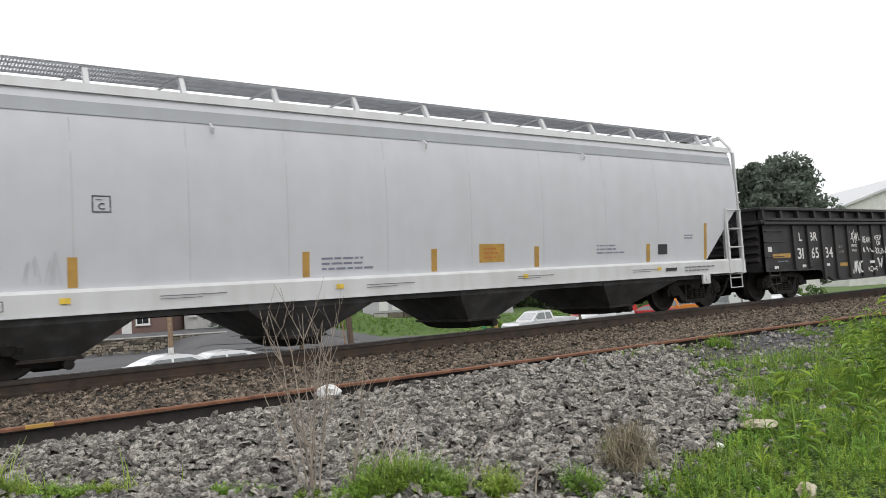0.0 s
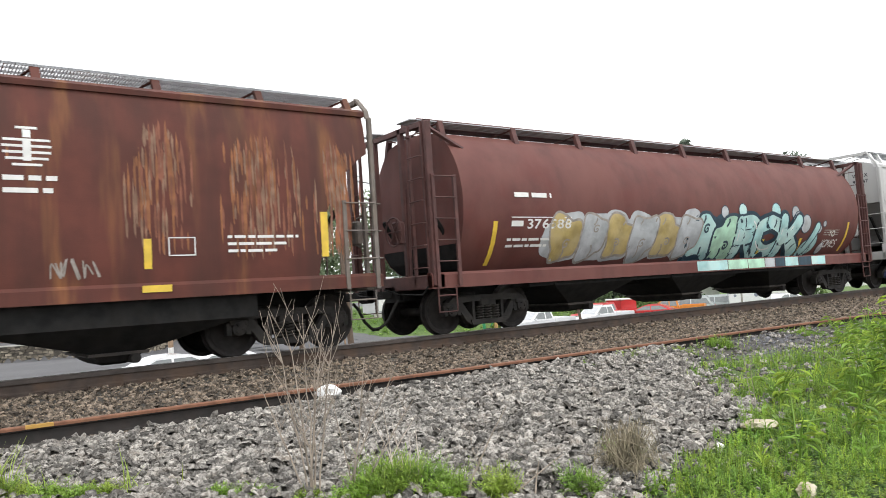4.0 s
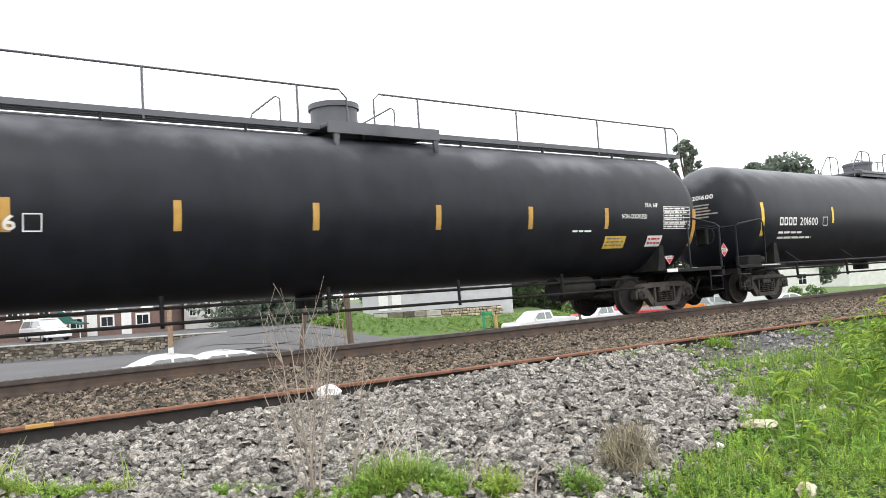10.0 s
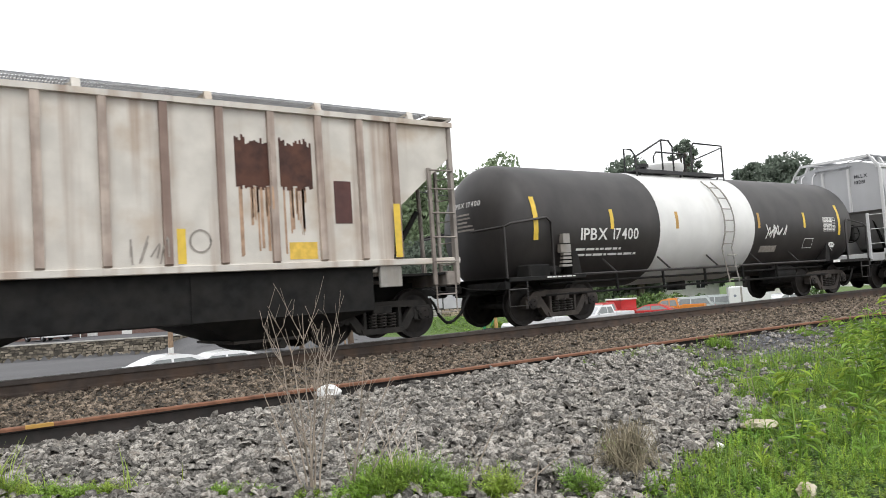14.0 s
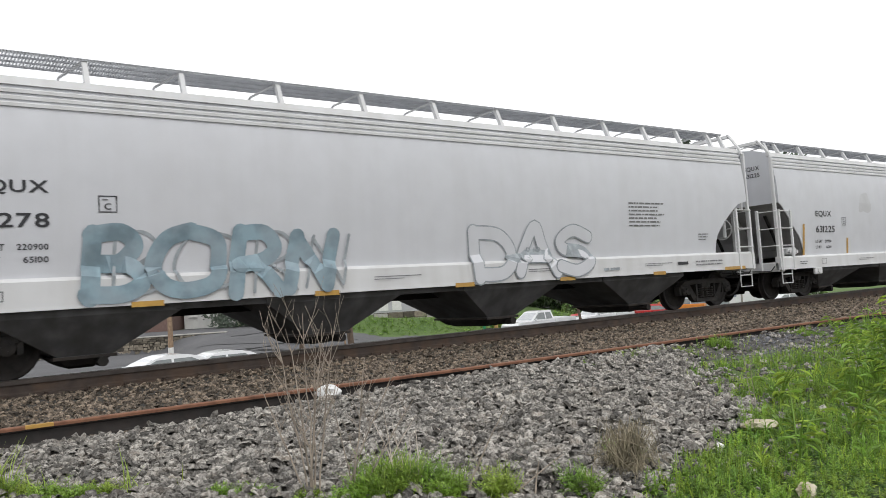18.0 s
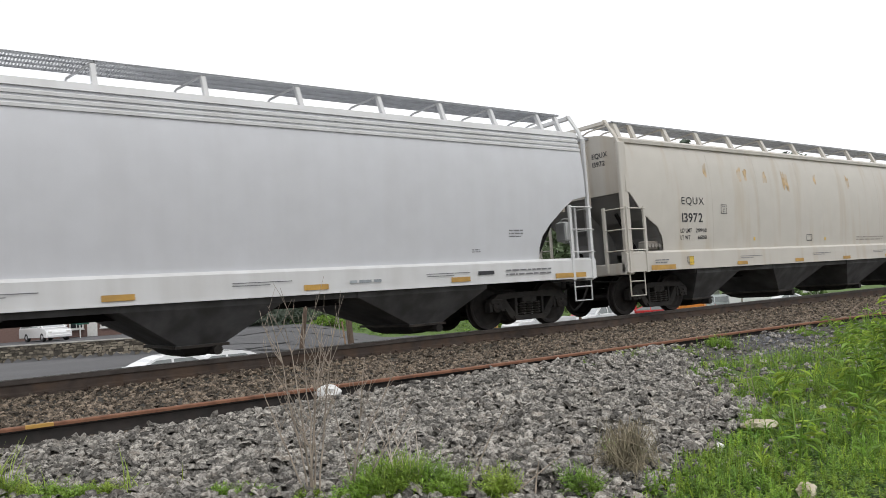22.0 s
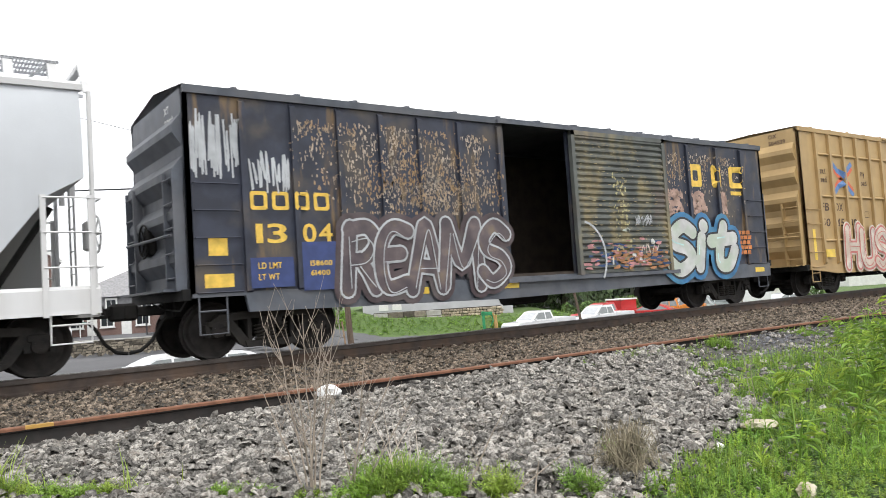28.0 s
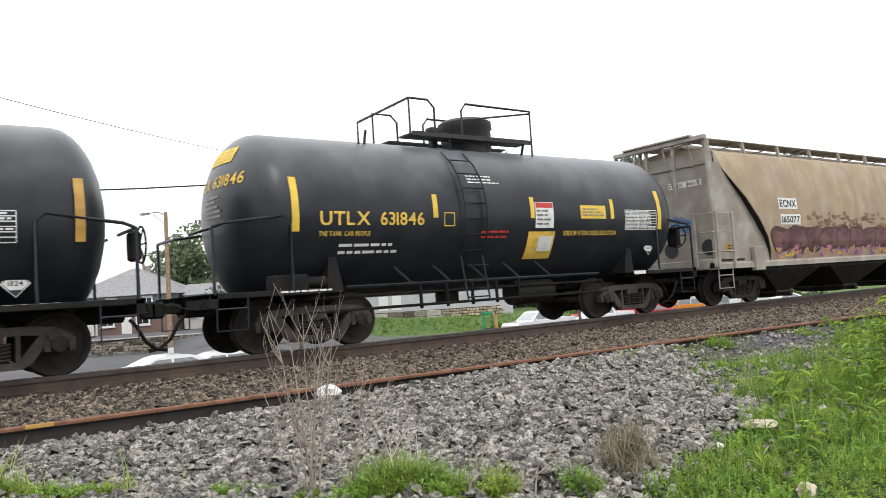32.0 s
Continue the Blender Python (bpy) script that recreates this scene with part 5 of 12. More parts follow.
def brown_hopper():
    L = 17.15
    prof = [(1.50, 1.2), (1.55, 1.6), (1.56, 2.4), (1.54, 3.2), (1.46, 3.8), (1.40, 4.03)]
    roof = [(1.40, 4.03), (1.2, 4.10), (0.85, 4.18), (0.45, 4.23), (0, 4.25)]
    car, f = covered_hopper(36.6, L, "rust-streaked brown covered hopper car with white lettering", TARN, TARN, [2.3, 5.35, 9.35, 14.9], prof=prof, roof=roof,
                            ends=[(0.16, 3.34), (0.3, 3.26), (0.62, 2.98), (0.9, 2.6), (1.08, 2.1), (1.16, 1.5), (1.2, 1.22)], sill=(1.0, 1.24), eave="rail", cage=CAGEDARK, bay_mat=UNDER, walk_z=4.42, end_mat=GREYEND, post_w=0.1, trucks=(1.58, 1.58), funnels=((2.45, 4.7, 3.38), (6.3, 9.2, 7.9), (11.0, 14.6, 12.9)), zval=0.64, slope_mat=GREYSLOPE,
                            posts=list(np.linspace(0.3, L - 0.3, 11)))
    write(car, "IC", 1.82, 2.16, 2.33, 2.57, WHITE, f)
    write(car, "799890", 1.80, 3.10, 1.87, 2.10, WHITE, f)
    load_lines(car, 1.8, 1.52, "223700", "62300", WHITE, f, 1.02, 0.08)
    plate_mark(car, 4.53, 2.14, WHITE, f)
    s = Shape()
    for k in range(7):
        z = 2.88 + k * 0.085
        h = math.sqrt(max(0.0, 0.09 - (z + 0.02 - 3.14) ** 2))
        if k not in (5,):
            patch(s, f, 11.7 - h, 11.7 + h, z, z + 0.035, 0.008, 1)
    patch(s, f, 11.65, 11.75, 2.95, 3.22, 0.012, 1)
    patch(s, f, 11.65, 11.75, 3.27, 3.38, 0.012, 1)
    part("round_emblem", s, WHITE, car, "round striped emblem in white")
    bars(car, 11.4, 12.06, 2.46, 2.8, 2, WHITE, f, 7)
    for x in (3.93, 6.58, 10.38, 13.15):
        stripes(car, [x], 1.44, 1.88, YELLOW, f)
    stripes(car, [1.12, 16.0], 1.55, 2.3, YELLOW, f, 0.13)
    fs = lambda x, z: 1.575
    for x in (3.9, 6.45, 8.45, 13.1):
        panel(car, "sill_reflector", x, x + 0.42, 1.1, 1.2, YELLOW, fs)
    box_mark(car, 13.5, 13.9, 1.62, 1.9, WHITE, f)
    bars(car, 14.4, 15.6, 1.62, 1.95, 3, WHITE, f, 5)
    bars(car, 7.6, 8.3, 1.55, 1.7, 2, FADED, f, 8)
    panel(car, "notice_panel", 5.9, 6.2, 1.1, 1.2, FADED, fs)
    end_marks(car, 0.15, 3.85, "IC", "799890", WHITE)
    rng = random.Random(19)
    for tone, col in (("orange", (0.24, 0.095, 0.04)), ("cream", (0.225, 0.13, 0.085)), ("pale_rust", (0.2, 0.075, 0.045))):
        s = Shape()
        for cx, wide, top, foot, n in ((1.38, 0.16, 3.78, 2.3, 46), (2.98, 0.09, 3.78, 2.9, 14), (3.12, 0.16, 3.3, 1.55, 38), (4.72, 0.16, 3.72, 3.0, 18), (4.98, 0.05, 3.5, 1.5, 10), (6.6, 0.1, 3.75, 2.0, 10), (10.2, 0.1, 3.8, 1.6, 26), (10.9, 0.2, 3.8, 2.9, 14), (13.4, 0.2, 3.7, 1.6, 14), (15.0, 0.3, 3.6, 1.5, 20), (16.3, 0.2, 3.6, 1.4, 16)):
            for k in range(n * 2):
                x, h = rng.gauss(cx, wide), (top - foot) * rng.uniform(0.08, 0.45)
                z = rng.uniform(foot + h, top)
                fill(s, [(x, z), (x + 0.02, z - h * 0.3), (x + 0.012, z - h), (x - 0.01, z - h * 0.9), (x - 0.02, z - h * 0.4)], f, 0.0025 + 0.0003 * (k % 9), 0.2)
        tagged(part("rust_streak", s, shade(tone + "_streak_stain", col, 0.75, var=0.25, scale=5), car, "bleached rust streaks down the side"), kind="stuff")
    scrawl(car, 11.9, 12.6, 1.3, 1.62, FADED, f, 12, 0.02, 5)


CYAN = shade("pale_cyan_spray", (0.36, 0.60, 0.60), 0.6, var=0.2, scale=3, second=(0.55, 0.72, 0.68), amount=0.7)
CYAN_M = shade("mid_teal_spray", (0.1, 0.47, 0.5), 0.6, var=0.15, scale=3, second=(0.22, 0.56, 0.58), amount=0.5)
CYAN_P = shade("pale_teal_spray", (0.3, 0.58, 0.58), 0.6, var=0.15, scale=3)
MINT = shade("mint_spray", (0.42, 0.66, 0.5), 0.6, var=0.2, scale=3)
TANSPRAY = shade("ochre_spray", (0.42, 0.32, 0.12), 0.6, var=0.25, scale=3, second=(0.55, 0.45, 0.25), amount=0.6)
GREYSPRAY = shade("grey_spray", (0.42, 0.44, 0.46), 0.6, var=0.2, scale=3)
DARKSPRAY = shade("dark_blue_spray", (0.02, 0.05, 0.075), 0.6, var=0.2)


def maroon_hopper():
    L = 17.0
    car = car_thing("covered_hopper_car", "faded maroon cylindrical covered hopper car covered in graffiti", "hopper car", 54.85)
    prof = cylinder_prof(1.62, 2.55, 1.75, 1.15, 3.85)
    roof = [(prof[-1][0], 3.85), (0.9, 3.98), (0.6, 4.05), (0.3, 4.08), (0, 4.1)]
    f = hopper_body(car, L, [(0.75, 1.75), (0.82, 1.45), (0.95, 1.25), (1.2, 1.18), (1.7, 1.17)], prof, roof, MAROON, inset=0.75)
    side_sill(car, L, 0.9, 1.2, MAROON, 1.5)
    end_cage(car, L, MAROON_DK, 0.95, 4.05, 0.16, (1.4, 1.8, 2.2, 2.6, 3.0), 0.6)
    for x, d in ((0.1, 1), (L - 0.1, -1)):
        s = Shape()
        for y in (-1.42, 1.42, -0.5, 0.5):
            s.box(min(x, x + d * 0.1), max(x, x + d * 0.1), y - 0.05, y + 0.05, 1.0, 4.1)
        s.box(min(x, x + d * 0.1), max(x, x + d * 0.1), -1.45, 1.45, 4.0, 4.1)
        s.tube([(x, -1.3, 4.05), (x + d * 1.3, -1.2, 3.5)], 0.05, 5)
        part("end_frame", s, MAROON_DK, car, "dark braced end frame")
    bays(car, [2.5, 6.4, 10.6, 14.4], UNDER, 1.0, 0.38, 0.82)
    running_board(car, 0.1, L - 0.1, 4.22, ((-0.95, -0.45), (0.45, 0.95)), list(np.linspace(0.8, L - 0.8, 9)), GRATE, MAROON_DK, 3.8, 1.1, solid=True, lean=0.15)
    truck(car, 1.6)
    truck(car, L - 1.6)
    bars(car, 2.05, 3.55, 2.56, 2.8, 1, WHITE, f, 5)
    write(car, "376588", 2.4, 3.66, 2.0, 2.2, WHITE, f)
    bars(car, 1.97, 2.35, 1.96, 2.24, 1, WHITE, f, 6)
    panel(car, "underline", 1.97, 3.66, 2.22, 2.24, WHITE, f)
    bars(car, 1.9, 3.2, 1.6, 1.85, 2, WHITE, f, 3)
    graffiti(car, 3.1, 8.2, 1.3, 2.35, 6, [TANSPRAY, GREYSPRAY], FADED, f, 21, 0.05, "ochre and grey sprayed letters", GREYSPRAY)
    graffiti(car, 7.9, 9.9, 1.12, 2.35, 2, [CYAN, MINT], DARKSPRAY, f, 22, 0.08, "pale cyan bubble shapes with dark outlines", DARKSPRAY)
    swollen_word(car, "ROK", 9.75, 13.1, 1.14, 2.42, 0.36, CYAN, DARKSPRAY, f, "pale cyan bubble letters with dark outlines", 24, 0.06, 0.1, 0.0, (DARKSPRAY, 0.05), None, WHITE)
    rng = random.Random(7)
    for k, (gx, gz, gr) in enumerate(((11.6, 2.45, 0.22), (12.6, 2.4, 0.2), (13.2, 2.1, 0.26), (13.75, 1.55, 0.3), (14.0, 1.95, 0.12), (14.25, 2.1, 0.09), (10.0, 2.45, 0.18), (9.2, 2.4, 0.16), (14.4, 1.4, 0.16), (13.5, 1.35, 0.3))):
        s, o = Shape(), Shape()
        pts = [(gx + gr * math.cos(t * 0.314), gz + gr * math.sin(t * 0.314)) for t in range(20)]
        fill(s, pts, f, 0.004 + 0.0004 * k)
        q = part("paint_bubble", s, GREYSPRAY if k % 3 else CYAN, car, "pale sprayed bubble")
        ribbon(o, pts + pts[:2], 0.025, f, 0.007 + 0.0004 * k)
        part("bubble_edge", o, DARKSPRAY, q)
    swollen_word(car, "I", 13.3, 14.1, 1.2, 2.25, 0.24, CYAN, DARKSPRAY, f, "pale cyan swollen drop", 25, 0.05, 0.0, 0.5)
    tag(car, "KOMES", 14.35, 15.25, 1.42, 1.66, WHITE, f, 9, 0.03)
    tag(car, "YO", 14.6, 14.95, 1.74, 1.92, WHITE, f, 10, 0.03)
    fs = lambda x, z: 1.508
    for k, (a, b, m) in enumerate(((8.0, 9.3, CYAN), (9.3, 10.2, MINT), (10.2, 11.0, MINT), (11.0, 11.5, GREYSPRAY), (11.5, 12.0, DARKSPRAY), (12.0, 12.7, CYAN), (12.7, 13.4, DARKSPRAY), (13.4, 14.2, CYAN))):
        panel(car, "sprayed_band", a, b - 0.03, 0.93, 1.17, m, fs, "spray carried down over the sill", 0.003)
    bars(car, 14.3, 15.2, 1.75, 1.95, 3, FADED, f, 2)
    stripes(car, [1.5, 15.6], 1.3, 2.15, YELLOW, f)
    stripes(car, [11.1, 13.05], 1.23, 1.7, YELLOW, f, 0.13)


W_ENDS = [(0.16, 2.85), (0.26, 2.82), (0.55, 2.51), (0.9, 2.21), (1.2, 2.04), (1.36, 1.8), (1.41, 1.6), (1.42, 1.44)]


GATERED = shade("dull_red_gate_paint", (0.27, 0.035, 0.03), 0.6, var=0.25, scale=6, second=(0.1, 0.03, 0.025), amount=0.5)


def w_hopper(s_left, number, ld, lt, label, body, mark, tag=True, eave="rail", seed=0):
    """The long warm-grey plastics hoppers: four bays, white sill, amber strips."""
    L = 19.85
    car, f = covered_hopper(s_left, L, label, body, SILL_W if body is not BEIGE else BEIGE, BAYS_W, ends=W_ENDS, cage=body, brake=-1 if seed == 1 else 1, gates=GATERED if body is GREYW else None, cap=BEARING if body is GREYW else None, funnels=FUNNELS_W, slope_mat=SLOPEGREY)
    low = 0.09 if mark == "EQUX" else 0.0
    write(car, mark, 2.15, 3.05, 2.64 - low, 2.85 - low, INK, f, bold=False)
    write(car, number, 2.14, 2.14 + 0.165 * len(number), 2.14, 2.37, INK, f)
    load_lines(car, 2.07, 1.72, ld, lt, INK, f)
    plate_mark(car, 3.76, 2.36, INK, f)
    bars(car, 16.5, 17.05, 2.82, 3.05, 3, SMALLPRINT, f, seed)
    bars(car, 16.5, 17.4, 2.02, 2.6, 6, SMALLPRINT, f, seed + 1)
    bars(car, 10.85, 12.78, 1.58, 1.74, 2, FADED, f, seed + 2)
    box_mark(car, 7.9, 8.2, 1.62, 1.8, INK, f, 0.02)
    sill_marks(car, L, (1.0, 1.47), seed=seed)
    rivets_seams(car, [3.4, 5.5, 7.6, 10.0, 12.4, 14.6, 16.6], 1.5, 3.9, f, {GREYW: SEAM_W, BEIGE: SEAM_B}.get(body, SEAM))
    end_marks(car, 0.15, 3.75, mark, number, INK)
    valve_gear(car, 0.95, GREYOLD)
    for x, z in ((5.2, 1.66), (8.9, 1.62)):
        s = Shape()
        patch(s, f, x, x + 0.08, z, z + 0.09, 0.008, 1)
        part("yellow_dot", s, GOLD, car, "small yellow dot")
    return car, f


BAYS_W = [2.7, 5.35, 9.15, 13.1, 17.0]


def grey_hoppers():
    car, f = w_hopper(72.95, "921647", "218900", "67100", "pale warm-grey covered hopper car with teal graffiti", GREYW, "WLPX", seed=1)
    stripes(car, [1.5], 1.5, 2.40, AMBER, f)
    stripes(car, [4.15, 6.98, 9.8, 12.6, 15.5], 1.5, 1.93, AMBER, f)
    stripes(car, [18.1], 1.5, 2.40, AMBER, f)
    panel(car, "notice_panel", 9.6, 10.27, 2.79, 3.05, YELLOW, f, "yellow notice panel")
    bars(car, 9.66, 10.2, 2.82, 3.02, 2, RED, f, lift=0.012)
    flush = lambda x, z: f(x, z) + 0.005 if z > 1.5 else 1.578
    swollen_word(car, "BEAK", 12.62, 15.5, 0.98, 2.24, 0.36, CYAN_M, DARKSPRAY, flush, "teal bubble letters with dark outlines", 33, 0.04, 0.14, 0.05, (CYAN_P, 0.06), None, CYAN)
    rng = random.Random(5)
    for k in range(16):
        a = rng.uniform(0.1, 3.0) if k < 11 else rng.uniform(3.3, 6.1)
        dx_, dz_ = 14.05 + 1.75 * math.cos(a), 1.65 + 0.72 * math.sin(a)
        s = Shape()
        fill(s, bubble(dx_, max(1.1, dz_), rng.uniform(0.04, 0.09), rng.uniform(0.05, 0.1), rng, 14), flush, 0.006)
        part("paint_spot", s, CYAN_P if k % 3 else CYAN_M, car, "teal spray spot")
    for gx, gz in ((12.25, 1.85), (12.2, 1.38), (15.72, 1.95), (15.85, 1.5)):
        s, o = Shape(), Shape()
        pts = bubble(gx, gz, 0.2, 0.18, random.Random(int(gx * 10)), 20)
        fill(s, pts, flush, 0.008)
        ribbon(o, pts + pts[:2], 0.035, flush, 0.011)
        g = part("graffiti", s, CYAN_M, car, "teal sprayed drop")
        part("drop_outline", o, DARKSPRAY, g)
    tag(car, "SNIP", 4.42, 5.2, 1.66, 2.02, INK, f, 5, 0.05, "black sprayed scrawl")
    fs = lambda x, z: 1.575
    panel(car, "sprayed_block", 9.16, 9.95, 1.06, 1.33, INK, fs, "black sprayed block")
    scrawl(car, 9.95, 10.4, 1.05, 1.35, INK, fs, 8, 0.05, 2)
    car, f = w_hopper(93.76, "921927", "218300", "67700", "pale warm-grey covered hopper car with red outlet gates", GREYW, "WLPX", seed=2)
    stripes(car, [1.5], 1.5, 2.40, AMBER, f)
    stripes(car, [4.15, 6.98, 9.8, 12.6, 15.5], 1.5, 1.93, AMBER, f)
    stripes(car, [18.1], 1.5, 2.40, AMBER, f)
    panel(car, "notice_panel", 9.6, 10.27, 2.79, 3.05, YELLOW, f, "yellow notice panel")
    bars(car, 9.66, 10.2, 2.82, 3.02, 2, RED, f, lift=0.012)


def plain_hopper():
    L = 18.7
    car, f = covered_hopper(191.35, L, "mid grey smooth covered hopper car with amber strips", GREYD, SILL_W, [2.6, 5.2, 8.75, 12.2, 15.9], sill=(0.97, 1.32), funnels=((2.1, 4.4, 3.25), (5.8, 8.3, 7.1), (9.6, 12.25, 11.1), (13.4, 16.2, 14.9)),
                            ends=[(0.16, 2.62), (0.3, 2.55), (1.3, 1.36), (1.5, 1.3)], walk_z=4.5, post_w=0.08, slope_mat=SLOPEGREY)
    stripes(car, [6.2, 9.32, 12.4, 15.0], 1.3, 1.74, AMBER, f)
    stripes(car, [1.3, 17.68], 1.3, 2.21, AMBER, f)
    write(car, "MLLX", 1.65, 2.4, 2.3, 2.46, INK, f)
    write(car, "10281", 1.7, 2.42, 1.98, 2.16, INK, f)
    load_lines(car, 1.7, 1.5, "217800", "68200", INK, f, 0.85, 0.08)
    plate_mark(car, 3.6, 2.1, INK, f)
    bars(car, 15.56, 16.87, 1.93, 2.37, 6, INK, f, 4)
    bars(car, 14.35, 14.9, 1.42, 1.62, 3, INK, f, 5)
    sill_marks(car, L, (0.97, 1.32), seed=14)
    for x in (1.5, 16.95):
        part("jacking_pad", Shape().box(x, x + 0.4, -1.58, -1.5, 0.78, 0.99, 0.02).cyl((x + 0.2, -1.6, 0.88), (x + 0.2, -1.57, 0.88), 0.07, 8), SILL_W, car)
    rivets_seams(car, [3.0, 6.2, 9.4, 12.5, 15.6], 1.35, 3.9, f, SEAM)
    end_marks(car, 0.15, 3.75, "MLLX", "10281", INK)
    valve_gear(car, 0.95, GREYOLD, 1.35)


FLOW_ENDS = [(0.16, 2.7), (0.55, 2.62), (0.85, 2.42), (1.25, 2.1), (1.48, 1.84), (1.56, 1.62), (1.58, 1.36)]


def flow_hopper(s_left, L, number, ld, lt, label, body, eave="ridges", seed=0, sill=(0.93, 1.37), ends=FLOW_ENDS, dz=0.0, walk_z=4.58):
    """Rounded-side hoppers whose end openings have a curved corner."""
    car, f = covered_hopper(s_left, L, label, body, SILL_W, [2.75, 5.15, 8.9, 12.7, 16.9], ends=ends, sill=sill, eave=eave, post_w=0.08, slope_mat=SLOPEGREY, funnels=FUNNELS_FLOW, walk_z=walk_z)
    write(car, "EQUX", 2.1, 3.0, 2.49 + dz, 2.69 + dz, INK, f)
    write(car, number, 2.1, 2.1 + 0.18 * len(number), 2.05 + dz, 2.25 + dz, INK, f)
    load_lines(car, 2.08, 1.58 + dz, ld, lt, INK, f, 0.9, 0.085)
    plate_mark(car, 3.62, 2.26 + dz, INK, f)
    sill_marks(car, L, sill, seed=seed)
    valve_gear(car, 0.75, SILL_W, sill[1] + 0.03)
    end_marks(car, 0.15, 3.7, "EQUX", number, INK)
    return car, f


SPRAYBLUE = shade("grey_blue_spray", (0.2, 0.285, 0.33), 0.6, var=0.3, scale=3, second=(0.3, 0.36, 0.4), amount=0.6)
LINEGREY = shade("thin_grey_spray", (0.3, 0.33, 0.35), 0.6, var=0.2)


def flow_hoppers():
    car, f = flow_hopper(211.62, 19.75, "16278", "220900", "65100", "pale grey covered hopper car with large grey-blue graffiti", GREYC, seed=21)
    flush = lambda x, z: f(x, z) if z > 1.4 else 1.576
    swollen_word(car, "BORN", 3.25, 7.5, 0.9, 2.12, 0.25, SPRAYBLUE, LINEGREY, flush, "large grey-blue sprayed letters", 41, 0.0, 0.0, 0.15, None, None, None, (LINEGREY, 0.3, 0.05))
    swollen_word(car, "DAS", 10.15, 13.75, 0.93, 2.15, 0.24, GREYC, LINEGREY, flush, "outlined letters in thin grey spray", 45, 0.028, 0.04)
    write(car, "RIP", 11.62, 12.05, 1.45, 1.62, LINEGREY, lambda x, z: flush(x, z) + 0.034, "thin sprayed word", False, "sprayed_word", slant=0.15)
    bars(car, 14.86, 16.2, 2.02, 2.62, 7, SMALLPRINT, f, 22)
    bars(car, 17.45, 17.9, 1.68, 1.88, 3, INK, f, 23)
    sill_strips(car, [0.73, 18.35], 0.92, 1.0, AMBER, 0.9)
    sill_strips(car, [4.0, 6.87, 9.77, 12.5, 15.52], 0.9, 0.98, AMBER)
    bars(car, 13.85, 14.65, 1.02, 1.16, 1, LINEGREY, lambda x, z: 1.576, 24)
    car, f = flow_hopper(232.62, 19.57, "631225", "219700", "66300", "pale grey covered hopper car with amber strips", GREYC, seed=24, sill=(0.83, 1.2), ends=[(0.16, 2.7), (0.36, 2.56), (1.2, 1.72), (1.36, 1.4), (1.38, 1.2)], dz=-0.2, walk_z=4.52)
    stripes(car, [1.36], 1.21, 2.1, AMBER, f)
    stripes(car, [3.9, 7.2, 9.82, 12.22, 15.53], 1.21, 1.68, AMBER, f)
    stripes(car, [18.18], 1.21, 2.09, AMBER, f)
    panel(car, "data_square", 17.0, 17.46, 1.35, 1.66, INK, f)
    bars(car, 17.04, 17.2, 1.38, 1.62, 3, FADED, f, 5, 0.012)
    bars(car, 17.26, 17.42, 1.38, 1.62, 2, FADED, f, 6, 0.012)
    bars(car, 13.66, 14.05, 1.34, 1.5, 3, INK, f, 3)
    bars(car, 15.97, 16.36, 1.36, 1.49, 3, INK, f, 4)
    s = Shape()
    fill(s, bubble(5.15, 2.75, 0.34, 0.34, random.Random(3)), f, 0.003, 0.04)
    part("stain", s, SEAM, car, "faint dusty patch")
    for x in (1.75, 17.6):
        part("jacking_pad", Shape().box(x, x + 0.4, -1.58, -1.5, 0.64, 0.84, 0.02).cyl((x + 0.2, -1.6, 0.74), (x + 0.2, -1.57, 0.74), 0.07, 8), SILL_W, car)
    car, f = flow_hopper(253.48, 19.85, "19357", "220300", "65700", "clean pale grey covered hopper car with white sill", GREYC, seed=27)
    bars(car, 6.97, 8.3, 2.05, 2.67, 8, SMALLPRINT, f, 28)
    bars(car, 17.45, 17.9, 1.82, 2.0, 3, INK, f, 23)
    bars(car, 16.5, 16.75, 1.54, 1.62, 2, INK, f, 24)
    bars(car, 13.75, 14.63, 1.04, 1.16, 1, LINEGREY, lambda x, z: 1.576, 24)
    sill_strips(car, [0.16, 18.6], 0.96, 1.06, AMBER, 0.9)
    sill_strips(car, [3.75, 6.72, 9.82, 12.9, 15.9], 1.0, 1.09, AMBER)
    panel(car, "red_tag", 2.0, 2.2, 1.04, 1.14, RED, lambda x, z: 1.575)
    car, f = w_hopper(274.37, "13972", "219900", "66100", "beige covered hopper car with faint rust runs", BEIGE, "EQUX", seed=31)
    sill_strips(car, [0.8, 18.1], 1.02, 1.13, AMBER, 0.9)
    sill_strips(car, [4.25, 7.05, 9.75, 12.47, 15.4], 1.04, 1.13, AMBER)
    panel(car, "yellow_tag", 2.25, 2.42, 1.1, 1.31, YELLOW, lambda x, z: 1.575)
    panel(car, "data_square", 15.9, 16.3, 1.62, 1.86, INK, f)
    s = Shape()
    for k, (x, z, h) in enumerate(((3.25, 3.62, 0.3), (4.75, 3.62, 0.4), (5.02, 3.58, 0.3), (5.94, 3.55, 0.35), (6.88, 3.62, 0.55), (7.04, 3.5, 0.45), (8.6, 3.55, 0.25), (10.55, 3.6, 0.4), (14.27, 3.62, 0.5))):
        fill(s, bubble(x, z - h / 2, 0.08, h / 2, random.Random(k), rough=0.3), f, 0.003, 0.03)
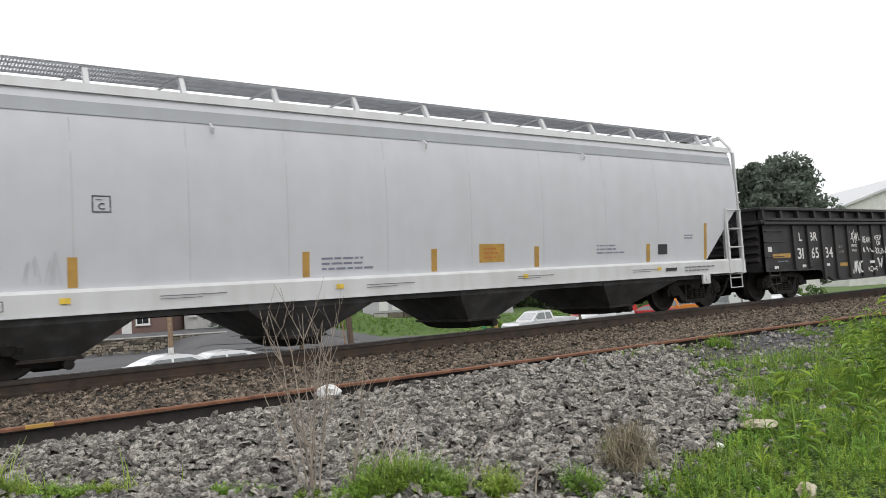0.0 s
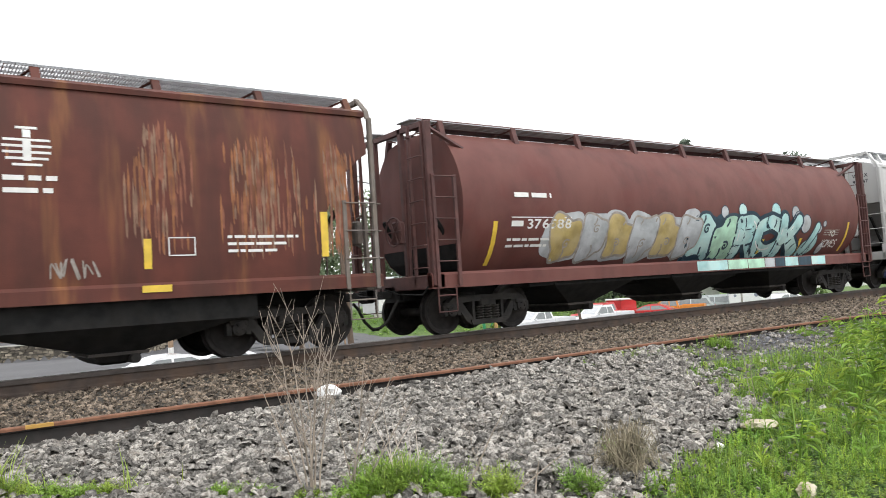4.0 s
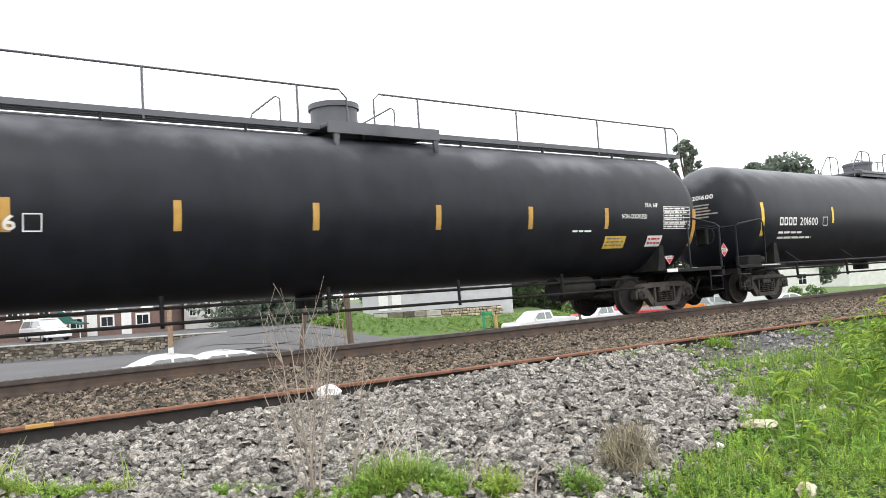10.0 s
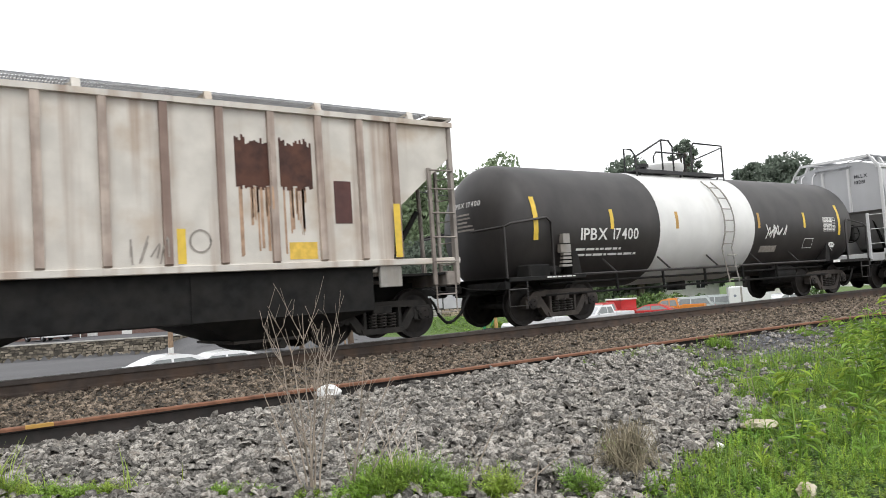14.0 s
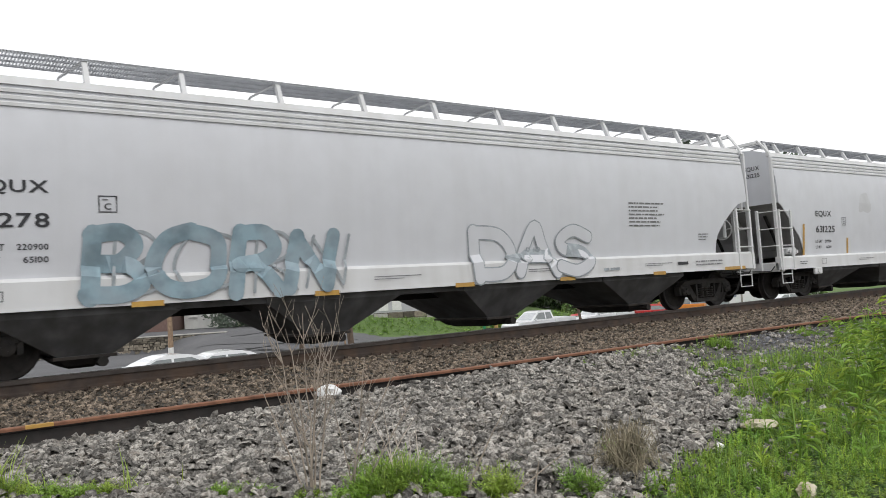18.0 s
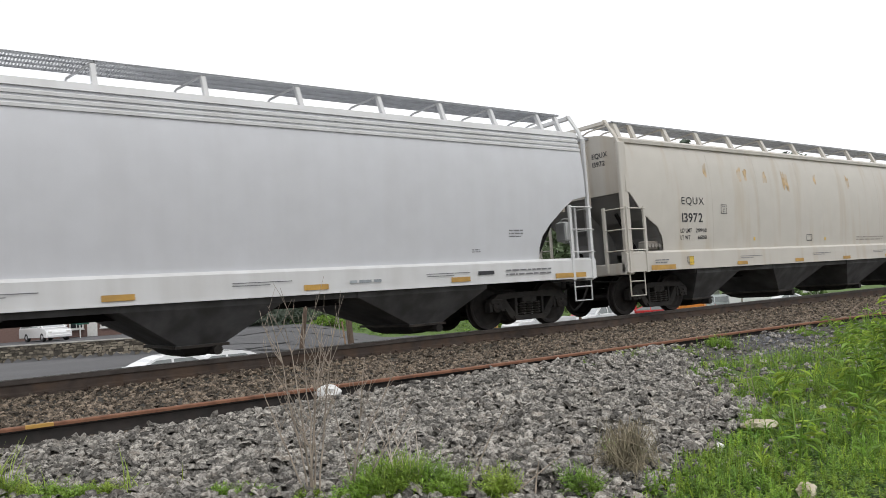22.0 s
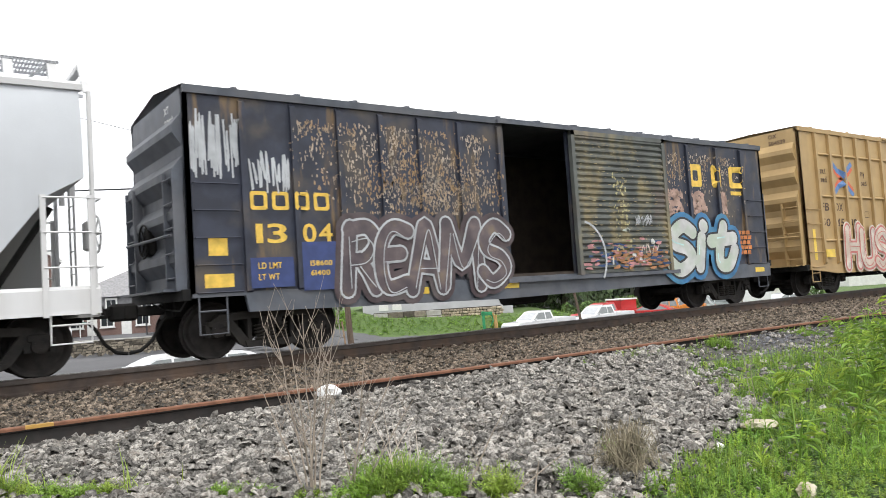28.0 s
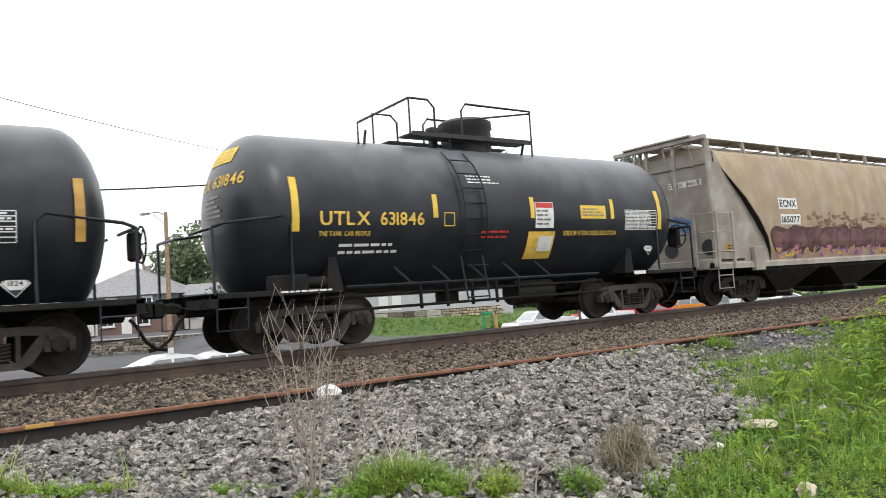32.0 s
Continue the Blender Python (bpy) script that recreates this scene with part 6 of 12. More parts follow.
    part("rust_runs", s, shade("rust_run_stain", (0.5, 0.36, 0.2), 0.7, var=0.25, scale=6, second=(0.55, 0.5, 0.43), amount=0.8), car, "orange rust runs under the roof")
    car, f = w_hopper(295.4, "18599", "218600", "67400", "pale cool-grey covered hopper car with amber strips", GREYB, "EQUX", seed=34)
    stripes(car, [1.5, 18.1], 1.5, 2.42, AMBER, f)
    stripes(car, [4.15, 6.96, 9.76, 12.62, 15.5], 1.5, 1.97, AMBER, f)
    bars(car, 11.2, 13.2, 1.62, 1.76, 2, ORANGEINK, f, 35)
    L = 19.5
    car, f = covered_hopper(316.22, L, "cool pale grey covered hopper car ahead of a boxcar", GREYB, SILL_W, [2.6, 5.3, 9.0, 12.7, 16.4], sill=(0.85, 1.24), funnels=((2.5, 4.9, 3.7), (6.2, 8.8, 7.55), (10.1, 12.75, 11.6), (13.9, 16.7, 15.4)),
                            ends=[(0.16, 2.75), (0.6, 2.5), (1.49, 1.33), (1.6, 1.22)], walk_z=4.5, post_w=0.08, slope_mat=SLOPEGREY)
    write(car, "MLLX", 2.79, 3.61, 2.24, 2.42, INK, f)
    write(car, "10342", 2.77, 3.58, 1.84, 2.0, INK, f)
    load_lines(car, 2.75, 1.42, "217800", "68200", INK, f, 0.85, 0.08)
    plate_mark(car, 4.6, 2.0, INK, f)
    stripes(car, [1.67, 17.2], 1.26, 2.19, AMBER, f)
    stripes(car, [4.31, 7.0, 9.8, 12.5, 15.2], 1.26, 1.68, AMBER, f)
    sill_marks(car, L, (0.85, 1.24), seed=36)
    for x in (2.0, 17.2):
        part("jacking_pad", Shape().box(x, x + 0.4, -1.58, -1.5, 0.66, 0.87, 0.02).cyl((x + 0.2, -1.6, 0.76), (x + 0.2, -1.57, 0.76), 0.07, 8), SILL_W, car)
    end_marks(car, 0.15, 3.75, "MLLX", "10342", INK)
    valve_gear(car, 0.95, GREYOLD, 1.3)


GONBLACK = shade("sooty_black_paint", (0.02, 0.0195, 0.022), 0.6, var=0.25, scale=3, second=(0.04, 0.037, 0.035), amount=0.6, edge=0.5, stretch=(1.5, 1.5, 0.3), bump=0.08)


def ribbed(base, ribs, w, out):
    """Half width of a ribbed side: out at the ribs, base between them."""
    def surf(x, z):
        for r in ribs:
            if r <= x <= r + w:
                return base + out
        return base
    return surf


def gondola():
    L, car = 16.3, car_thing("gondola_car", "black open gondola car with white tags and amber strips", "gondola car", 19.08)
    y = 1.44
    for d in (-1, 1):
        yy = sorted((d * y, d * (y - 0.06)))
        s = Shape().prism([(0.0, 0.80), (2.9, 0.76), (3.7, 0.40), (12.0, 0.42), (12.8, 0.76), (L, 0.80), (L, 2.14), (0.0, 2.14)], yy[0], yy[1])
        part("side_sheet", s, GONBLACK, car)
        part("top_chord", Shape().box(-0.02, L + 0.02, *sorted((d * (y - 0.08), d * (y + 0.11))), 2.48, 2.57, 0.015), GONBLACK, car)
        part("upper_sheet", Shape().box(0, L, *sorted((d * (y - 0.1), d * (y - 0.04))), 2.12, 2.5), GONBLACK, car)
        part("ledge", Shape().box(-0.02, L + 0.02, *sorted((d * (y - 0.06), d * (y + 0.13))), 2.08, 2.16, 0.012).box(0, L, *sorted((d * (y - 0.02), d * (y + 0.1))), 2.2, 2.27), GONBLACK, car)
        for k in range(19):
            x = 0.06 + k * (L - 0.2) / 18
            if k % 1 == 0:
                part("upper_stake", Shape().prism([(x - 0.05, 2.2), (x + 0.07, 2.2), (x + 0.02, 2.5), (x - 0.08, 2.5)], *sorted((d * y - 0.04 * d, d * (y + 0.09)))), GONBLACK, car)
        for k in range(18):
            x = 1.5 + k * 0.78
            if x < L - 1.2:
                z0 = 0.80 if x < 2.7 or x > 13.0 else 0.44
                part("side_stake", Shape().prism_x([(d * (y - 0.01), z0), (d * (y + 0.065), z0 + 0.06), (d * (y + 0.065), 2.05), (d * (y - 0.01), 2.1)], x, x + 0.14), GONBLACK, car)
        rv = Shape()
        for x in list(np.arange(0.3, 2.9, 0.16)) + list(np.arange(3.9, L - 0.2, 0.28)):
            for z in ((0.86, 0.95) if x < 2.9 else (0.9,)):
                rv.box(x, x + 0.025, *sorted((d * y, d * (y + 0.014))), z, z + 0.025)
        tagged(part("rivets", rv, GONBLACK, car), kind="stuff")
    for x, d in ((0.0, -1), (L, 1)):
        s = Shape().box(*sorted((x, x - d * 0.08)), -y, y, 0.8, 2.5)
        for k in range(5):
            z = 1.05 + k * 0.22
            part("corrugation", Shape().prism([(x, z), (x + d * 0.1, z + 0.05), (x + d * 0.1, z + 0.1), (x, z + 0.16)], -y + 0.1, y - 0.1), GONBLACK, car)
        part("end_wall", s, GONBLACK, car, "corrugated black end wall")
        part("end_chord", Shape().box(*sorted((x - d * 0.1, x + d * 0.12)), -y - 0.1, y + 0.1, 2.1, 2.2, 0.015).box(*sorted((x - d * 0.1, x + d * 0.12)), -y - 0.1, y + 0.1, 2.48, 2.57, 0.015), GONBLACK, car)
        coupler(car, x, d)
        for sy in (-1, 1):
            lo, hi = sorted((x - d * 0.25, x - d * 0.75))
            step_iron(car, lo, hi, 0.45, 0.8, sy * y, GONBLACK)
            ladder(car, "grab_irons", lo - 0.15, hi + 0.15, (1.2, 1.6, 1.9), sy * (y + 0.06), GONBLACK, False)
    brake_gear(car, 0, -1, 1.9, GONBLACK)
    part("floor", Shape().box(0.1, L - 0.1, -y + 0.05, y - 0.05, 0.86, 0.96), UNDER, car)
    part("centre_sill", Shape().box(0.1, L - 0.1, -0.3, 0.3, 0.6, 0.88).cyl((7.0, -0.3, 0.55), (7.9, -0.3, 0.55), 0.2, 12), UNDER, car)
    truck(car, 1.5)
    truck(car, L - 1.5)
    f = ribbed(y + 0.004, [1.5 + k * 0.78 for k in range(18) if 1.5 + k * 0.78 < L - 1.2], 0.14, 0.065)
    write(car, "L", 1.88, 2.05, 1.62, 1.86, WHITE, f)
    write(car, "BR", 2.46, 2.9, 1.62, 1.87, WHITE, f)
    for w, a, b in (("31", 1.74, 2.06), ("65", 2.5, 2.9), ("34", 3.3, 3.72)):
        write(car, w, a, b, 1.1, 1.42, WHITE, f)
    for a, b, z0, z1 in ((0.46, 1.36, 1.16, 1.28), (4.1, 4.56, 0.83, 0.93), (7.48, 7.97, 1.05, 1.16), (9.6, 10.1, 1.08, 1.18), (11.65, 12.2, 1.12, 1.23), (14.9, 15.8, 1.18, 1.29)):
        panel(car, "reflector_strip", a, b, z0, z1, AMBER, f, "amber reflective strip")
    for a in (0.5, 1.95, 3.3, 6.0, 10.9, 13.6):
        panel(car, "small_plate", a, a + 0.2, 0.86, 0.94, WHITE, f)
    bars(car, 0.7, 1.3, 1.02, 1.1, 1, BLUEGREY, f, 1)
    box_mark(car, 14.0, 14.4, 1.2, 1.5, WHITE, f)
    bars(car, 14.05, 14.35, 1.24, 1.45, 2, WHITE, f, 3)
    write(car, "191400", 4.9, 5.25, 1.4, 1.48, WHITE, f)
    write(car, "71600", 4.9, 5.22, 1.25, 1.33, WHITE, f)
    write(car, "LD LT", 4.1, 4.4, 1.38, 1.46, FADED, f)
    write(car, "LT WT", 4.1, 4.4, 1.22, 1.3, FADED, f)
    tags = (("CREAK!", 5.5, 6.15, 1.5, 1.72), ("KEEP", 6.4, 6.9, 1.58, 1.75), ("ON", 6.55, 6.8, 1.42, 1.56), ("ROLLIN", 6.4, 7.0, 1.14, 1.36), ("K.O.R", 5.85, 6.35, 0.6, 0.76),
            ("THE", 8.05, 8.4, 1.74, 1.87), ("WORLD", 8.05, 8.65, 1.54, 1.72), ("IS", 8.08, 8.25, 1.36, 1.5), ("KOR", 8.3, 8.7, 1.36, 1.5), ("KI", 8.3, 8.6, 1.12, 1.3), ("511", 10.2, 10.5, 1.3, 1.5), ("KOR", 10.1, 10.7, 1.6, 1.78), ("CREAK", 11.7, 12.5, 1.42, 1.62))
    for k, (w, a, b, z0, z1) in enumerate(tags):
        tag(car, w.replace(".", ""), a, b, z0, z1, WHITE, f, 60 + k, 0.028)
    scrawl(car, 4.75, 5.4, 1.5, 1.95, WHITE, f, 71, 0.03, 4)
    scrawl(car, 4.75, 5.4, 0.55, 1.0, WHITE, f, 72, 0.04, 4)
    scrawl(car, 5.5, 6.2, 1.2, 1.4, WHITE, f, 73, 0.03, 4)
    scrawl(car, 6.5, 7.0, 0.7, 1.1, WHITE, f, 74, 0.03, 2)
    s = Shape()
    for k, line in enumerate((((8.95, 1.45), (9.35, 1.8), (9.5, 1.75), (9.45, 1.45), (9.0, 1.42)), ((9.1, 1.48), (9.35, 1.7), (9.38, 1.5)), ((8.8, 1.4), (9.75, 1.42), (9.72, 1.25), (8.85, 1.22), (8.8, 1.4)), ((9.0, 1.22), (8.95, 0.9), (9.45, 0.92), (9.42, 1.22)),
                             ((9.15, 1.2), (9.15, 0.95)), ((9.28, 1.2), (9.3, 0.95)), ((8.85, 0.9), (9.0, 0.72), (9.5, 0.75), (9.55, 0.95)), ((9.6, 1.2), (9.8, 1.0), (9.75, 0.8), (10.0, 1.1)), ((8.75, 1.1), (8.9, 0.8), (8.8, 0.62)))):
        stroke(s, eased(line, 4), 0.05, lambda x, z: y + 0.105, 0.006 + 0.002 * k)
    part("graffiti", s, FADED, car, "pale sprayed lines like a tower")
    scrawl(car, 8.1, 8.7, 0.65, 1.1, WHITE, f, 76, 0.04, 4)
    panel(car, "paper_card", 0.24, 0.44, 1.34, 1.48, WHITE, f)


lead_hopper()
gondola()
brown_hopper()
maroon_hopper()
grey_hoppers()
plain_hopper()
flow_hoppers()


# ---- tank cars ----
# Tank tops are lightened in colour: real dust plus the sheen of the sky.
TANKBLACK = shade("black_tank_paint", (0.0105, 0.012, 0.017), 0.42, var=0.25, scale=2, second=(0.021, 0.022, 0.027), amount=0.5, edge=0.55, soft=0.2, stretch=(1.3, 1.3, 0.3), bump=0.02, spec=0.24, dust_sheen=((0.15, 0.155, 0.17), 3.2, 3.95, 0.8))
TANKWHITE = shade("white_tank_paint", (0.72, 0.72, 0.71), 0.45, var=0.05, scale=2, second=(0.5, 0.47, 0.42), amount=0.25, edge=0.62, stretch=(1.5, 1.5, 0.25))
TANKBROWN = shade("brown_black_tank_paint", (0.024, 0.021, 0.021), 0.5, var=0.25, scale=2, second=(0.055, 0.05, 0.046), amount=0.5, edge=0.55, soft=0.2, stretch=(1.3, 1.3, 0.3))
TANKGLOSS = shade("glossier_black_tank_paint", (0.0145, 0.017, 0.0225), 0.36, var=0.25, scale=2, second=(0.028, 0.03, 0.036), amount=0.5, edge=0.55, soft=0.2, stretch=(1.3, 1.3, 0.3), bump=0.02, coat=0.06, spec=0.3, dust_sheen=((0.19, 0.195, 0.21), 2.45, 4.0, 0.85))
DIAMOND_RED = shade("red_placard", (0.52, 0.04, 0.05), 0.5, var=0.08)


def diamond(car, x, z, surf, r=0.19, red=False):
    y = -surf(x, z) - 0.03
    b = part("placard", Shape().add([(x - r, y, z), (x, y, z - r), (x + r, y, z), (x, y, z + r)], [(0, 1, 2, 3)]), DIAMOND_RED if red else WHITE, car, "red diamond placard" if red else "white and black diamond placard")
    s = Shape()
    for a in range(4):
        c, d = [(-r, 0), (0, -r), (r, 0), (0, r)][a], [(-r, 0), (0, -r), (r, 0), (0, r)][(a + 1) % 4]
        s.add([(x + c[0] * 0.9, y - 0.004, z + c[1] * 0.9), (x + d[0] * 0.9, y - 0.004, z + d[1] * 0.9), (x + d[0] * 0.84, y - 0.004, z + d[1] * 0.84), (x + c[0] * 0.84, y - 0.004, z + c[1] * 0.84)], [(0, 1, 2, 3)])
    part("placard_border", s, WHITE if red else INK, b)
    part("placard_band", Shape().add([(x - r * 0.62, y - 0.005, z - 0.04), (x + r * 0.62, y - 0.005, z - 0.04), (x + r * 0.62, y - 0.005, z + 0.05), (x - r * 0.62, y - 0.005, z + 0.05)], [(0, 1, 2, 3)]), WHITE, b)
    f = lambda xx, zz: -y - 0.002
    write(b, "1075" if red else "1824", x - 0.09, x + 0.09, z - 0.03, z + 0.04, INK, f)
    if not red:
        part("placard_foot", Shape().add([(x - r * 0.5, y - 0.005, z - r * 0.45), (x, y - 0.005, z - r * 0.92), (x + r * 0.5, y - 0.005, z - r * 0.45)], [(0, 1, 2)]), INK, b)


def tank_car(s_left, L, R, zc, label, body, sill_z=1.0, head=0.75, bands=None, x0=0.2, red=False, walk=None, lad=None, platform=None, low_rail=True, belly=True, ends=None, sills=None):
    """A tank on a sill with saddles, head-end railings, steps and a top platform."""
    car = car_thing("tank_car", label, "tank car", s_left)
    surf = lambda x, z: math.sqrt(max(0.02, R * R - (z - zc) ** 2))
    a, b = ends or (x0, L - x0)
    e0, e1 = sills or (a - 0.2, b + 0.2)
    prof = [(a + head * (1 - math.sqrt(max(0, 1 - u * u))), R * u) for u in (0.02, 0.2, 0.4, 0.58, 0.73, 0.85, 0.93, 0.98)] + [(a + head, R)]
    cuts = [(a + head, b - head, body)] if not bands else bands
    full = prof + [(x, R) for x in np.linspace(a + head, b - head, 12)[1:-1]] + [(a + b - x, r) for x, r in prof[::-1]]
    if not bands:
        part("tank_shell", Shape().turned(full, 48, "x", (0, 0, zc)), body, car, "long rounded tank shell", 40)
    else:
        w0, w1, wm = bands
        part("tank_shell", Shape().turned([p for p in full if p[0] < w0] + [(w0, R)], 48, "x", (0, 0, zc)), body, car, "dark brown-black shell section", 40)
        part("tank_shell", Shape().turned([(w0, R + 0.004), (w1, R + 0.004)], 48, "x", (0, 0, zc)), wm, car, "white painted shell section", 40)
        part("tank_shell", Shape().turned([(w1, R)] + [p for p in full if p[0] > w1], 48, "x", (0, 0, zc)), body, car, "dark brown-black shell section", 40)
    for q0, q1 in ((e0, e0 + 3.3), (e1 - 3.3, e1)):
        part("stub_sill", Shape().box(q0, q1, -0.28, 0.28, 0.72, 1.02, 0.01), UNDER, car)
    if low_rail:
        for d in (-1, 1):
            part("side_pipe", Shape().tube([(2.6, d * 1.40, sill_z + 0.02), (L - 2.6, d * 1.40, sill_z + 0.02)], 0.03, 6), body, car)
            for x in np.linspace(4.0, L - 4.0, 5):
                part("pipe_brace", Shape().tube([(x, d * 1.40, sill_z), (x - 0.25, d * (surf(0, sill_z + 0.35) - 0.01), sill_z + 0.35)], 0.022, 5), body, car)
    for x, d in ((e0, -1), (e1, 1)):
        A = lambda v: x - d * v
        part("saddle", Shape().prism([(A(2.1), 1.0), (A(2.4), 1.0), (A(2.28), 1.6), (A(2.14), 1.6)] if d < 0 else [(A(2.4), 1.0), (A(2.1), 1.0), (A(2.14), 1.6), (A(2.28), 1.6)], -1.3, 1.3), UNDER, car)
        part("end_platform", Shape().box(*sorted((A(0.0), A(1.9))), -1.5, 1.5, sill_z - 0.06, sill_z + 0.03, 0.01).box(*sorted((A(0.0), A(0.12))), -1.5, 1.5, sill_z - 0.2, sill_z + 0.03), UNDER, car)
        for sy in (-1, 1):
            y = sy * 1.48
            part("end_railing", Shape().tube([(A(0.08), sy * 0.4, sill_z + 1.05), (A(0.08), y, sill_z + 1.05), (A(0.25), y, sill_z + 1.12), (A(1.25), y, sill_z + 1.25), (A(1.38), y, sill_z + 1.15), (A(1.38), y, sill_z)], 0.026, 6)
                 .tube([(A(0.08), y, sill_z + 1.05), (A(0.08), y, sill_z)], 0.026, 6), body, car, "bent pipe handrail", 60)
            step_iron(car, *sorted((A(0.1), A(0.6))), 0.45, sill_z, y, body)
            panel_x = sorted((A(1.1), A(2.3)))
            part("stencil_plate", Shape().box(*panel_x, *sorted((y, y + sy * 0.012)), sill_z - 0.05, sill_z + 0.03), WHITE if sy < 0 and d > 0 else UNDER, car)
        coupler(car, x, d)
    brake_gear(car, e1 - 0.05, 1, 1.85, UNDER, -0.9)
    bars(car, e0 + 1.15, e0 + 2.1, sill_z - 0.04, sill_z + 0.03, 1, WHITE, lambda x, z: 1.495, 3)
    part("control_box", Shape().box(1.3, 1.9, -1.42, -1.0, sill_z, sill_z + 0.28, 0.03).cyl((1.9, -1.2, sill_z + 0.14), (2.3, -1.2, sill_z + 0.14), 0.1, 10), UNDER, car, "brake valve cluster", 40)
    if belly:
        part("air_reservoir", Shape().cyl((L - 4.6, -0.7, 0.72), (L - 3.5, -0.7, 0.72), 0.26, 16), UNDER, car, "", 40)
        for yy, zz in ((-0.95, 0.86), (-1.1, 0.62)):
            part("brake_pipe", Shape().tube([(2.0, yy, zz), (L - 2.0, yy, zz)], 0.028, 6), UNDER, car)
        for x in np.linspace(4.4, L - 4.6, 5):
            part("pipe_hanger", Shape().tube([(x, -1.02, 0.55), (x, -1.0, 1.05)], 0.035, 6), UNDER, car)
        part("bottom_outlet", Shape().cyl((L / 2, 0, zc - R - 0.22), (L / 2, 0, zc - R + 0.1), 0.25, 12), UNDER, car)
    truck(car, e0 + 1.95, "dusty")
    truck(car, e1 - 1.95, "dusty")
    return car, surf


def top_platform(car, x0, x1, zt, material, R, y=0.75, z_rail=0.95, dome=True, dome_mat=None, hoops="split", dm=None, turns=None, deck=None, dr=0.5, dh=0.36, low=0.36):
    """A platform over the manway, with pipe railings."""
    for d in (-1, 1):
        deck = x0 if deck is None else deck
        for k in range(4):
            yy = d * (y - 0.08 - 0.13 * k)
            part("platform_board", Shape().box(deck, x1, yy - 0.05, yy + 0.05, zt, zt + 0.03), material, car, "narrow top platform board")
        part("toe_board", Shape().box(deck, x1, d * y - 0.02, d * y + 0.02, zt - 0.04, zt + 0.05), material, car)
        m = (x0 + x1) / 2
        z = zt + z_rail
        if hoops == "split":
            p, q, r = turns or (x0 + 1.05, m - 0.35, m + 0.45)
            start = [(x0, d * y, zt - 0.3), (x0, d * y, zt + low), (p, d * y, z)] if d < 0 else [(p, d * y, zt), (p, d * y, z)]
            part("platform_railing", Shape().tube(start + [(q - 0.15, d * y, z), (q, d * y, z - 0.15), (q, d * y, zt)], 0.024, 6).tube([(p, d * y, z), (p, d * y, zt)], 0.022, 6), material, car, "bent pipe railing", 60)
            part("platform_railing", Shape().tube([(r, d * y, zt), (r, d * y, z - 0.15), (r + 0.12, d * y, z), (x1, d * y, z), (x1, d * y, zt - 0.3)], 0.024, 6).tube([(r, d * y, zt + 0.36), (x1, d * y, z - 0.05)], 0.02, 6), material, car, "bent pipe railing", 60)
        elif d < 0:
            for a, b in ((x0, m - 0.7), (m + 0.5, x1)) if hoops == "long" else ((x0, x1),):
                part("platform_railing", Shape().tube([(a, d * y, zt), (a, d * y, z - 0.12), (a + 0.12, d * y, z), (b - 0.15, d * y, z), (b, d * y, z - 0.15), (b, d * y, zt)], 0.02, 6), material, car, "long thin top railing", 60)
                for x in np.arange(a + 2.2, b - 0.5, 2.6):
                    part("railing_post", Shape().tube([(x, d * y, zt - 0.1), (x, d * y, z)], 0.022, 6), material, car)
        for x in np.linspace(x0 + 0.2, x1 - 0.2, 3 if hoops == "split" else 8):
            part("platform_leg", Shape().tube([(x, d * (y - 0.05), zt), (x, d * (y - 0.15), zt - 0.32)], 0.03, 5), material, car)
    if dome:
        m = dm or (x0 + x1) / 2
        h = zt + dh
        part("manway_dome", Shape().turned([(zt - 0.35, dr), (h - 0.28, dr), (h - 0.2, dr * 1.1), (h - 0.06, dr * 1.1), (h, dr * 0.95), (h + 0.02, 0.1)], 20, "z", (m, 0, 0)), dome_mat or material, car, "round manway dome", 40)
        part("safety_valve", Shape().cyl((m - 0.95, -0.1, zt - 0.2), (m - 0.95, -0.1, zt + 0.3), 0.1, 10).cyl((m - 0.95, -0.1, zt + 0.2), (m - 0.95, -0.1, zt + 0.28), 0.15, 10), material, car)


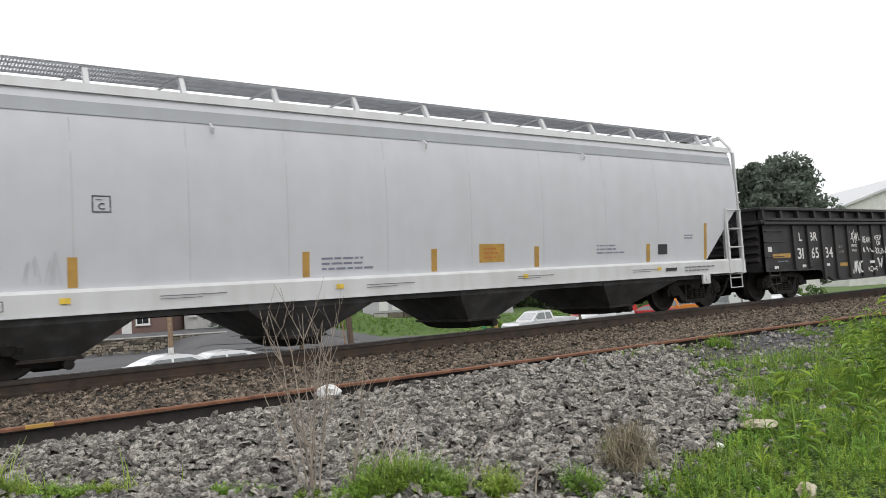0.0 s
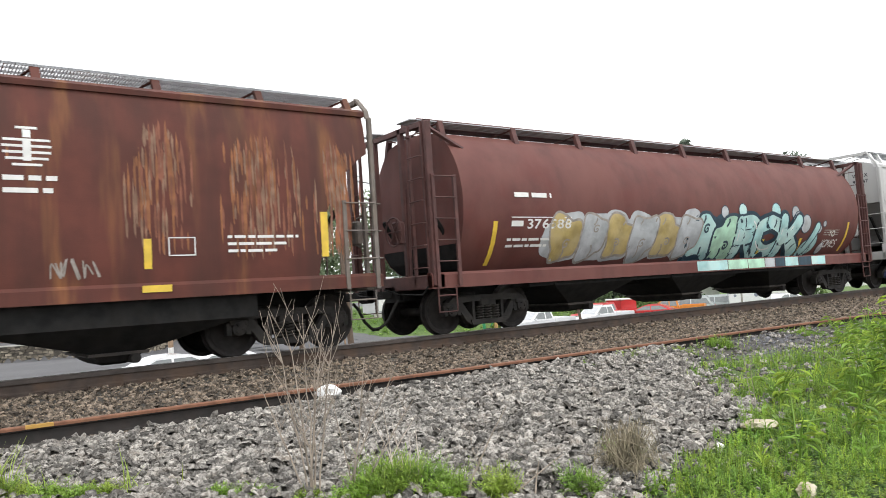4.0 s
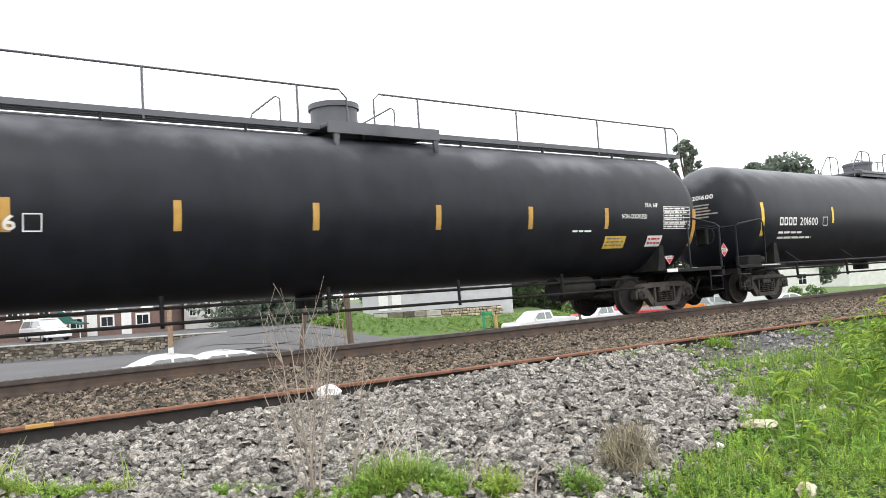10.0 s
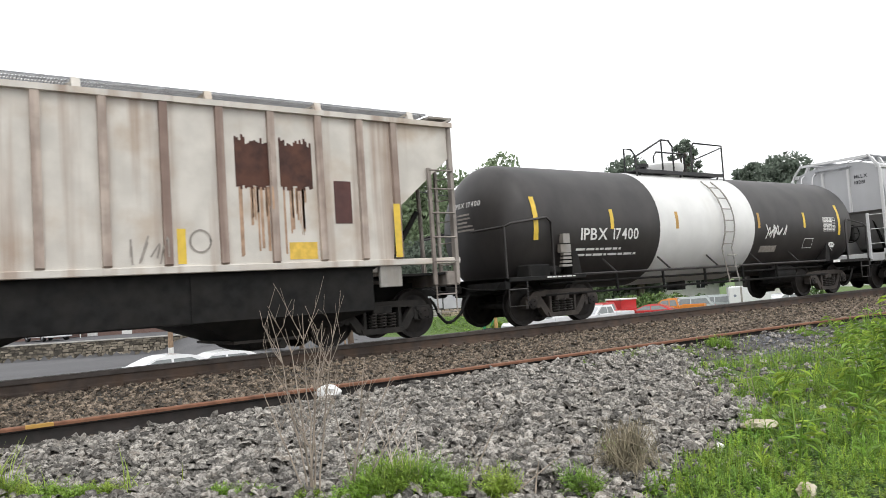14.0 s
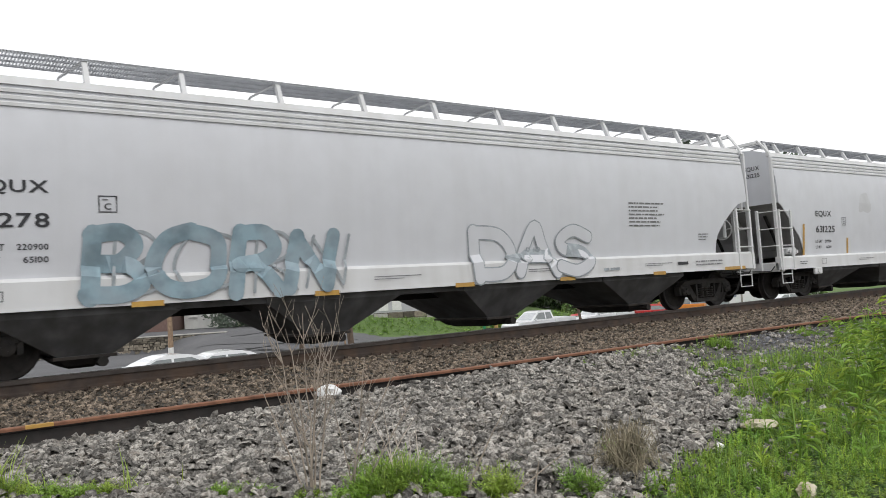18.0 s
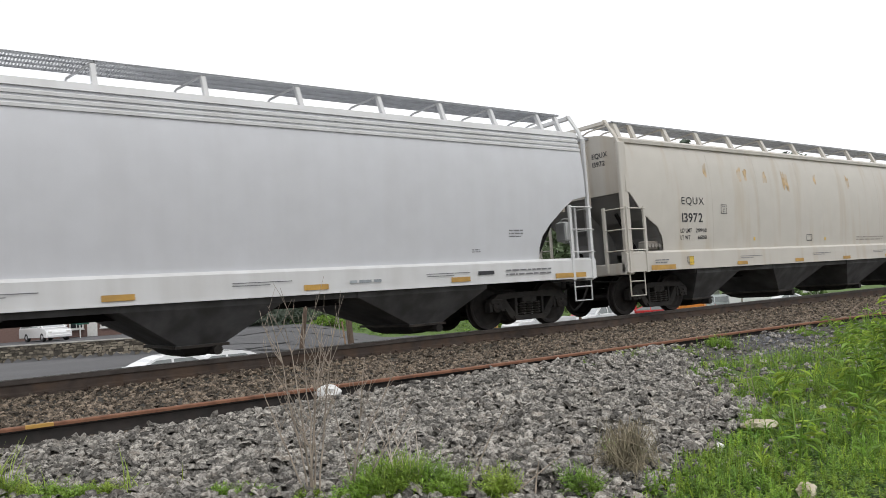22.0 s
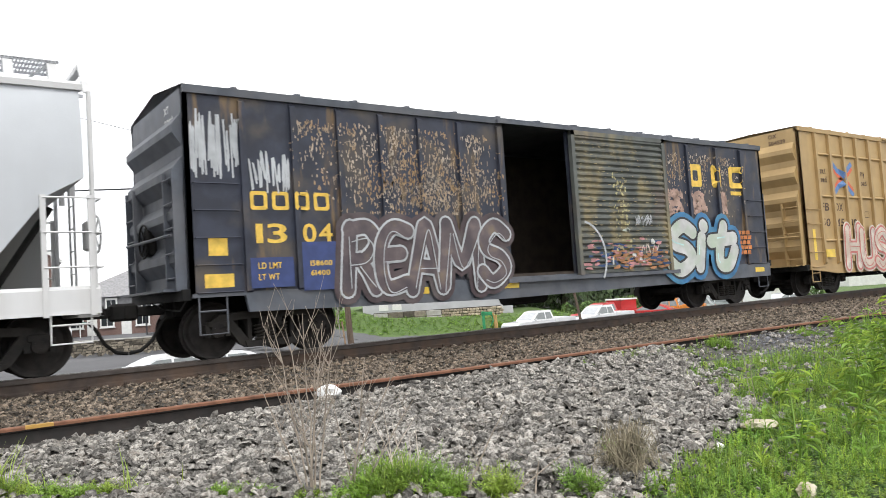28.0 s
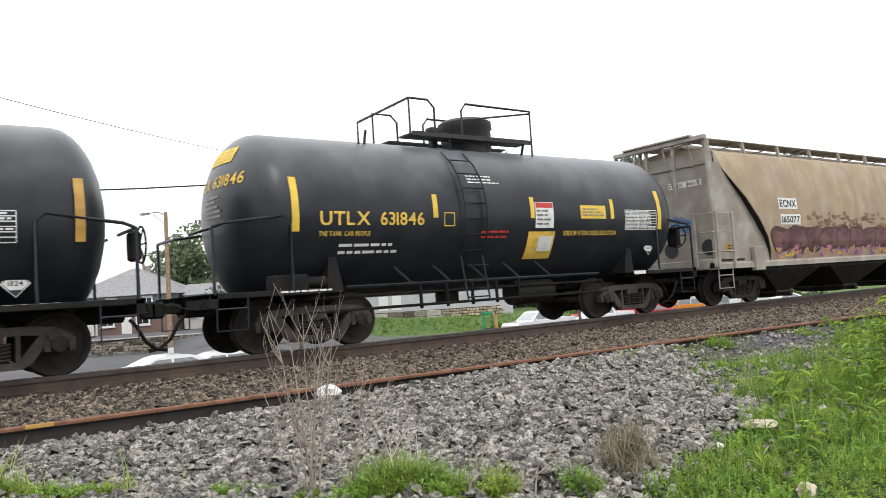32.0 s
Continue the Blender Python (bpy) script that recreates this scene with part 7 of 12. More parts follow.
def long_walk(car, x0, x1, zt, material):
    """A walkway along the whole top of the tank, with two runs of pipe railing and a drum-shaped dome between them."""
    y, z = 0.62, zt + 0.75
    for d in (-1, 1):
        for k in range(4):
            yy = d * (y - 0.08 - 0.13 * k)
            part("platform_board", Shape().box(x0, x1, yy - 0.05, yy + 0.05, zt, zt + 0.03), material, car, "narrow top platform board")
        part("toe_board", Shape().box(x0, x1, d * y - 0.02, d * y + 0.02, zt - 0.04, zt + 0.06), material, car)
        for x in np.linspace(x0 + 0.3, x1 - 0.2, 9):
            part("platform_leg", Shape().tube([(x, d * (y - 0.05), zt), (x, d * (y - 0.15), zt - 0.25)], 0.03, 5), material, car)
    for a, b, posts in ((x0, 10.9, (4.6, 7.21, 9.89)), (11.49, x1, (12.52, 15.15, 17.75, 20.35))):
        part("platform_railing", Shape().tube([(a, -y, zt), (a, -y, z - 0.12), (a + 0.12, -y, z), (b - 0.15, -y, z), (b, -y, z - 0.15), (b, -y, zt)], 0.02, 6), material, car, "long thin top railing", 60)
        for x in posts:
            part("railing_post", Shape().tube([(x, -y, zt - 0.1), (x, -y, z)], 0.024, 6), material, car)
    for a, b in ((9.0, 9.55), (11.2, 11.95)):
        part("hand_loop", Shape().tube([(a, -y, zt + 0.06), (a + 0.02, -y, zt + 0.14), (b - 0.08, -y, zt + 0.5), (b, -y, zt + 0.46), (b, -y, zt)], 0.018, 5), material, car)
    part("dome_deck", Shape().box(10.3, 12.75, -0.95, 0.95, zt - 0.04, zt + 0.04, 0.01).box(10.3, 12.75, -0.98, -0.92, zt - 0.16, zt + 0.06), material, car, "wider deck round the dome")
    for x in (10.4, 12.6):
        part("deck_brace", Shape().prism([(x, zt - 0.05), (x + 0.14, zt - 0.05), (x + 0.1, zt - 0.5), (x + 0.04, zt - 0.5)], -0.96, -0.9), material, car)
    part("manway_dome", Shape().turned([(zt - 0.3, 0.46), (zt + 0.5, 0.46), (zt + 0.5, 0.5), (zt + 0.6, 0.5), (zt + 0.62, 0.44), (zt + 0.65, 0.1)], 20, "z", (10.95, 0, 0)), material, car, "drum-shaped valve dome", 40)


def ramp_walk(car, zt, material):
    """A narrow centre deck with pipe railings in several bends, and a low drum dome on a wider deck."""
    y = 0.55
    pipe = lambda pts, r=0.018: part("platform_railing", Shape().tube([(x, d * y, z) for x, z in pts], r, 6), material, car, "bent pipe railing", 60)
    for d in (-1, 1):
        for k in range(4):
            yy = d * (y - 0.07 - 0.12 * k)
            part("platform_board", Shape().box(9.9, 16.8, yy - 0.05, yy + 0.05, zt, zt + 0.03), material, car, "narrow top platform board")
        part("toe_board", Shape().box(9.9, 16.8, d * y - 0.02, d * y + 0.02, zt - 0.06, zt + 0.03), material, car)
        pipe([(9.46, zt - 0.1), (9.46, 4.07)])
        pipe([(10.09, 4.09), (9.46, 4.08), (9.36, 4.12), (9.4, 4.2), (9.87, 4.7), (9.95, 4.74), (10.5, 4.74), (10.6, 4.68), (10.64, 4.55), (10.64, zt)])
        pipe([(10.09, zt), (10.09, 4.74)])
        pipe([(11.62, zt), (11.62, 4.58), (11.66, 4.68), (11.76, 4.73), (15.62, 4.74), (15.74, 4.7), (15.8, 4.58), (15.8, zt)])
        for x in (12.22, 13.73, 15.11):
            pipe([(x, zt), (x, 4.73)])
        pipe([(12.6, zt + 0.12), (14.3, zt + 0.1), (14.4, zt + 0.02)], 0.014)
        pipe([(15.12, zt), (15.14, zt + 0.1), (15.24, zt + 0.15), (15.82, zt + 0.27), (16.4, 4.6), (16.5, 4.72), (16.6, 4.76), (16.7, 4.74), (16.74, 4.6), (16.74, zt - 0.05)])
        pipe([(16.52, zt), (16.52, 4.72)])
        for x in np.linspace(10.1, 16.6, 7):
            part("platform_leg", Shape().tube([(x, d * (y - 0.05), zt), (x, d * (y - 0.15), zt - 0.25)], 0.03, 5), material, car)
    part("dome_deck", Shape().box(9.85, 12.48, -0.62, 0.62, zt + 0.035, zt + 0.13, 0.015), material, car, "wider deck round the dome")
    dome = part("manway_dome", Shape().turned([(zt, 0.46), (4.36, 0.46), (4.36, 0.49), (4.43, 0.49), (4.47, 0.4), (4.49, 0.1)], 20, "z", (10.9, 0, 0)), material, car, "low drum-shaped dome", 40)
    part("lid_lug", Shape().box(11.36, 11.56, -0.12, 0.12, 4.36, 4.45, 0.02).box(11.45, 11.52, -0.05, 0.05, 4.1, 4.4), material, dome)


def side_ladder(car, x, surf, z0, z1, material, w=0.42):
    s = Shape()
    for xx in (x, x + w):
        s = Shape().tube([(xx, -1.52, z0 - 0.4), (xx, -surf(xx, z0 + 0.5) - 0.09, z0 + 0.5)] + [(xx, -surf(xx, z) - 0.09, z) for z in np.linspace(z0 + 0.6, z1, 8)], 0.02, 5)
        part("ladder_stile", s, material, car)
    for z in np.arange(z0 - 0.3, z1, 0.3):
        y = -surf(x, max(z, z0 + 0.5)) - 0.09 if z > z0 + 0.4 else -1.52
        part("ladder_rung", Shape().cyl((x, y, z), (x + w, y, z), 0.014, 6), material, car)


def data_block(car, x0, x1, z0, z1, material, surf, rows=6, cols=4):
    s = Shape()
    for k in range(rows + 1):
        z = z0 + (z1 - z0) * k / rows
        patch(s, surf, x0, x1, z - 0.008, z + 0.008, 0.01, 1)
    for k in range(cols + 1):
        x = x0 + (x1 - x0) * k / cols
        patch(s, surf, x - 0.006, x + 0.006, z0, z1, 0.01, 4)
    tagged(part("data_table", s, material, car, "lined stencil table"), kind="stuff")
    bars(car, x0 + 0.03, x1 - 0.03, z0, z1, rows, material, surf, 5, 0.011)


def head_marks(car, a, head, zc, R, words, material, h=0.2, w=1.8, y0=-0.1, z0=None, note=None):
    """Lettering on the left head, laid on its curve."""
    on = lambda y, z, lift=0.012: a + head * (1 - math.sqrt(1 - min(0.99, math.hypot(y, z - zc) / R) ** 2)) - lift
    z0 = zc + 0.34 * R if z0 is None else z0
    pts, fs, pen = [], [], 0.0
    for ch in words:
        if ch == " ":
            pen += 0.35
            continue
        v, f = GLYPHS[ch, True]
        lo, hi = min(p[0] for p in v), max(p[0] for p in v)
        k = len(pts)
        pts += [(p[0] - lo + pen, p[1]) for p in v]
        fs += [tuple(i + k for i in q) for q in f]
        pen += hi - lo + 0.1
    out = []
    for p, q in pts:
        y, z = y0 + w / 2 - p / pen * w, z0 + q * h / 0.7
        out.append((on(y, z), y, z))
    part("head_lettering", Shape().add(out, fs), material, car)

    def plate(name, ya, yb, za, zb, m, label="", lift=0.01, n=6):
        s = Shape()
        for i in range(n):
            for k in range(n):
                q = [(ya + (yb - ya) * (i + u) / n, za + (zb - za) * (k + v) / n) for u, v in ((0, 0), (1, 0), (1, 1), (0, 1))]
                s.add([(on(y, z, lift), y, z) for y, z in q], [(0, 1, 2, 3)])
        part(name, s, m, car, label)
    rng = random.Random(len(words) * 7 + int(R * 100))
    for k in range(5):
        z = z0 - 0.18 - k * 0.085
        plate("small_print", y0 + 0.3, y0 + 0.3 - rng.uniform(0.35, 0.75), z, z + 0.04, FADED if note != "lines" else WHITE, n=3)
    if note == "sign":
        plate("head_sign", 0.3, -0.55, zc + 0.62 * R, zc + 0.8 * R, YELLOW, "yellow sign on the tank head")
        for k in range(3):
            plate("sign_print", 0.22, -0.47, zc + 0.65 * R + k * 0.075, zc + 0.65 * R + k * 0.075 + 0.03, GOLD, lift=0.014, n=4)
    elif note == "lines":
        for k in range(3):
            plate("amber_print", 0.2, -0.5, zc + 0.5 * R + k * 0.1, zc + 0.5 * R + k * 0.1 + 0.06, GOLD, n=4)


def block_word(car, x0, x1, z0, z1, n, material, surf):
    """An owner's mark drawn as plain letter-sized hollow blocks."""
    w, h = (x1 - x0) / n, z1 - z0
    for k in range(n):
        block_mark(car, x0 + k * w, x0 + (k + 0.78) * w, z0, z1, material, surf, 0.2 * h)


def block_mark(car, a, b, z0, z1, material, surf, t):
    c, s = 0.1 * (z1 - z0), Shape()
    ring = lambda e: [(a + e + c, z0 + e), (b - e - c, z0 + e), (b - e, z0 + e + c), (b - e, z1 - e - c), (b - e - c, z1 - e), (a + e + c, z1 - e), (a + e, z1 - e - c), (a + e, z0 + e + c)]
    out, c = ring(0), c * 0.6
    pts = out + ring(t)
    s.add([(x, -surf(x, z) - 0.008, z) for x, z in pts], [(i, (i + 1) % 8, 8 + (i + 1) % 8, 8 + i) for i in range(8)])
    return part("owner_mark", s, material, car, "plain painted block the size of a letter")


def tank_strip(car, xs, z0, z1, surf, w=0.11, mat=None):
    for x in xs:
        panel(car, "reflector_strip", x, x + w, z0, z1, mat or YELLOW, surf, "vertical reflective strip")


def tanks():
    L = 20.4
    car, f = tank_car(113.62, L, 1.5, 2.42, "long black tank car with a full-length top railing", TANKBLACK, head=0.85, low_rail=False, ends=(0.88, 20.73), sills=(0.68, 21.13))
    block_word(car, 3.1, 4.25, 2.02, 2.23, 4, WHITE, f)
    write(car, "59276", 4.4, 5.28, 2.02, 2.23, WHITE, f)
    bars(car, 3.0, 5.2, 1.66, 1.9, 2, WHITE, f, 3)
    box_mark(car, 5.36, 5.6, 2.0, 2.25, WHITE, f)
    tank_strip(car, [2.0, 19.97], 1.58, 2.48, f, 0.13, AMBER)
    tank_strip(car, [5.1, 7.35, 9.64, 12.17, 14.5, 16.8], 2.0, 2.46, f, 0.12, AMBER)
    long_walk(car, 1.6, 20.85, 3.98, TANKBLACK)
    data_block(car, 18.85, 19.86, 2.0, 2.52, WHITE, f)
    write(car, "NON-ODORIZED", 17.36, 18.24, 2.23, 2.33, WHITE, f)
    write(car, "FRA AIP", 18.2, 18.65, 2.5, 2.6, WHITE, f)
    panel(car, "notice_panel", 16.88, 17.58, 1.57, 1.84, GOLD, f, "yellow notice panel")
    bars(car, 16.93, 17.53, 1.6, 1.82, 3, INK, f, 4, 0.014)
    panel(car, "red_notice", 18.34, 18.88, 1.59, 1.84, WHITE, f, "white notice with red letters")
    bars(car, 18.38, 18.84, 1.62, 1.81, 2, RED, f, 4, 0.014)
    bars(car, 15.8, 16.6, 1.9, 2.0, 1, WHITE, f, 6)
    diamond(car, 19.5, 1.33, f, red=True)
    head_marks(car, 0.88, 0.9, 2.42, 1.5, "59276", WHITE, h=0.12, w=0.6, y0=-0.3)
    L = 20.85
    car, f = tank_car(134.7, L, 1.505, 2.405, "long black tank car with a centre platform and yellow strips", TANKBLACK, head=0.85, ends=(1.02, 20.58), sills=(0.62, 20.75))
    block_word(car, 2.86, 3.78, 2.07, 2.3, 4, WHITE, f)
    write(car, "201600", 3.92, 4.9, 2.07, 2.3, WHITE, f)
    bars(car, 2.86, 4.7, 1.66, 1.94, 2, WHITE, f, 3)
    box_mark(car, 5.2, 5.47, 2.06, 2.32, WHITE, f)
    tank_strip(car, [1.95, 19.7], 1.78, 2.7, f, 0.14)
    tank_strip(car, [5.74, 9.74, 13.26, 16.66], 2.14, 2.62, f)
    panel(car, "notice_panel", 10.84, 11.58, 1.83, 2.09, GOLD, f, "yellow notice panel")
    bars(car, 10.88, 11.54, 1.86, 2.06, 2, INK, f, 4, 0.014)
    tag(car, "CRAN", 10.98, 11.66, 1.5, 1.78, PALEMARK, f, 31, 0.03, "pale sprayed word with curled ends")
    for a, b, c in ((10.98, 10.84, 1.0), (11.68, 11.84, -1.0)):
        s = Shape()
        stroke(s, eased([(a, 1.66), ((a + b) / 2, 1.74), (b, 1.62), (b + 0.02 * c, 1.5), ((a + b) / 2 + 0.03 * c, 1.47), (a, 1.55)]), 0.03, f, 0.008)
        part("sprayed_curl", s, PALEMARK, car, "pale sprayed curl")
    data_block(car, 18.6, 19.62, 2.1, 2.62, PALEMARK, f)
    box_mark(car, 18.22, 18.74, 1.54, 1.86, PALEMARK, f)
    write(car, "IT", 18.36, 18.6, 1.62, 1.78, PALEMARK, f)
    write(car, "LIQUEFIED PETROLEUM GAS", 16.8, 18.5, 2.21, 2.33, WHITE, f)
    bars(car, 16.9, 17.85, 1.94, 2.04, 1, PALEMARK, f, 7)
    bars(car, 16.6, 17.6, 1.7, 1.86, 2, PALEMARK, f, 8)
    bars(car, 13.2, 14.05, 1.72, 1.84, 1, CAGEDARK, f, 9)
    ramp_walk(car, 3.94, TANKBLACK)
    side_ladder(car, 15.7, f, 1.0, 3.5, TANKBLACK)
    diamond(car, 0.55, 1.45, f, red=True)
    diamond(car, 19.9, 1.4, f, red=True)
    head_marks(car, 1.02, 0.85, 2.405, 1.505, "201600", WHITE, h=0.12, w=0.65, y0=-0.3)
    L = 15.8
    car, f = tank_car(174.32, L, 1.43, 2.13, "brown-black tank car with a white middle section", TANKBROWN, head=0.8, bands=(5.6, 9.6, TANKWHITE), ends=(0.76, 15.6))
    write(car, "IPBX", 2.9, 3.75, 1.76, 2.02, WHITE, f)
    write(car, "17400", 3.95, 4.8, 1.76, 2.02, WHITE, f)
    bars(car, 2.8, 5.0, 1.38, 1.62, 2, WHITE, f, 3)
    tank_strip(car, [1.5, 14.1], 1.78, 2.7, f, 0.13)
    tank_strip(car, [3.85, 12.1], 2.0, 2.45, f)
    tank_strip(car, [6.2, 9.75], 2.0, 2.42, f, 0.11, AMBER)
    top_platform(car, 5.9, 9.6, 3.55, BLACK, 1.4, 0.62, 0.85, True, TANKWHITE)
    side_ladder(car, 8.1, f, 1.0, 3.3, GREYOLD)
    scrawl(car, 10.1, 11.2, 1.72, 2.1, WHITE, f, 41, 0.04, 5)
    data_block(car, 13.2, 13.9, 1.9, 2.3, WHITE, f, 5, 3)
    panel(car, "green_notice", 10.0, 10.8, 1.35, 1.52, FADED, f)
    diamond(car, 13.8, 1.5, f)
    box_mark(car, 12.2, 12.7, 1.42, 1.7, WHITE, f)
    s = Shape().box(2.2, 2.5, -1.46, -1.36, 1.5, 1.68).box(2.25, 2.45, -1.5, -1.38, 1.7, 1.9)
    for k in range(4):
        s.box(2.2 + 0.02 * k, 2.48, -1.48, -1.38, 1.2 + 0.08 * k, 1.25 + 0.08 * k)
    part("document_holder", s, GREYOLD, car)
    head_marks(car, 0.76, 0.8, 2.13, 1.43, "IPBX 17400", WHITE, h=0.11, w=0.85)
    L = 13.0
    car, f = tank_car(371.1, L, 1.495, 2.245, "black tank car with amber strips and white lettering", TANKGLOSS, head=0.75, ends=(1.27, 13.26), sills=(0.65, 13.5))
    write(car, "AXLX", 2.82, 3.6, 2.03, 2.27, WHITE, f)
    write(car, "3058", 3.75, 4.42, 2.03, 2.27, WHITE, f)
    bars(car, 3.0, 4.4, 1.6, 1.95, 3, WHITE, f, 3)
    tank_strip(car, [1.88, 12.62], 1.86, 2.76, f, 0.13, AMBER)
    tank_strip(car, [4.43, 6.13, 9.13, 10.71], 2.06, 2.51, f, 0.11, AMBER)
    write(car, "FOR CHEMICAL EMERGENCY", 4.88, 5.58, 2.25, 2.3, GOLD, f)
    bars(car, 4.85, 5.6, 2.02, 2.22, 2, GOLD, f, 4)
    bars(car, 4.9, 5.5, 1.68, 1.9, 3, WHITE, f, 5)
    panel(car, "notice_panel", 8.62, 9.1, 1.66, 2.12, YELLOW, f, "yellow notice with a red heading")
    panel(car, "notice_top", 8.62, 9.1, 2.12, 2.27, BLACK, f, "", 0.006)
    panel(car, "notice_heading", 8.68, 9.04, 2.15, 2.24, RED, f, "", 0.012)
    bars(car, 8.66, 9.06, 1.7, 2.08, 4, INK, f, 6, 0.014)
    write(car, "SODIUM HYDROXIDE", 10.05, 10.75, 2.2, 2.3, WHITE, f)
    write(car, "SOLUTION", 10.2, 10.6, 2.04, 2.13, WHITE, f)
    data_block(car, 10.89, 11.9, 1.86, 2.28, WHITE, f, 6, 5)
    box_mark(car, 10.35, 10.85, 1.76, 2.0, WHITE, f)
    bars(car, 8.1, 8.6, 2.2, 2.3, 2, WHITE, f, 8)
    panel(car, "dull_plate", 2.36, 2.85, 1.43, 1.78, CAGEDARK, f, "plain grey plate")
    diamond(car, 11.9, 1.32, f)
    top_platform(car, 5.24, 8.74, 3.7, TANKBLACK, 1.5, 0.6, 0.86, True, None, "split", 6.7, (6.07, 7.2, 7.84), 5.72, 0.26, 0.6)
    side_ladder(car, 7.12, f, 1.0, 3.5, TANKBLACK, 0.53)
    head_marks(car, 1.27, 0.75, 2.245, 1.495, "AXLX 3058", WHITE, w=1.6, z0=2.62, note="lines")
    L = 11.5
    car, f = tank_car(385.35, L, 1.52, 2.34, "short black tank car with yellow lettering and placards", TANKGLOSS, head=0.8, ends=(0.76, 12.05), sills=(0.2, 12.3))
    write(car, "UTLX", 2.12, 3.1, 2.08, 2.32, GOLD, f)
    write(car, "631846", 3.3, 4.24, 2.08, 2.32, GOLD, f)
    write(car, "THE TANK CAR PEOPLE", 2.1, 3.1, 1.9, 1.98, GOLD, f)
    bars(car, 2.5, 4.0, 1.56, 1.8, 2, WHITE, f, 3)
    box_mark(car, 4.7, 4.95, 2.06, 2.32, GOLD, f)
    tank_strip(car, [1.61, 10.96], 1.98, 2.9, f, 0.13)
    tank_strip(car, [4.45, 6.9, 9.32], 2.22, 2.66, f)
    panel(car, "white_notice", 7.03, 7.55, 2.02, 2.56, WHITE, f, "white notice with a red heading")
    panel(car, "notice_heading", 7.05, 7.53, 2.44, 2.55, RED, f, "", 0.01)
    bars(car, 7.06, 7.5, 2.06, 2.42, 4, INK, f, 6, 0.014)
    panel(car, "yellow_notice", 6.85, 7.6, 1.4, 1.95, GOLD, f, "yellow notice panel")
    panel(car, "notice_inset", 7.15, 7.55, 1.55, 1.85, WHITE, f, "", 0.012)
    panel(car, "yellow_sign", 8.36, 9.16, 2.22, 2.51, YELLOW, f, "bright yellow sign")
    bars(car, 8.42, 9.1, 2.26, 2.46, 3, INK, f, 7, 0.014)
    write(car, "SODIUM HYDROXIDE SOLUTION", 7.85, 9.5, 1.86, 1.96, GOLD, f)
    data_block(car, 9.8, 10.9, 1.98, 2.42, WHITE, f, 7, 5)
    bars(car, 5.6, 6.5, 1.8, 2.0, 2, RED, f, 8)
    bars(car, 5.4, 6.2, 2.9, 3.1, 3, WHITE, f, 9)
    top_platform(car, 3.42, 7.84, 4.0, BLACK, 1.5, 0.7, 0.71, True, None, "split", 6.53, (4.61, 5.22, 5.91), 4.66, 0.54, 0.52, 0.11)
    side_ladder(car, 5.15, f, 1.0, 3.6, TANKBLACK, 0.53)
    diamond(car, 10.75, 1.55, f, 0.16)
    head_marks(car, 0.76, 0.8, 2.34, 1.52, "UTLX 631846", GOLD, w=1.85, z0=2.86, note="sign")


# ---- boxcars and other hoppers ----
BOXBLUE = shade("sun-bleached_dark_blue_paint", (0.026, 0.031, 0.05), 0.6, var=0.25, scale=3, second=(0.2, 0.13, 0.06), amount=0.7, edge=0.64, soft=0.07, stretch=(2.4, 2.4, 0.45), third=(0.09, 0.075, 0.06), third_amount=0.42, bump=0.08)
BOXEND = shade("dark_blue_grey_paint", (0.075, 0.085, 0.105), 0.6, var=0.2, scale=3, second=(0.14, 0.14, 0.15), amount=0.5)
SLATS = shade("corroded_door_paint", (0.1, 0.108, 0.1), 0.65, var=0.2, scale=2, second=(0.33, 0.265, 0.13), amount=0.65, edge=0.57, soft=0.1, stretch=(1.5, 1.5, 0.7), third=(0.24, 0.15, 0.11), third_amount=0.36, third_scale=0.8)
MUSTARD = shade("mustard_yellow_paint", (0.41, 0.278, 0.125), 0.6, var=0.08, scale=2, second=(0.26, 0.17, 0.075), amount=0.35, edge=0.58, stretch=(1.6, 1.6, 0.3), third=(0.46, 0.315, 0.14), third_amount=0.45)
DOORBLACK = shade("sooty_door_paint", (0.0121, 0.0121, 0.0143), 0.6, var=0.25, scale=3, second=(0.035, 0.032, 0.03), amount=0.5)
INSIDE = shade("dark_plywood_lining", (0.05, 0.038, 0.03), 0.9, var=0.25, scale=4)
OLDWHITE = shade("stained_off_white_paint", (0.62, 0.59, 0.54), 0.75, var=0.1, scale=2, second=(0.28, 0.17, 0.11), amount=0.6, edge=0.6, soft=0.1, stretch=(2.6, 2.6, 0.12), third=(0.5, 0.42, 0.34), third_amount=0.4, bump=0.1)
RIBRUST = shade("rust_stained_rib_paint", (0.44, 0.37, 0.32), 0.8, var=0.2, scale=3, second=(0.16, 0.09, 0.07), amount=0.7, edge=0.5, stretch=(2, 2, 0.15))
RUSTDARK = shade("dark_rust_patch", (0.06, 0.028, 0.022), 0.85, var=0.3, scale=6, second=(0.13, 0.055, 0.035), amount=0.6)
TAN = shade("dusty_tan_paint", (0.37, 0.285, 0.185), 0.75, var=0.1, scale=2, second=(0.27, 0.2, 0.145), amount=0.6, edge=0.55, stretch=(1.6, 1.6, 0.25), third=(0.42, 0.345, 0.25), third_amount=0.45)
TANGREY = shade("dirty_beige_steel", (0.36, 0.34, 0.30), 0.75, var=0.12, scale=3, second=(0.22, 0.17, 0.13), amount=0.5)


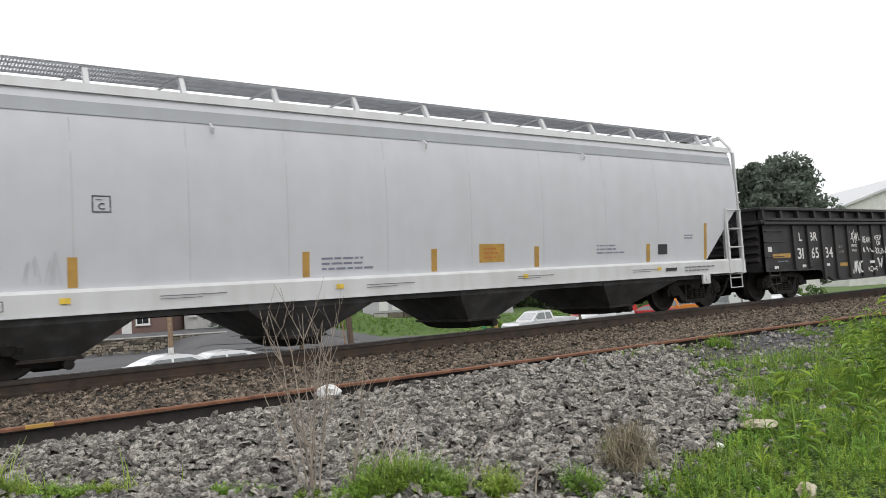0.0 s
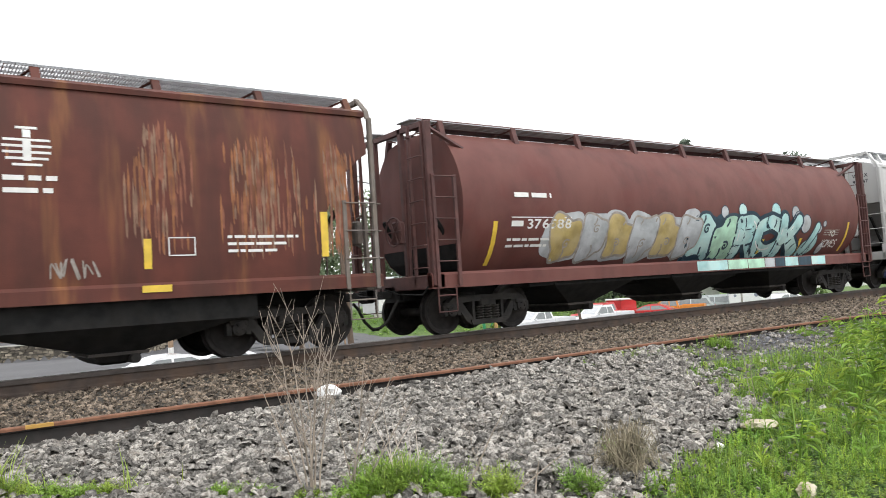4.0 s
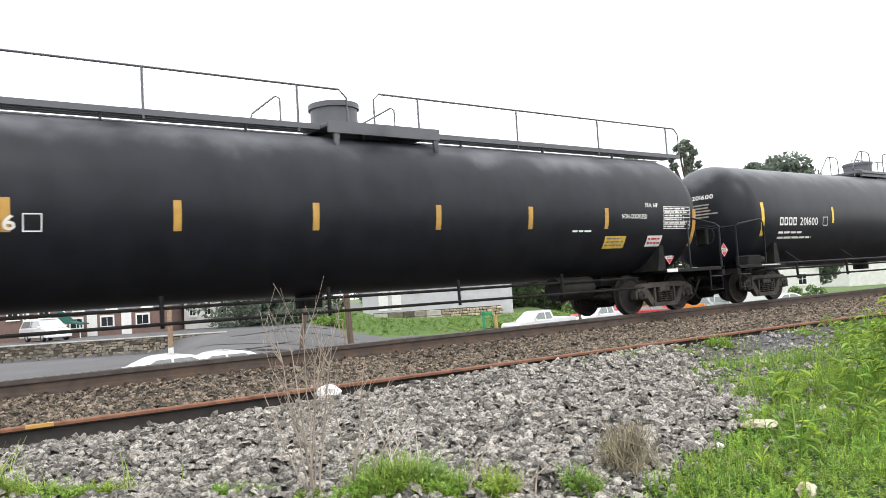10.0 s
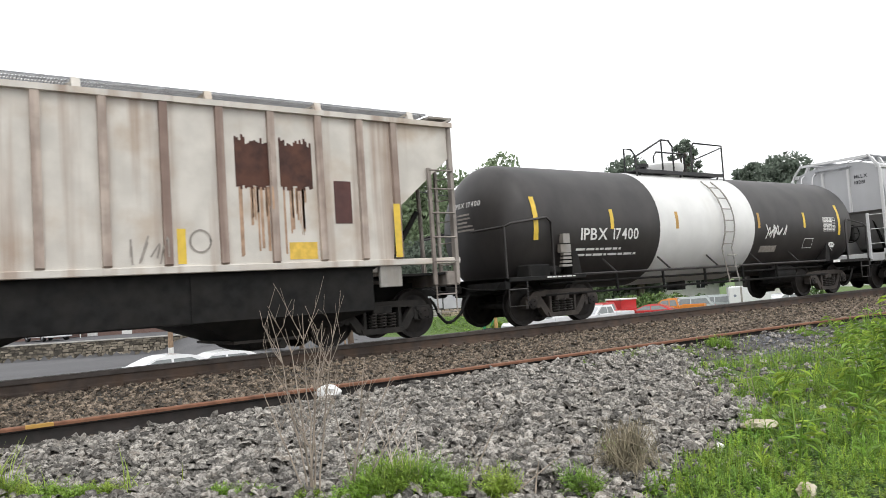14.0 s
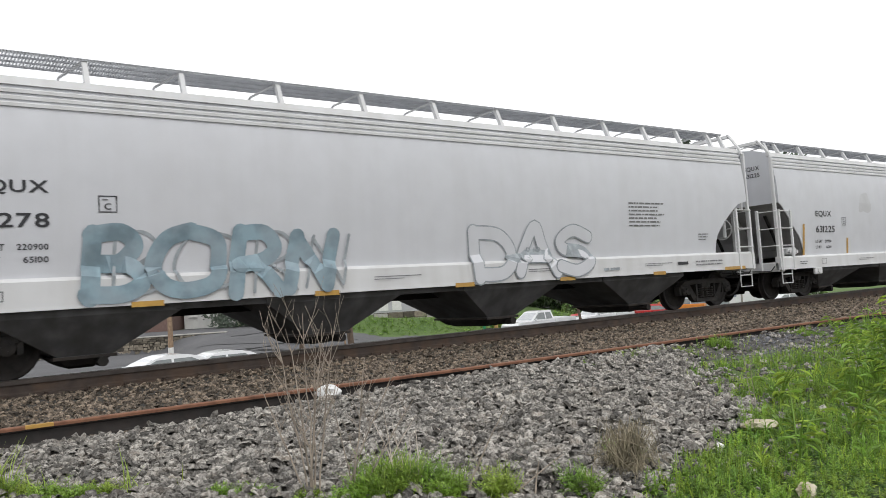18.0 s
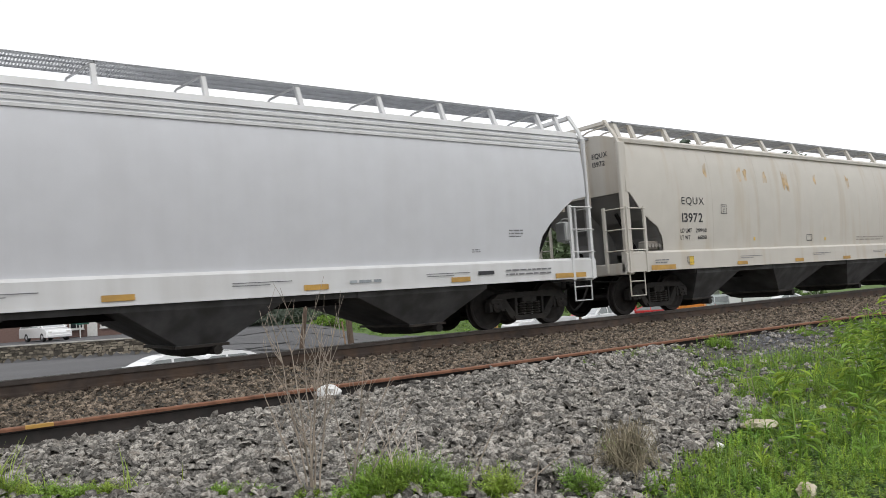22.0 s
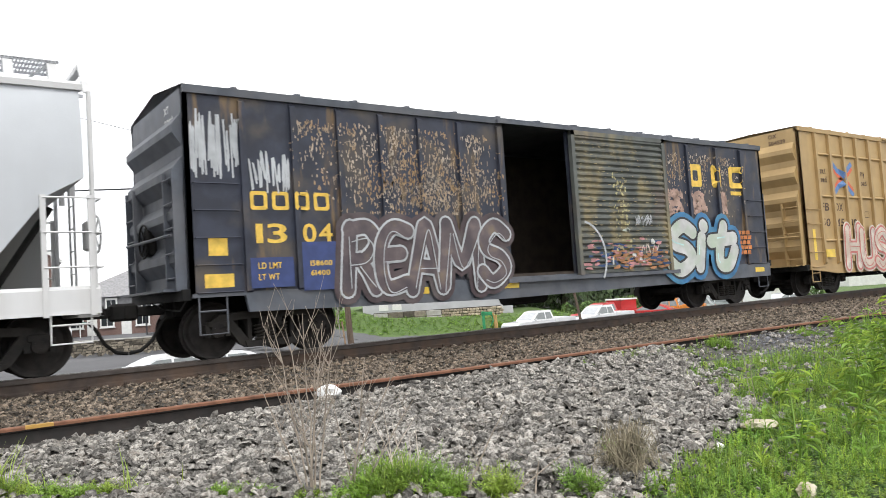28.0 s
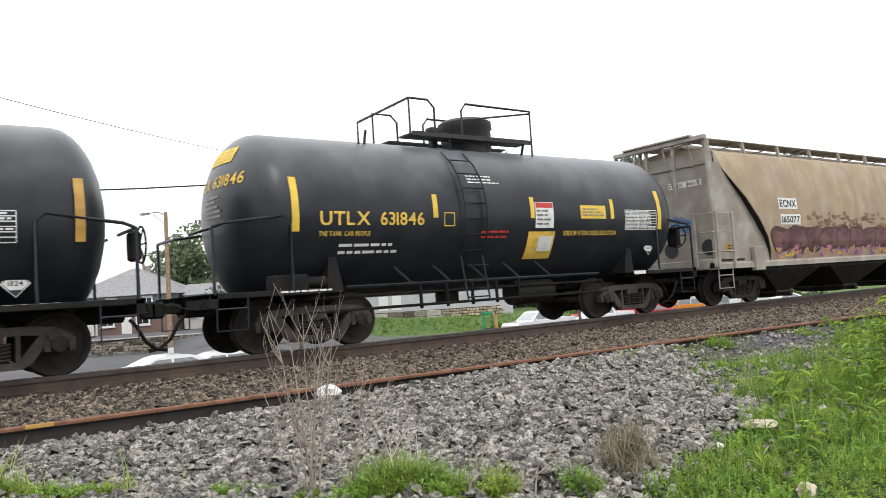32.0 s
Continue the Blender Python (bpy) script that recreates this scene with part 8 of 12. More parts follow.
def box_shell(car, L, y, z0, z1, peak, mat, end_mat, ribs_end=4, opening=None, roof_mat=None, truck_in=1.75):
    """Sides, ends, roof and floor of a boxcar; an opening goes through the near side."""
    for d in (-1, 1):
        yy = sorted((d * y, d * (y - 0.07)))
        spans = [(0.0, L)] if d > 0 or not opening else [(0.0, opening[0]), (opening[1], L)]
        for a, b in spans:
            part("side_sheet", Shape().box(a, b, *yy, z0, z1), mat, car)
        part("eave", Shape().prism_x([(d * (y + 0.05), z1 - 0.02), (d * (y + 0.06), z1 + 0.1), (d * (y - 0.1), z1 + 0.13), (d * (y - 0.12), z1 - 0.02)], 0, L), roof_mat or end_mat, car)
    part("roof", Shape().prism_x([(-y, z1 + 0.08), (y, z1 + 0.08), (y, z1 + 0.12), (0, peak), (-y, z1 + 0.12)], 0.0, L), roof_mat or end_mat, car)
    for x in np.arange(0.8, L, 1.1):
        part("roof_rib", Shape().prism_x([(-y, z1 + 0.12), (0, peak), (y, z1 + 0.12), (y, z1 + 0.15), (0, peak + 0.035), (-y, z1 + 0.15)], x, x + 0.08), roof_mat or end_mat, car)
    for x, d in ((0.0, -1), (L, 1)):
        e = part("end_wall", Shape().prism_x([(-y, z0), (y, z0), (y, z1 + 0.12), (0, peak), (-y, z1 + 0.12)], *sorted((x, x - d * 0.08))), end_mat, car)
        n = ribs_end
        for k in range(n):
            z = z0 + 0.35 + k * (z1 - z0 - 0.5) / n
            h = (z1 - z0 - 0.5) / n
            s = Shape().loft([[(x, yy, z), (x + d * 0.14, yy, z + h * 0.3), (x + d * 0.14, yy, z + h * 0.48), (x, yy, z + h * 0.75)][::d] for yy in (-y + 0.12, y - 0.12)])
            part("corrugation", s, end_mat, e)
        coupler(car, x, d)
        for sy in (-1, 1):
            A = lambda v: x - d * v
            step_iron(car, *sorted((A(0.12), A(0.55))), 0.42, z0, sy * y, end_mat)
            ladder(car, "side_ladder", *sorted((A(0.1), A(0.8))), tuple(z0 + 0.05 + 0.42 * k for k in range(5)), sy * (y + 0.03), mat, False)
            q = Shape()
            for k in range(5):
                q.tube([(x, sy * 1.4, z0 + 0.3 + 0.38 * k), (x + d * 0.18, sy * 1.4, z0 + 0.3 + 0.38 * k), (x + d * 0.18, sy * 0.95, z0 + 0.3 + 0.38 * k), (x, sy * 0.95, z0 + 0.3 + 0.38 * k)], 0.014, 5)
            for yy in (1.42, 0.93):
                q.box(*sorted((x + d * 0.02, x + d * 0.18)), *sorted((sy * yy, sy * (yy - 0.04))), z0 + 0.1, z0 + 1.95)
            part("end_ladder", q, end_mat, car)
        part("end_platform", Shape().box(*sorted((x, x + d * 0.35)), -1.3, 1.3, z0 + 0.1, z0 + 0.14), end_mat, car)
        part("end_sill", Shape().box(*sorted((x, x + d * 0.12)), -y, y, z0 - 0.05, z0 + 0.12), UNDER, car)
        part("cross_tube", Shape().tube([(x + d * 0.2, -1.35, z0 + 0.95), (x + d * 0.2, 1.35, z0 + 1.0)], 0.025, 6), end_mat, car)
    brake_gear(car, 0, -1, z0 + 1.0, UNDER, 0.3)
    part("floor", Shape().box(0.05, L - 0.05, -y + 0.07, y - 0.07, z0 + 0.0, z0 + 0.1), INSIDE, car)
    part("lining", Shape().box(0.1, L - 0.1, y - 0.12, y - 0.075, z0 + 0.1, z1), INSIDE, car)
    part("underframe", Shape().box(0.1, L - 0.1, -0.35, 0.35, z0 - 0.28, z0).box(3.6, L - 3.6, -1.2, -1.1, z0 - 0.24, z0 - 0.1), UNDER, car)
    pipes = Shape().cyl((L / 2 - 0.9, -0.6, z0 - 0.35), (L / 2 + 0.2, -0.6, z0 - 0.35), 0.2, 12)
    for k in range(3):
        pipes.tube([(3.2, -0.9 + 0.4 * k, z0 - 0.3), (L - 3.2, -0.9 + 0.4 * k, z0 - 0.33)], 0.03, 5)
    part("brake_piping", pipes, UNDER, car)
    truck(car, truck_in)
    truck(car, L - truck_in)


GRIMEPLUM = shade("plum_black_spray", (0.06, 0.04, 0.045), 0.6, var=0.3, scale=3, second=(0.13, 0.115, 0.11), amount=0.6, edge=0.55)
SOOTPLUM = shade("sooty_plum_spray", (0.13, 0.10, 0.105), 0.6, var=0.3, scale=3, second=(0.05, 0.04, 0.05), amount=0.8, edge=0.5, third=(0.2, 0.15, 0.1), third_amount=0.4, third_scale=3)
PALEWHITE = shade("streaky_white_spray", (0.52, 0.52, 0.52), 0.6, var=0.15, scale=3, second=(0.36, 0.46, 0.33), amount=0.7, edge=0.52)
CLOUDBLUE = shade("mid_blue_spray", (0.03, 0.14, 0.3), 0.6, var=0.25, scale=3, second=(0.08, 0.28, 0.42), amount=0.5)


def blue_boxcar():
    L, y, z0, z1 = 15.62, 1.5, 1.0, 4.14
    car = car_thing("boxcar", "bleached dark blue boxcar with graffiti and an open side door", "boxcar", 336.98)
    box_shell(car, L, y, z0, z1, 4.46, BOXBLUE, BOXEND, 4, (6.4, 8.2), truck_in=1.42)
    ribs = [0.86, 1.74, 2.6, 3.44, 4.28, 5.2, 6.2, 12.3, 13.5, 14.6]
    for r in ribs:
        part("side_post", Shape().prism_x([(-y, z0), (-y - 0.07, z0 + 0.05), (-y - 0.07, z1 - 0.1), (-y, z1 - 0.05)], r, r + 0.1), BOXBLUE, car)
    part("side_sill", Shape().prism([(0.9, 0.72), (6.0, 0.62), (6.3, 0.62), (L, 0.70), (L, 1.04), (0.02, 1.04), (0.02, 0.98), (0.85, 0.98)], -y - 0.03, -y + 0.05), BOXEND, car, "dark blue side sill")
    door = part("sliding_door", Shape().box(8.24, 11.3, -y - 0.09, -y - 0.05, 1.02, 4.1), SLATS, car, "corrugated sliding door pushed half open")
    for k in range(22):
        z = 1.1 + k * 0.135
        part("door_slat", Shape().prism_x([(-y - 0.09, z), (-y - 0.135, z + 0.035), (-y - 0.135, z + 0.075), (-y - 0.09, z + 0.11)], 8.3, 11.24), SLATS, door)
    part("door_frame", Shape().box(8.2, 8.3, -y - 0.15, -y - 0.05, 1.0, 4.12).box(11.24, 11.34, -y - 0.15, -y - 0.05, 1.0, 4.12).box(8.2, 11.34, -y - 0.15, -y - 0.05, 4.02, 4.12), SLATS, door)
    part("door_track", Shape().box(6.2, 11.6, -y - 0.13, -y, 0.92, 1.0), BOXEND, car)
    part("door_track", Shape().box(6.2, 11.6, -y - 0.12, -y, 4.12, 4.2), BOXEND, car)
    f = ribbed(y, ribs, 0.1, 0.07)
    block_word(car, 1.0, 2.48, 2.33, 2.63, 4, GOLD, f)
    for w, a, b in (("13", 1.07, 1.6), ("04", 1.88, 2.43), ("61", 2.69, 3.29)):
        write(car, w, a, b, 1.79, 2.11, GOLD, f)
    for a, b, foot in ((12.41, 12.92, 0), (13.33, 13.74, 0), (14.1, 14.75, 1)):
        block_mark(car, a, b, 3.04, 3.61, GOLD, f, 0.15)
        if foot:
            panel(car, "owner_mark", a + 0.02, b - 0.02, 2.86, 2.96, GOLD, f, "plain painted bar", 0.008)
    panel(car, "route_plate", 0.3, 0.6, 1.61, 1.89, GOLD, f, "orange plate")
    panel(car, "route_plate", 0.22, 0.68, 1.12, 1.33, GOLD, f, "orange plate")
    panel(car, "blue_panel", 0.93, 1.66, 1.08, 1.56, BLUE, lambda x, z: y + 0.072, "dark blue weight panel")
    panel(car, "blue_panel", 1.82, 2.5, 1.0, 1.8, BLUE, lambda x, z: y + 0.072, "dark blue weight panel")
    g = lambda x, z: y + 0.08
    write(car, "LD LMT", 1.05, 1.45, 1.38, 1.48, GOLD, g)
    write(car, "LT WT", 1.05, 1.4, 1.2, 1.3, GOLD, g)
    write(car, "158600", 1.95, 2.35, 1.4, 1.49, GOLD, g)
    write(car, "61400", 1.95, 2.3, 1.24, 1.33, GOLD, g)
    plane = lambda x, z: y + 0.075
    swollen_word(car, "REAMS", 2.5, 6.35, 0.8, 2.2, 0.24, SOOTPLUM, GREYSPRAY, plane, "plum letters with silver edges", 101, 0.04, 0.06, 0.05, (GRIMEPLUM, 0.1))
    tag(car, "REAMS", 2.6, 6.3, 0.86, 2.05, GREYSPRAY, lambda x, z: y + 0.115, 106, 0.018, "thin silver sprayed lines")
    swollen_word(car, "Sit", 11.15, 14.12, 0.82, 2.3, 0.34, PALEWHITE, INK, plane, "white sprayed letters with black edges on blue", 102, 0.055, 0.04, 0.2, (CLOUDBLUE, 0.12), None, CYAN)
    scrawl(car, 0.1, 0.85, 2.8, 3.9, GREYSPRAY, f, 103, 0.03, 12, "white drip-sprayed scrawl")
    scrawl(car, 1.0, 1.7, 2.6, 3.3, GREYSPRAY, f, 104, 0.03, 10, "white drip-sprayed scrawl")
    s = Shape()
    rng = random.Random(8)
    for k in range(2400):
        panel_x = rng.choice((2.2, 3.05, 3.9, 4.75, 5.65, 11.9, 12.9, 14.0)) + rng.gauss(0, 0.24)
        top = 3.85 - abs(rng.gauss(0, 0.5))
        if k % 2:
            panel_x, top = rng.gauss(4.5, 0.95), rng.gauss(2.75, 0.28)
        if not 0.95 < panel_x < 15.0 or 6.3 < panel_x < 11.5:
            continue
        fill(s, bubble(panel_x, max(top, 2.3), rng.uniform(0.005, 0.018), rng.uniform(0.01, 0.05), rng, 6, 0.4), f, 0.004)
    tagged(part("bleached_paint", s, shade("bleached_paint_patch", (0.46, 0.39, 0.32), 0.7, var=0.3, scale=5, second=(0.34, 0.2, 0.07), amount=0.8, edge=0.5), car, "bare sun-bleached patches in the paint"), kind="stuff")
    s = Shape()
    for k in range(7):
        x, z = rng.uniform(8.4, 11.2), rng.uniform(1.05, 2.0)
        g2 = lambda xx, zz: y + 0.137
        fill(s, bubble(x, z, rng.uniform(0.03, 0.14), rng.uniform(0.03, 0.1), rng, 8), g2, 0.004, 0.05)
    tagged(part("sprayed_fragment", s, PALEWHITE, car, "broken bits of sprayed paint"), kind="stuff")
    # worn spray on the door and round the letters
    for name, col, n, xa, xb, za, zb, surf2, rx, rz in (
            ("peach", (0.40, 0.27, 0.22), 70, 11.5, 12.05, 2.36, 2.92, f, 0.07, 0.07), ("peach", (0.40, 0.27, 0.22), 80, 12.42, 13.0, 2.38, 2.9, f, 0.07, 0.07), ("peach", (0.40, 0.27, 0.22), 60, 13.62, 13.9, 2.36, 2.88, f, 0.06, 0.07),
            ("pale_yellow", (0.42, 0.38, 0.2), 90, 9.4, 9.9, 1.5, 3.3, g2, 0.03, 0.03), ("orange", (0.34, 0.16, 0.07), 60, 9.2, 11.2, 1.08, 1.5, g2, 0.1, 0.035), ("rose", (0.42, 0.2, 0.2), 50, 8.4, 11.0, 1.1, 1.75, g2, 0.12, 0.03),
            ("tan", (0.3, 0.25, 0.15), 160, 8.4, 11.2, 1.5, 3.9, g2, 0.045, 0.012), ("dark_blue", (0.03, 0.06, 0.14), 50, 8.4, 11.2, 1.1, 1.7, g2, 0.12, 0.03)):
        s = Shape()
        for k in range(n):
            fill(s, bubble(rng.uniform(xa, xb), rng.uniform(za, zb), rx * rng.uniform(0.4, 1.2), rz * rng.uniform(0.4, 1.2), rng, 8, 0.35), surf2, 0.003 + 0.0004 * (k % 7))
        tagged(part("worn_spray", s, shade(name + "_worn_spray", col, 0.7, var=0.3, scale=4), car, "worn patch of old spray paint"), kind="stuff")
    scrawl(car, 10.05, 10.7, 2.04, 2.32, GREYSPRAY, g2, 120, 0.022, 4, "pale sprayed scrawl")
    scrawl(car, 10.18, 10.85, 1.4, 1.66, PALESPRAY, g2, 121, 0.022, 4, "pale pink sprayed scrawl")
    s = Shape()
    ribbon(s, [(8.3 + 0.72 * math.cos(k * 0.2 - 0.6), 1.35 + 0.8 * math.sin(k * 0.2 - 0.6)) for k in range(11)], 0.05, g2, 0.01)
    part("graffiti", s, GREYSPRAY, car, "pale sprayed arc")
    s = Shape()
    for row in range(5):
        for k in range(4):
            a, b = 13.98 + k * 0.19 + 0.06 * (row % 2), 1.3 + row * 0.13
            patch(s, lambda xx, zz: y + 0.075, a, a + 0.16, b, b + 0.1, 0.002 + 0.0005 * row, 1)
    tagged(part("sprayed_block", s, shade("orange_block_spray", (0.48, 0.17, 0.05), 0.7, var=0.3, scale=6), car, "small orange sprayed blocks"), kind="stuff")
    for x in (3.9, 6.1, 11.8, 14.9):
        panel(car, "reflector_strip", x, x + 0.42, 0.82, 0.94, YELLOW, lambda xx, zz: y + 0.034, "yellow reflective strip")
    end_marks(car, -0.01, 3.95, "XT", "130461", WHITE)


ORANGE = shade("orange_red_decal", (0.6, 0.13, 0.06), 0.6, var=0.12)
DECALBLUE = shade("blue_decal", (0.1, 0.2, 0.42), 0.6, var=0.12)
BROWNINK = shade("brown_lettering", (0.07, 0.035, 0.02), 0.6, var=0.15)
REDSPRAY = shade("faded_red_spray", (0.5, 0.16, 0.14), 0.6, var=0.2, scale=3)
PALESPRAY = shade("pale_pink_spray", (0.6, 0.55, 0.48), 0.6, var=0.25, scale=3, second=(0.5, 0.4, 0.31), amount=0.7)
LIMESPRAY = shade("pale_grey_green_spray", (0.4, 0.46, 0.33), 0.6, var=0.3, scale=3, second=(0.52, 0.55, 0.47), amount=0.7, edge=0.5)
LILAC = shade("lilac_spray", (0.36, 0.34, 0.48), 0.6, var=0.2, scale=3)


def yellow_boxcar():
    L, y, z0, z1 = 15.65, 1.5, 0.80, 4.86
    car = car_thing("boxcar", "tall mustard yellow boxcar with black doors and graffiti", "boxcar", 354.7)
    box_shell(car, L, y, z0, z1, 5.02, MUSTARD, MUSTARD, 5, None, MUSTARD)
    left, right = [0.80, 1.60, 2.42, 3.26, 4.10, 4.94], [10.68, 11.56, 12.5, 13.4, 14.4]
    for r in left + right:
        part("side_post", Shape().prism_x([(-y, z0 + 0.1), (-y - 0.09, z0 + 0.16), (-y - 0.09, z1 - 0.05), (-y, z1)], r, r + 0.12), MUSTARD, car)
    rows = [(0.9, 5.7, z) for z in (4.2, 2.93, 1.61)] + [(9.9, 14.6, z) for z in (4.2, 2.93, 1.61)]
    for a, b, z in rows:
        for i, r in enumerate(left if a < 5 else right):
            nxt = (left if a < 5 else right)[i + 1] if i + 1 < len(left if a < 5 else right) else b
            part("side_rib", Shape().prism_x([(-y, z - 0.05), (-y - 0.06, z - 0.01), (-y - 0.06, z + 0.01), (-y, z + 0.05)], r + 0.12, nxt), MUSTARD, car)
    part("side_sill", Shape().prism([(0.02, 0.78), (1.6, 0.62), (6.0, 0.58), (L - 1.6, 0.62), (L - 0.02, 0.7), (L - 0.02, 0.9), (0.02, 0.9)], -y - 0.03, -y + 0.04), MUSTARD, car)
    for a, b in ((6.06, 7.85), (7.87, 9.66)):
        d = part("plug_door", Shape().box(a, b, -y - 0.09, -y - 0.005, 0.98, 4.88, 0.012), DOORBLACK, car, "sooty black plug door")
        for z in (1.3, 2.0, 2.75, 3.5, 4.3):
            part("door_beam", Shape().box(a + 0.05, b - 0.05, -y - 0.13, -y - 0.09, z, z + 0.09, 0.01), DOORBLACK, d)
        part("lock_rod", Shape().tube([(a + 0.9, -y - 0.15, 1.1), (a + 0.9, -y - 0.15, 4.7)], 0.025, 6).tube([(a + 0.6, -y - 0.16, 2.4), (a + 1.25, -y - 0.16, 2.3)], 0.02, 6), DOORBLACK, d)
    part("door_track", Shape().box(5.2, 10.6, -y - 0.14, -y, 0.86, 0.96), MUSTARD, car)
    part("door_track", Shape().box(5.2, 10.6, -y - 0.1, -y, 4.88, 4.95), MUSTARD, car)
    f = ribbed(y, left + right, 0.12, 0.09)
    for w, a, b, z0_, z1_ in (("next", 0.93, 1.38, 3.62, 3.78), ("load", 0.97, 1.42, 3.36, 3.54), ("any", 3.46, 3.85, 3.56, 3.76), ("road", 3.44, 3.92, 3.32, 3.5)):
        write(car, w, a, b, z0_, z1_, BROWNINK, f if a > 3 else lambda x, z: y + 0.004)
    for w, a, b, z0_, z1_ in (("FB", 0.93, 1.42, 2.5, 2.74), ("OX", 1.78, 2.26, 2.5, 2.74), ("50", 0.9, 1.42, 2.03, 2.27), ("45", 1.75, 2.27, 2.03, 2.27), ("39", 2.62, 3.05, 2.05, 2.26)):
        write(car, w, a, b, z0_, z1_, BROWNINK, f, slant=0.12)
    cx, cz = 2.4, 3.5
    s, t, u = Shape(), Shape(), Shape()
    for sg in (-1, 1):
        ribbon(s, [(cx - 0.62, cz + 0.5 * sg), (cx - 0.3, cz + 0.24 * sg), (cx, cz + 0.12 * sg), (cx + 0.12, cz)], 0.16, f, 0.012)
        ribbon(t, [(cx - 0.62, cz + 0.36 * sg), (cx - 0.3, cz + 0.12 * sg), (cx - 0.05, cz)], 0.15, f, 0.010)
        ribbon(s, [(cx + 0.62, cz + 0.5 * sg), (cx + 0.2, cz + 0.2 * sg)], 0.16, f, 0.012)
        ribbon(t, [(cx + 0.62, cz + 0.36 * sg), (cx + 0.2, cz + 0.06 * sg)], 0.15, f, 0.010)
    part("crossed_emblem", s, DECALBLUE, car, "blue crossed-lines emblem")
    part("crossed_emblem", t, ORANGE, car, "orange crossed-lines emblem")
    flat = lambda x, z: y + 0.095
    panel(car, "emblem_panel", 11.64, 14.11, 3.6, 4.08, INK, flat, "black owner's panel with white blocks", 0.006)
    for k in range(3):
        block_mark(car, 11.85 + k * 0.72, 12.46 + k * 0.72, 3.65, 4.03, WHITE, lambda x, z: y + 0.103, 0.13)
    write(car, "Railcar Pooling", 11.25, 14.34, 3.03, 3.37, BROWNINK, flat, slant=0.1)
    write(car, "Experts", 12.13, 13.6, 2.55, 2.82, BROWNINK, flat, slant=0.1)
    g = lambda x, z: y + 0.1
    write(car, "CLOSE AND LOCK", 6.3, 7.3, 4.2, 4.28, WHITE, g)
    write(car, "BOTH DOORS BEFORE", 6.25, 7.4, 4.06, 4.14, WHITE, g)
    write(car, "MOVING CAR", 6.5, 7.2, 3.92, 4.0, WHITE, g)
    bars(car, 8.8, 9.4, 2.6, 2.9, 3, WHITE, g, 3)
    bars(car, 7.9, 8.7, 3.75, 3.82, 1, WHITE, g, 4)
    flatside = lambda x, z: y + 0.092
    swollen_word(car, "HUSA", 1.95, 5.9, 0.64, 2.12, 0.26, PALESPRAY, REDSPRAY, flatside, "tall pale letters with faded red edges", 111, 0.06, 0.06, 0.03, (PALESPRAY, 0.05))
    tag(car, "HUSA", 2.1, 5.75, 0.75, 1.95, REDSPRAY, lambda x, z: y + 0.13, 118, 0.025, "thin red sprayed lines")
    swollen_word(car, "NOSR", 10.3, 15.1, 0.74, 2.1, 0.34, LIMESPRAY, DARKSPRAY, flatside, "pale green bubble letters on lilac", 112, 0.04, 0.12, 0.06, (LILAC, 0.07), None, CYAN)
    tag(car, "NOSR", 10.4, 15.0, 0.85, 1.95, DARKSPRAY, lambda x, z: y + 0.13, 116, 0.022, "dark green sprayed lines")
    scrawl(car, 10.6, 14.6, 1.6, 2.35, LILAC, lambda x, z: y + 0.088, 117, 0.07, 7, "lilac sprayed spikes")
    graffiti(car, 9.0, 10.0, 0.8, 1.75, 2, [LILAC], INK, g, 113, 0.05, "lilac sprayed shapes")
    gd = lambda x, z: y + 0.135
    scrawl(car, 6.25, 6.8, 1.5, 2.2, FADED, gd, 114, 0.02, 6, "chalk scratches")
    scrawl(car, 6.9, 7.7, 1.35, 1.85, FADED, gd, 119, 0.018, 7, "chalk scratches")
    tag(car, "SEAS", 8.1, 8.95, 1.35, 1.72, GREYSPRAY, gd, 120, 0.04, "pale sprayed word")
    write(car, "SEAL", 8.1, 8.42, 1.2, 1.3, WHITE, gd)
    write(car, "ASO", 7.72, 8.0, 1.84, 1.96, WHITE, gd)
    panel(car, "reflector_strip", 8.5, 8.62, 1.38, 1.9, YELLOW, lambda x, z: y + 0.14, "vertical yellow strip")
    bars(car, 8.55, 9.4, 2.62, 2.86, 3, WHITE, gd, 13)
    box_mark(car, 7.3, 7.6, 1.45, 1.72, GREYSPRAY, gd, 0.03)
    panel(car, "data_panel", 6.2, 6.32, 2.72, 3.0, WHITE, gd)
    bars(car, 6.34, 6.7, 2.75, 3.0, 3, WHITE, gd, 15)
    scrawl(car, 14.7, 15.4, 2.5, 3.2, WHITE, f, 115, 0.03, 6, "white marker scrawl")
    for x in (0.35, 15.0):
        panel(car, "reflector_strip", x, x + 0.15, 1.05, 1.95, YELLOW, f, "vertical yellow strip")
    panel(car, "route_plate", 0.82, 1.33, 1.11, 1.34, YELLOW, lambda x, z: y + 0.1, "yellow plate")
    panel(car, "brown_plate", 4.2, 4.7, 1.3, 1.6, BROWNINK, f)
    panel(car, "white_label", 5.0, 5.3, 2.85, 2.93, WHITE, f)
    panel(car, "white_label", 5.05, 5.35, 2.5, 2.6, WHITE, f)
    box_mark(car, 3.62, 3.9, 2.3, 2.5, BROWNINK, f)
    end_marks(car, -0.01, 4.75, "OX", "504539", BROWNINK)


RUSTRUN = shade("thin_rust_run", (0.42, 0.28, 0.19), 0.8, var=0.25, scale=6)
RUSTCAGE = shade("rust_brown_end_steel", (0.3, 0.27, 0.245), 0.8, var=0.25, scale=3, second=(0.12, 0.09, 0.075), amount=0.6, stretch=(2, 2, 0.2))


